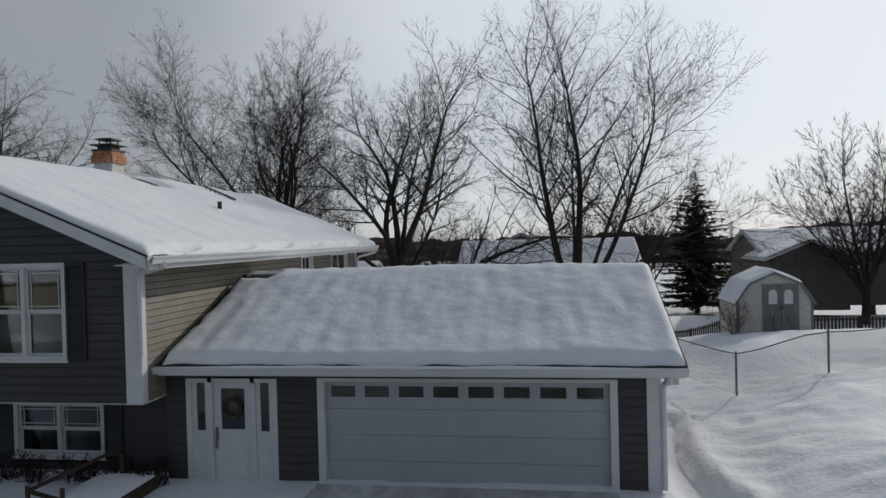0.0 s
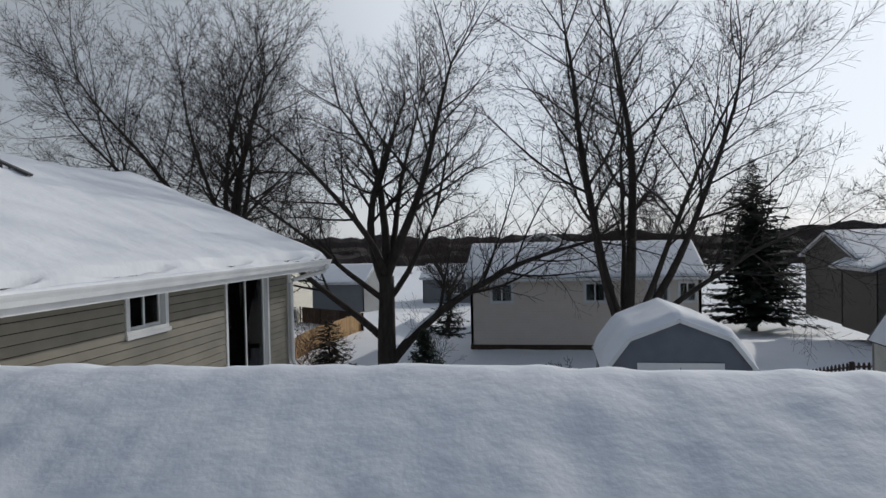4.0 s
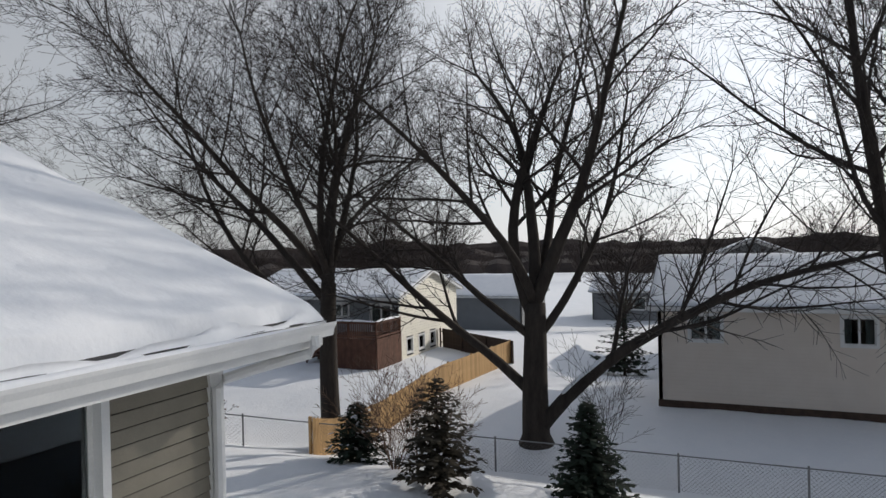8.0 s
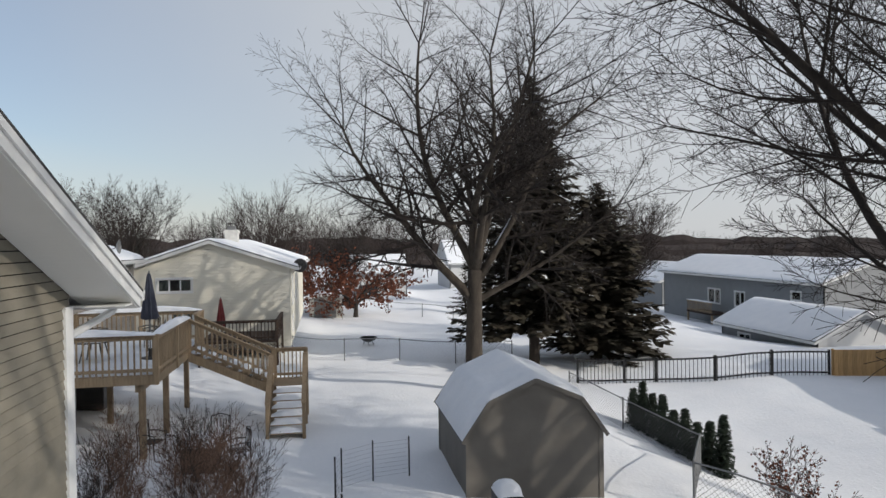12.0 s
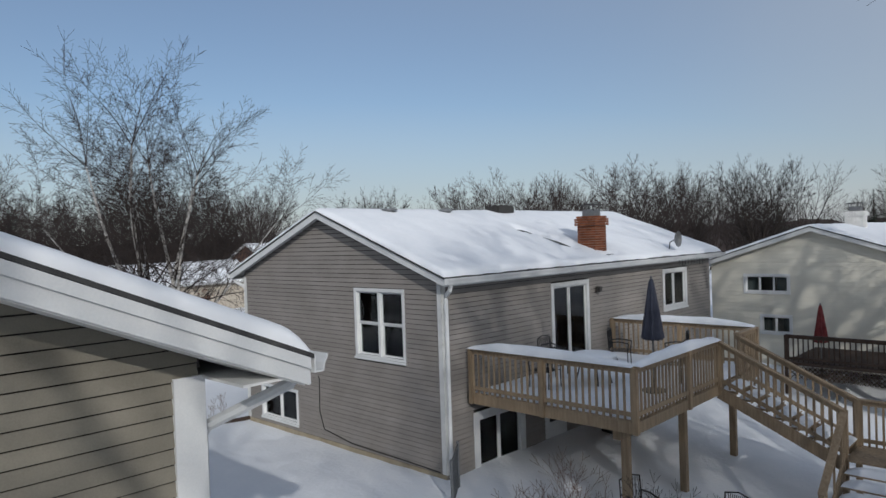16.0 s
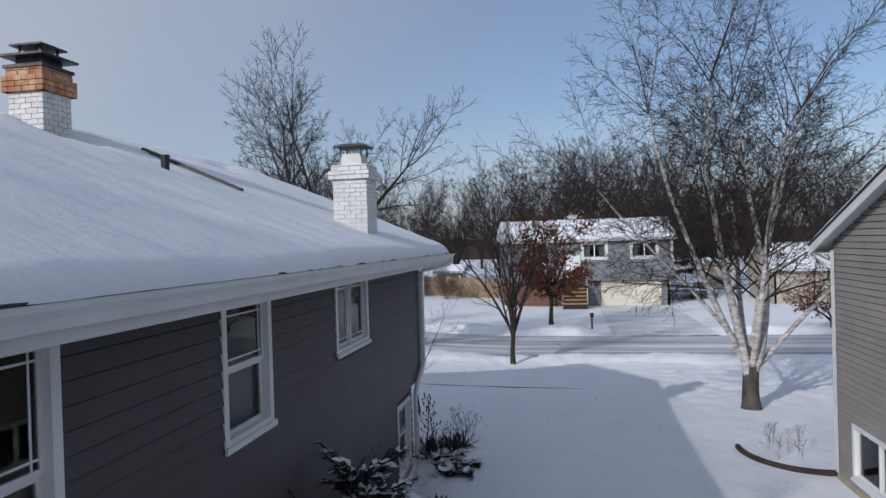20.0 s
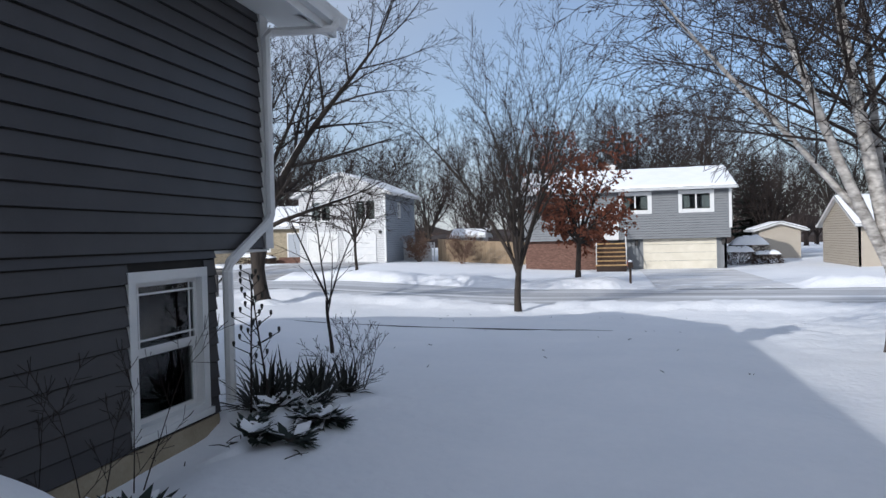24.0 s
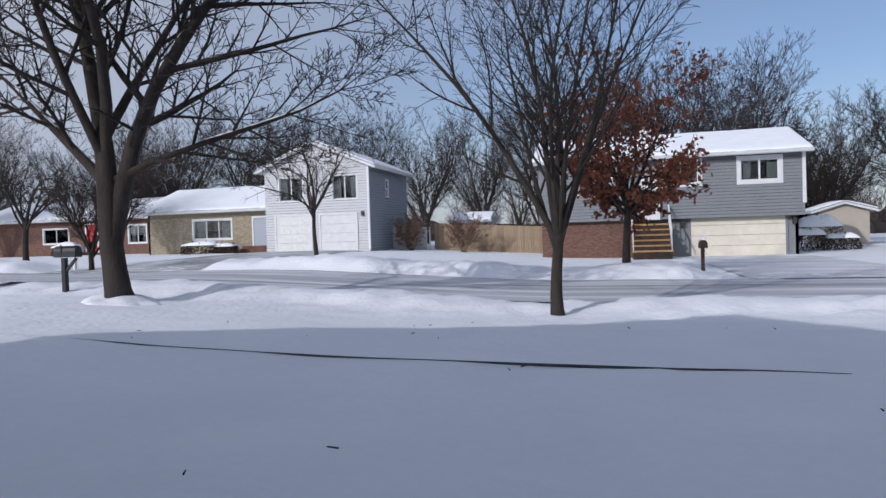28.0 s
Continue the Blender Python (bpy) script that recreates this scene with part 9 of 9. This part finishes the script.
for k in range(26):
    x, y = rb.uniform(-16.75, -15.75), rb.uniform(11.5, 13.6)
    a, L = rb.uniform(0, 6.28), rb.uniform(0.06, 0.24)
    z = g(x, y) + 0.07
    e = Vector((math.cos(a), math.sin(a), rb.uniform(-0.1, 0.35))) * L
    mb = Mesh()
    mb.tube([(x, y, z), (x + e.x * 0.5, y + e.y * 0.5, z + e.z * 0.5 + 0.012), (x + e.x, y + e.y, z + e.z)], [0.004, 0.005, 0.002], 5)
    thing("fallen_stalk", mb, LEAF_DARK, (x, y, z), "dark dead stalk lying on snow", "twig", "fallen stalks")
for k in range(9):
    juniper(rb.uniform(-16.6, -15.8), rb.uniform(11.6, 13.3), g(-16.1, 12.4) + 0.1, 0.16, 380 + k, "dark dead leaves poking through trampled snow", n=3, snowy=0.1)
for k in range(5):
    y = 13.6 + k * 0.45
    twiggy("bare_vine", at_ground(-15.5, y), 0.95, 0.6, 2, 340 + k, "thin bare vine stems against the siding", kids=2, r=0.006, low=0.0025)
# utility pipe and box on the side wall
mb = Mesh()
mb.tube([(-15.40, 18.35, 0.2), (-15.40, 18.35, 1.7), (-15.36, 18.4, 1.8)], [0.014] * 3, 6)
thing("cable", mb, BLACK, (-15.4, 18.35, 0.2), "black cable running down the siding", "cable")
mb = Mesh()
mb.box(-15.75, -15.42, 18.0, 18.5, g(-15.6, 18.2), g(-15.6, 18.2) + 0.55, 0.03)
thing("utility_box", mb, METAL_GREY, (-15.6, 18.2, g(-15.6, 18.2)), "small grey utility box by the wall", "box")
# before the front door: stoop rail, planter and dead shrubs
for k in range(7):
    x = -10.3 + k * 0.62
    twiggy("dead_shrub", at_ground(x, 11.4 + 0.2 * (k % 2)), 0.4, 0.9, 18, 360 + k, "low dark leafless shrub below the window", kids=3, r=0.008)
st = root("stoop", (-6.9, 10.4, 0), "snow-covered stoop with dark handrails", "stoop")
mb = Mesh()
mb.box(-7.6, -6.5, 9.9, 11.4, -0.1, 0.28, 0.02)
part("slab", mb, WOOD_DARK, st)
for (a, b) in (((-7.65, 9.6, 0.62), (-7.1, 11.2, 0.82)), ((-7.65, 9.6, 0.62), (-7.0, 9.55, 0.5))):
    mb = Mesh()
    mb.bar(a, b, 0.05)
    part("handrail", mb, WOOD_DARK, st)
for (x, y) in ((-7.65, 9.6), (-7.0, 9.55), (-7.1, 11.2)):
    mb = Mesh()
    mb.bar((x, y, -0.1), (x, y, 0.7), 0.05)
    part("post", mb, WOOD_DARK, st)
snow_strip((-7.05, 9.95, 0.28), (-7.05, 11.35, 0.28), 1.05, 0.12, "snow lying on the stoop", 71)
# grill under its snow beside the tan shed
x, y = -19.0, 31.7
z = g(x, y)
gr = root("covered_grill", (x, y, z), "dark kettle grill capped with snow", "grill")
mb = Mesh()
mb.box(x - 0.32, x + 0.32, y - 0.25, y + 0.25, z + 0.3, z + 0.85, 0.03)
part("body", mb, BLACK, gr)
for sx in (-0.28, 0.28):
    for sy in (-0.2, 0.2):
        mb = Mesh()
        mb.bar((x + sx, y + sy, z - 0.05), (x + sx, y + sy, z + 0.32), 0.04)
        part("leg", mb, BLACK, gr)
snow_strip((x - 0.33, y, z + 0.85), (x + 0.33, y, z + 0.85), 0.5, 0.26, "pillow of snow on a grill", 72)
# edging of the neighbour's corner bed
ed = root("bed_edging", (-22.6, 10.7, -0.3), "low curved dark brick edging in snow", "edging")
for k in range(18):
    t = k / 17
    a = radians(182 - 104 * t)
    x, y = -23.55 - 1.4 * math.cos(a), 9.85 + 1.45 * math.sin(a)
    tx, ty = 1.4 * math.sin(a), 1.45 * math.cos(a)
    mb = Mesh()
    z = g(x, y)
    d = Vector((tx, ty, 0)).normalized() * 0.085
    mb.bar(Vector((x, y, z + 0.0)) - d, Vector((x, y, z + 0.0)) + d, 0.09, 0.16)
    part("brick", mb, WOOD_DARK, ed)
# twigs and scraps on the front lawn
rl = random.Random(77)
for k in range(34):
    x, y = rl.uniform(-21, -9), rl.uniform(-1.5, 9)
    z = g(x, y) + 0.015
    a, L = rl.uniform(0, 6.28), rl.uniform(0.02, 0.07)
    mb = Mesh()
    mb.tube([(x, y, z), (x + L * math.cos(a), y + L * math.sin(a), z + 0.015)], [0.006, 0.004], 4)
    thing("fallen_twig", mb, TWIG, (x, y, z), "small dark twig on the snow", "twig", "twigs on the lawn")
# the cracked crust of snow along the walk
mb = Mesh()
path = []
for k in range(60):
    x = -9.5 - 9.5 * k / 59
    y = 3.0 - 0.06 * (x + 14) + 0.06 * noise.noise((x * 0.8, 0, 0))
    path.append((x, y, g(x, y) + 0.006))
mb.tube(path, [0.006 + 0.03 * max(0.0, noise.noise((p[0] * 0.5, 3, 1)) + 0.15) for p in path], 4)
thing("snow_crack", mb, SHINGLE, path[0], "dark crack in the snow along the buried walk", "crack")
# snow lying in the gutter on the shaded side
for (p, q, k) in (((-5.905, 10.5, 4.27), (-5.905, 25.75, 4.27), 82), ((-6.5, 11.505, 2.21), (2.7, 11.505, 2.21), 83)):
    snow_strip(p, q, 0.13, 0.055, "snow filling the gutter", k)
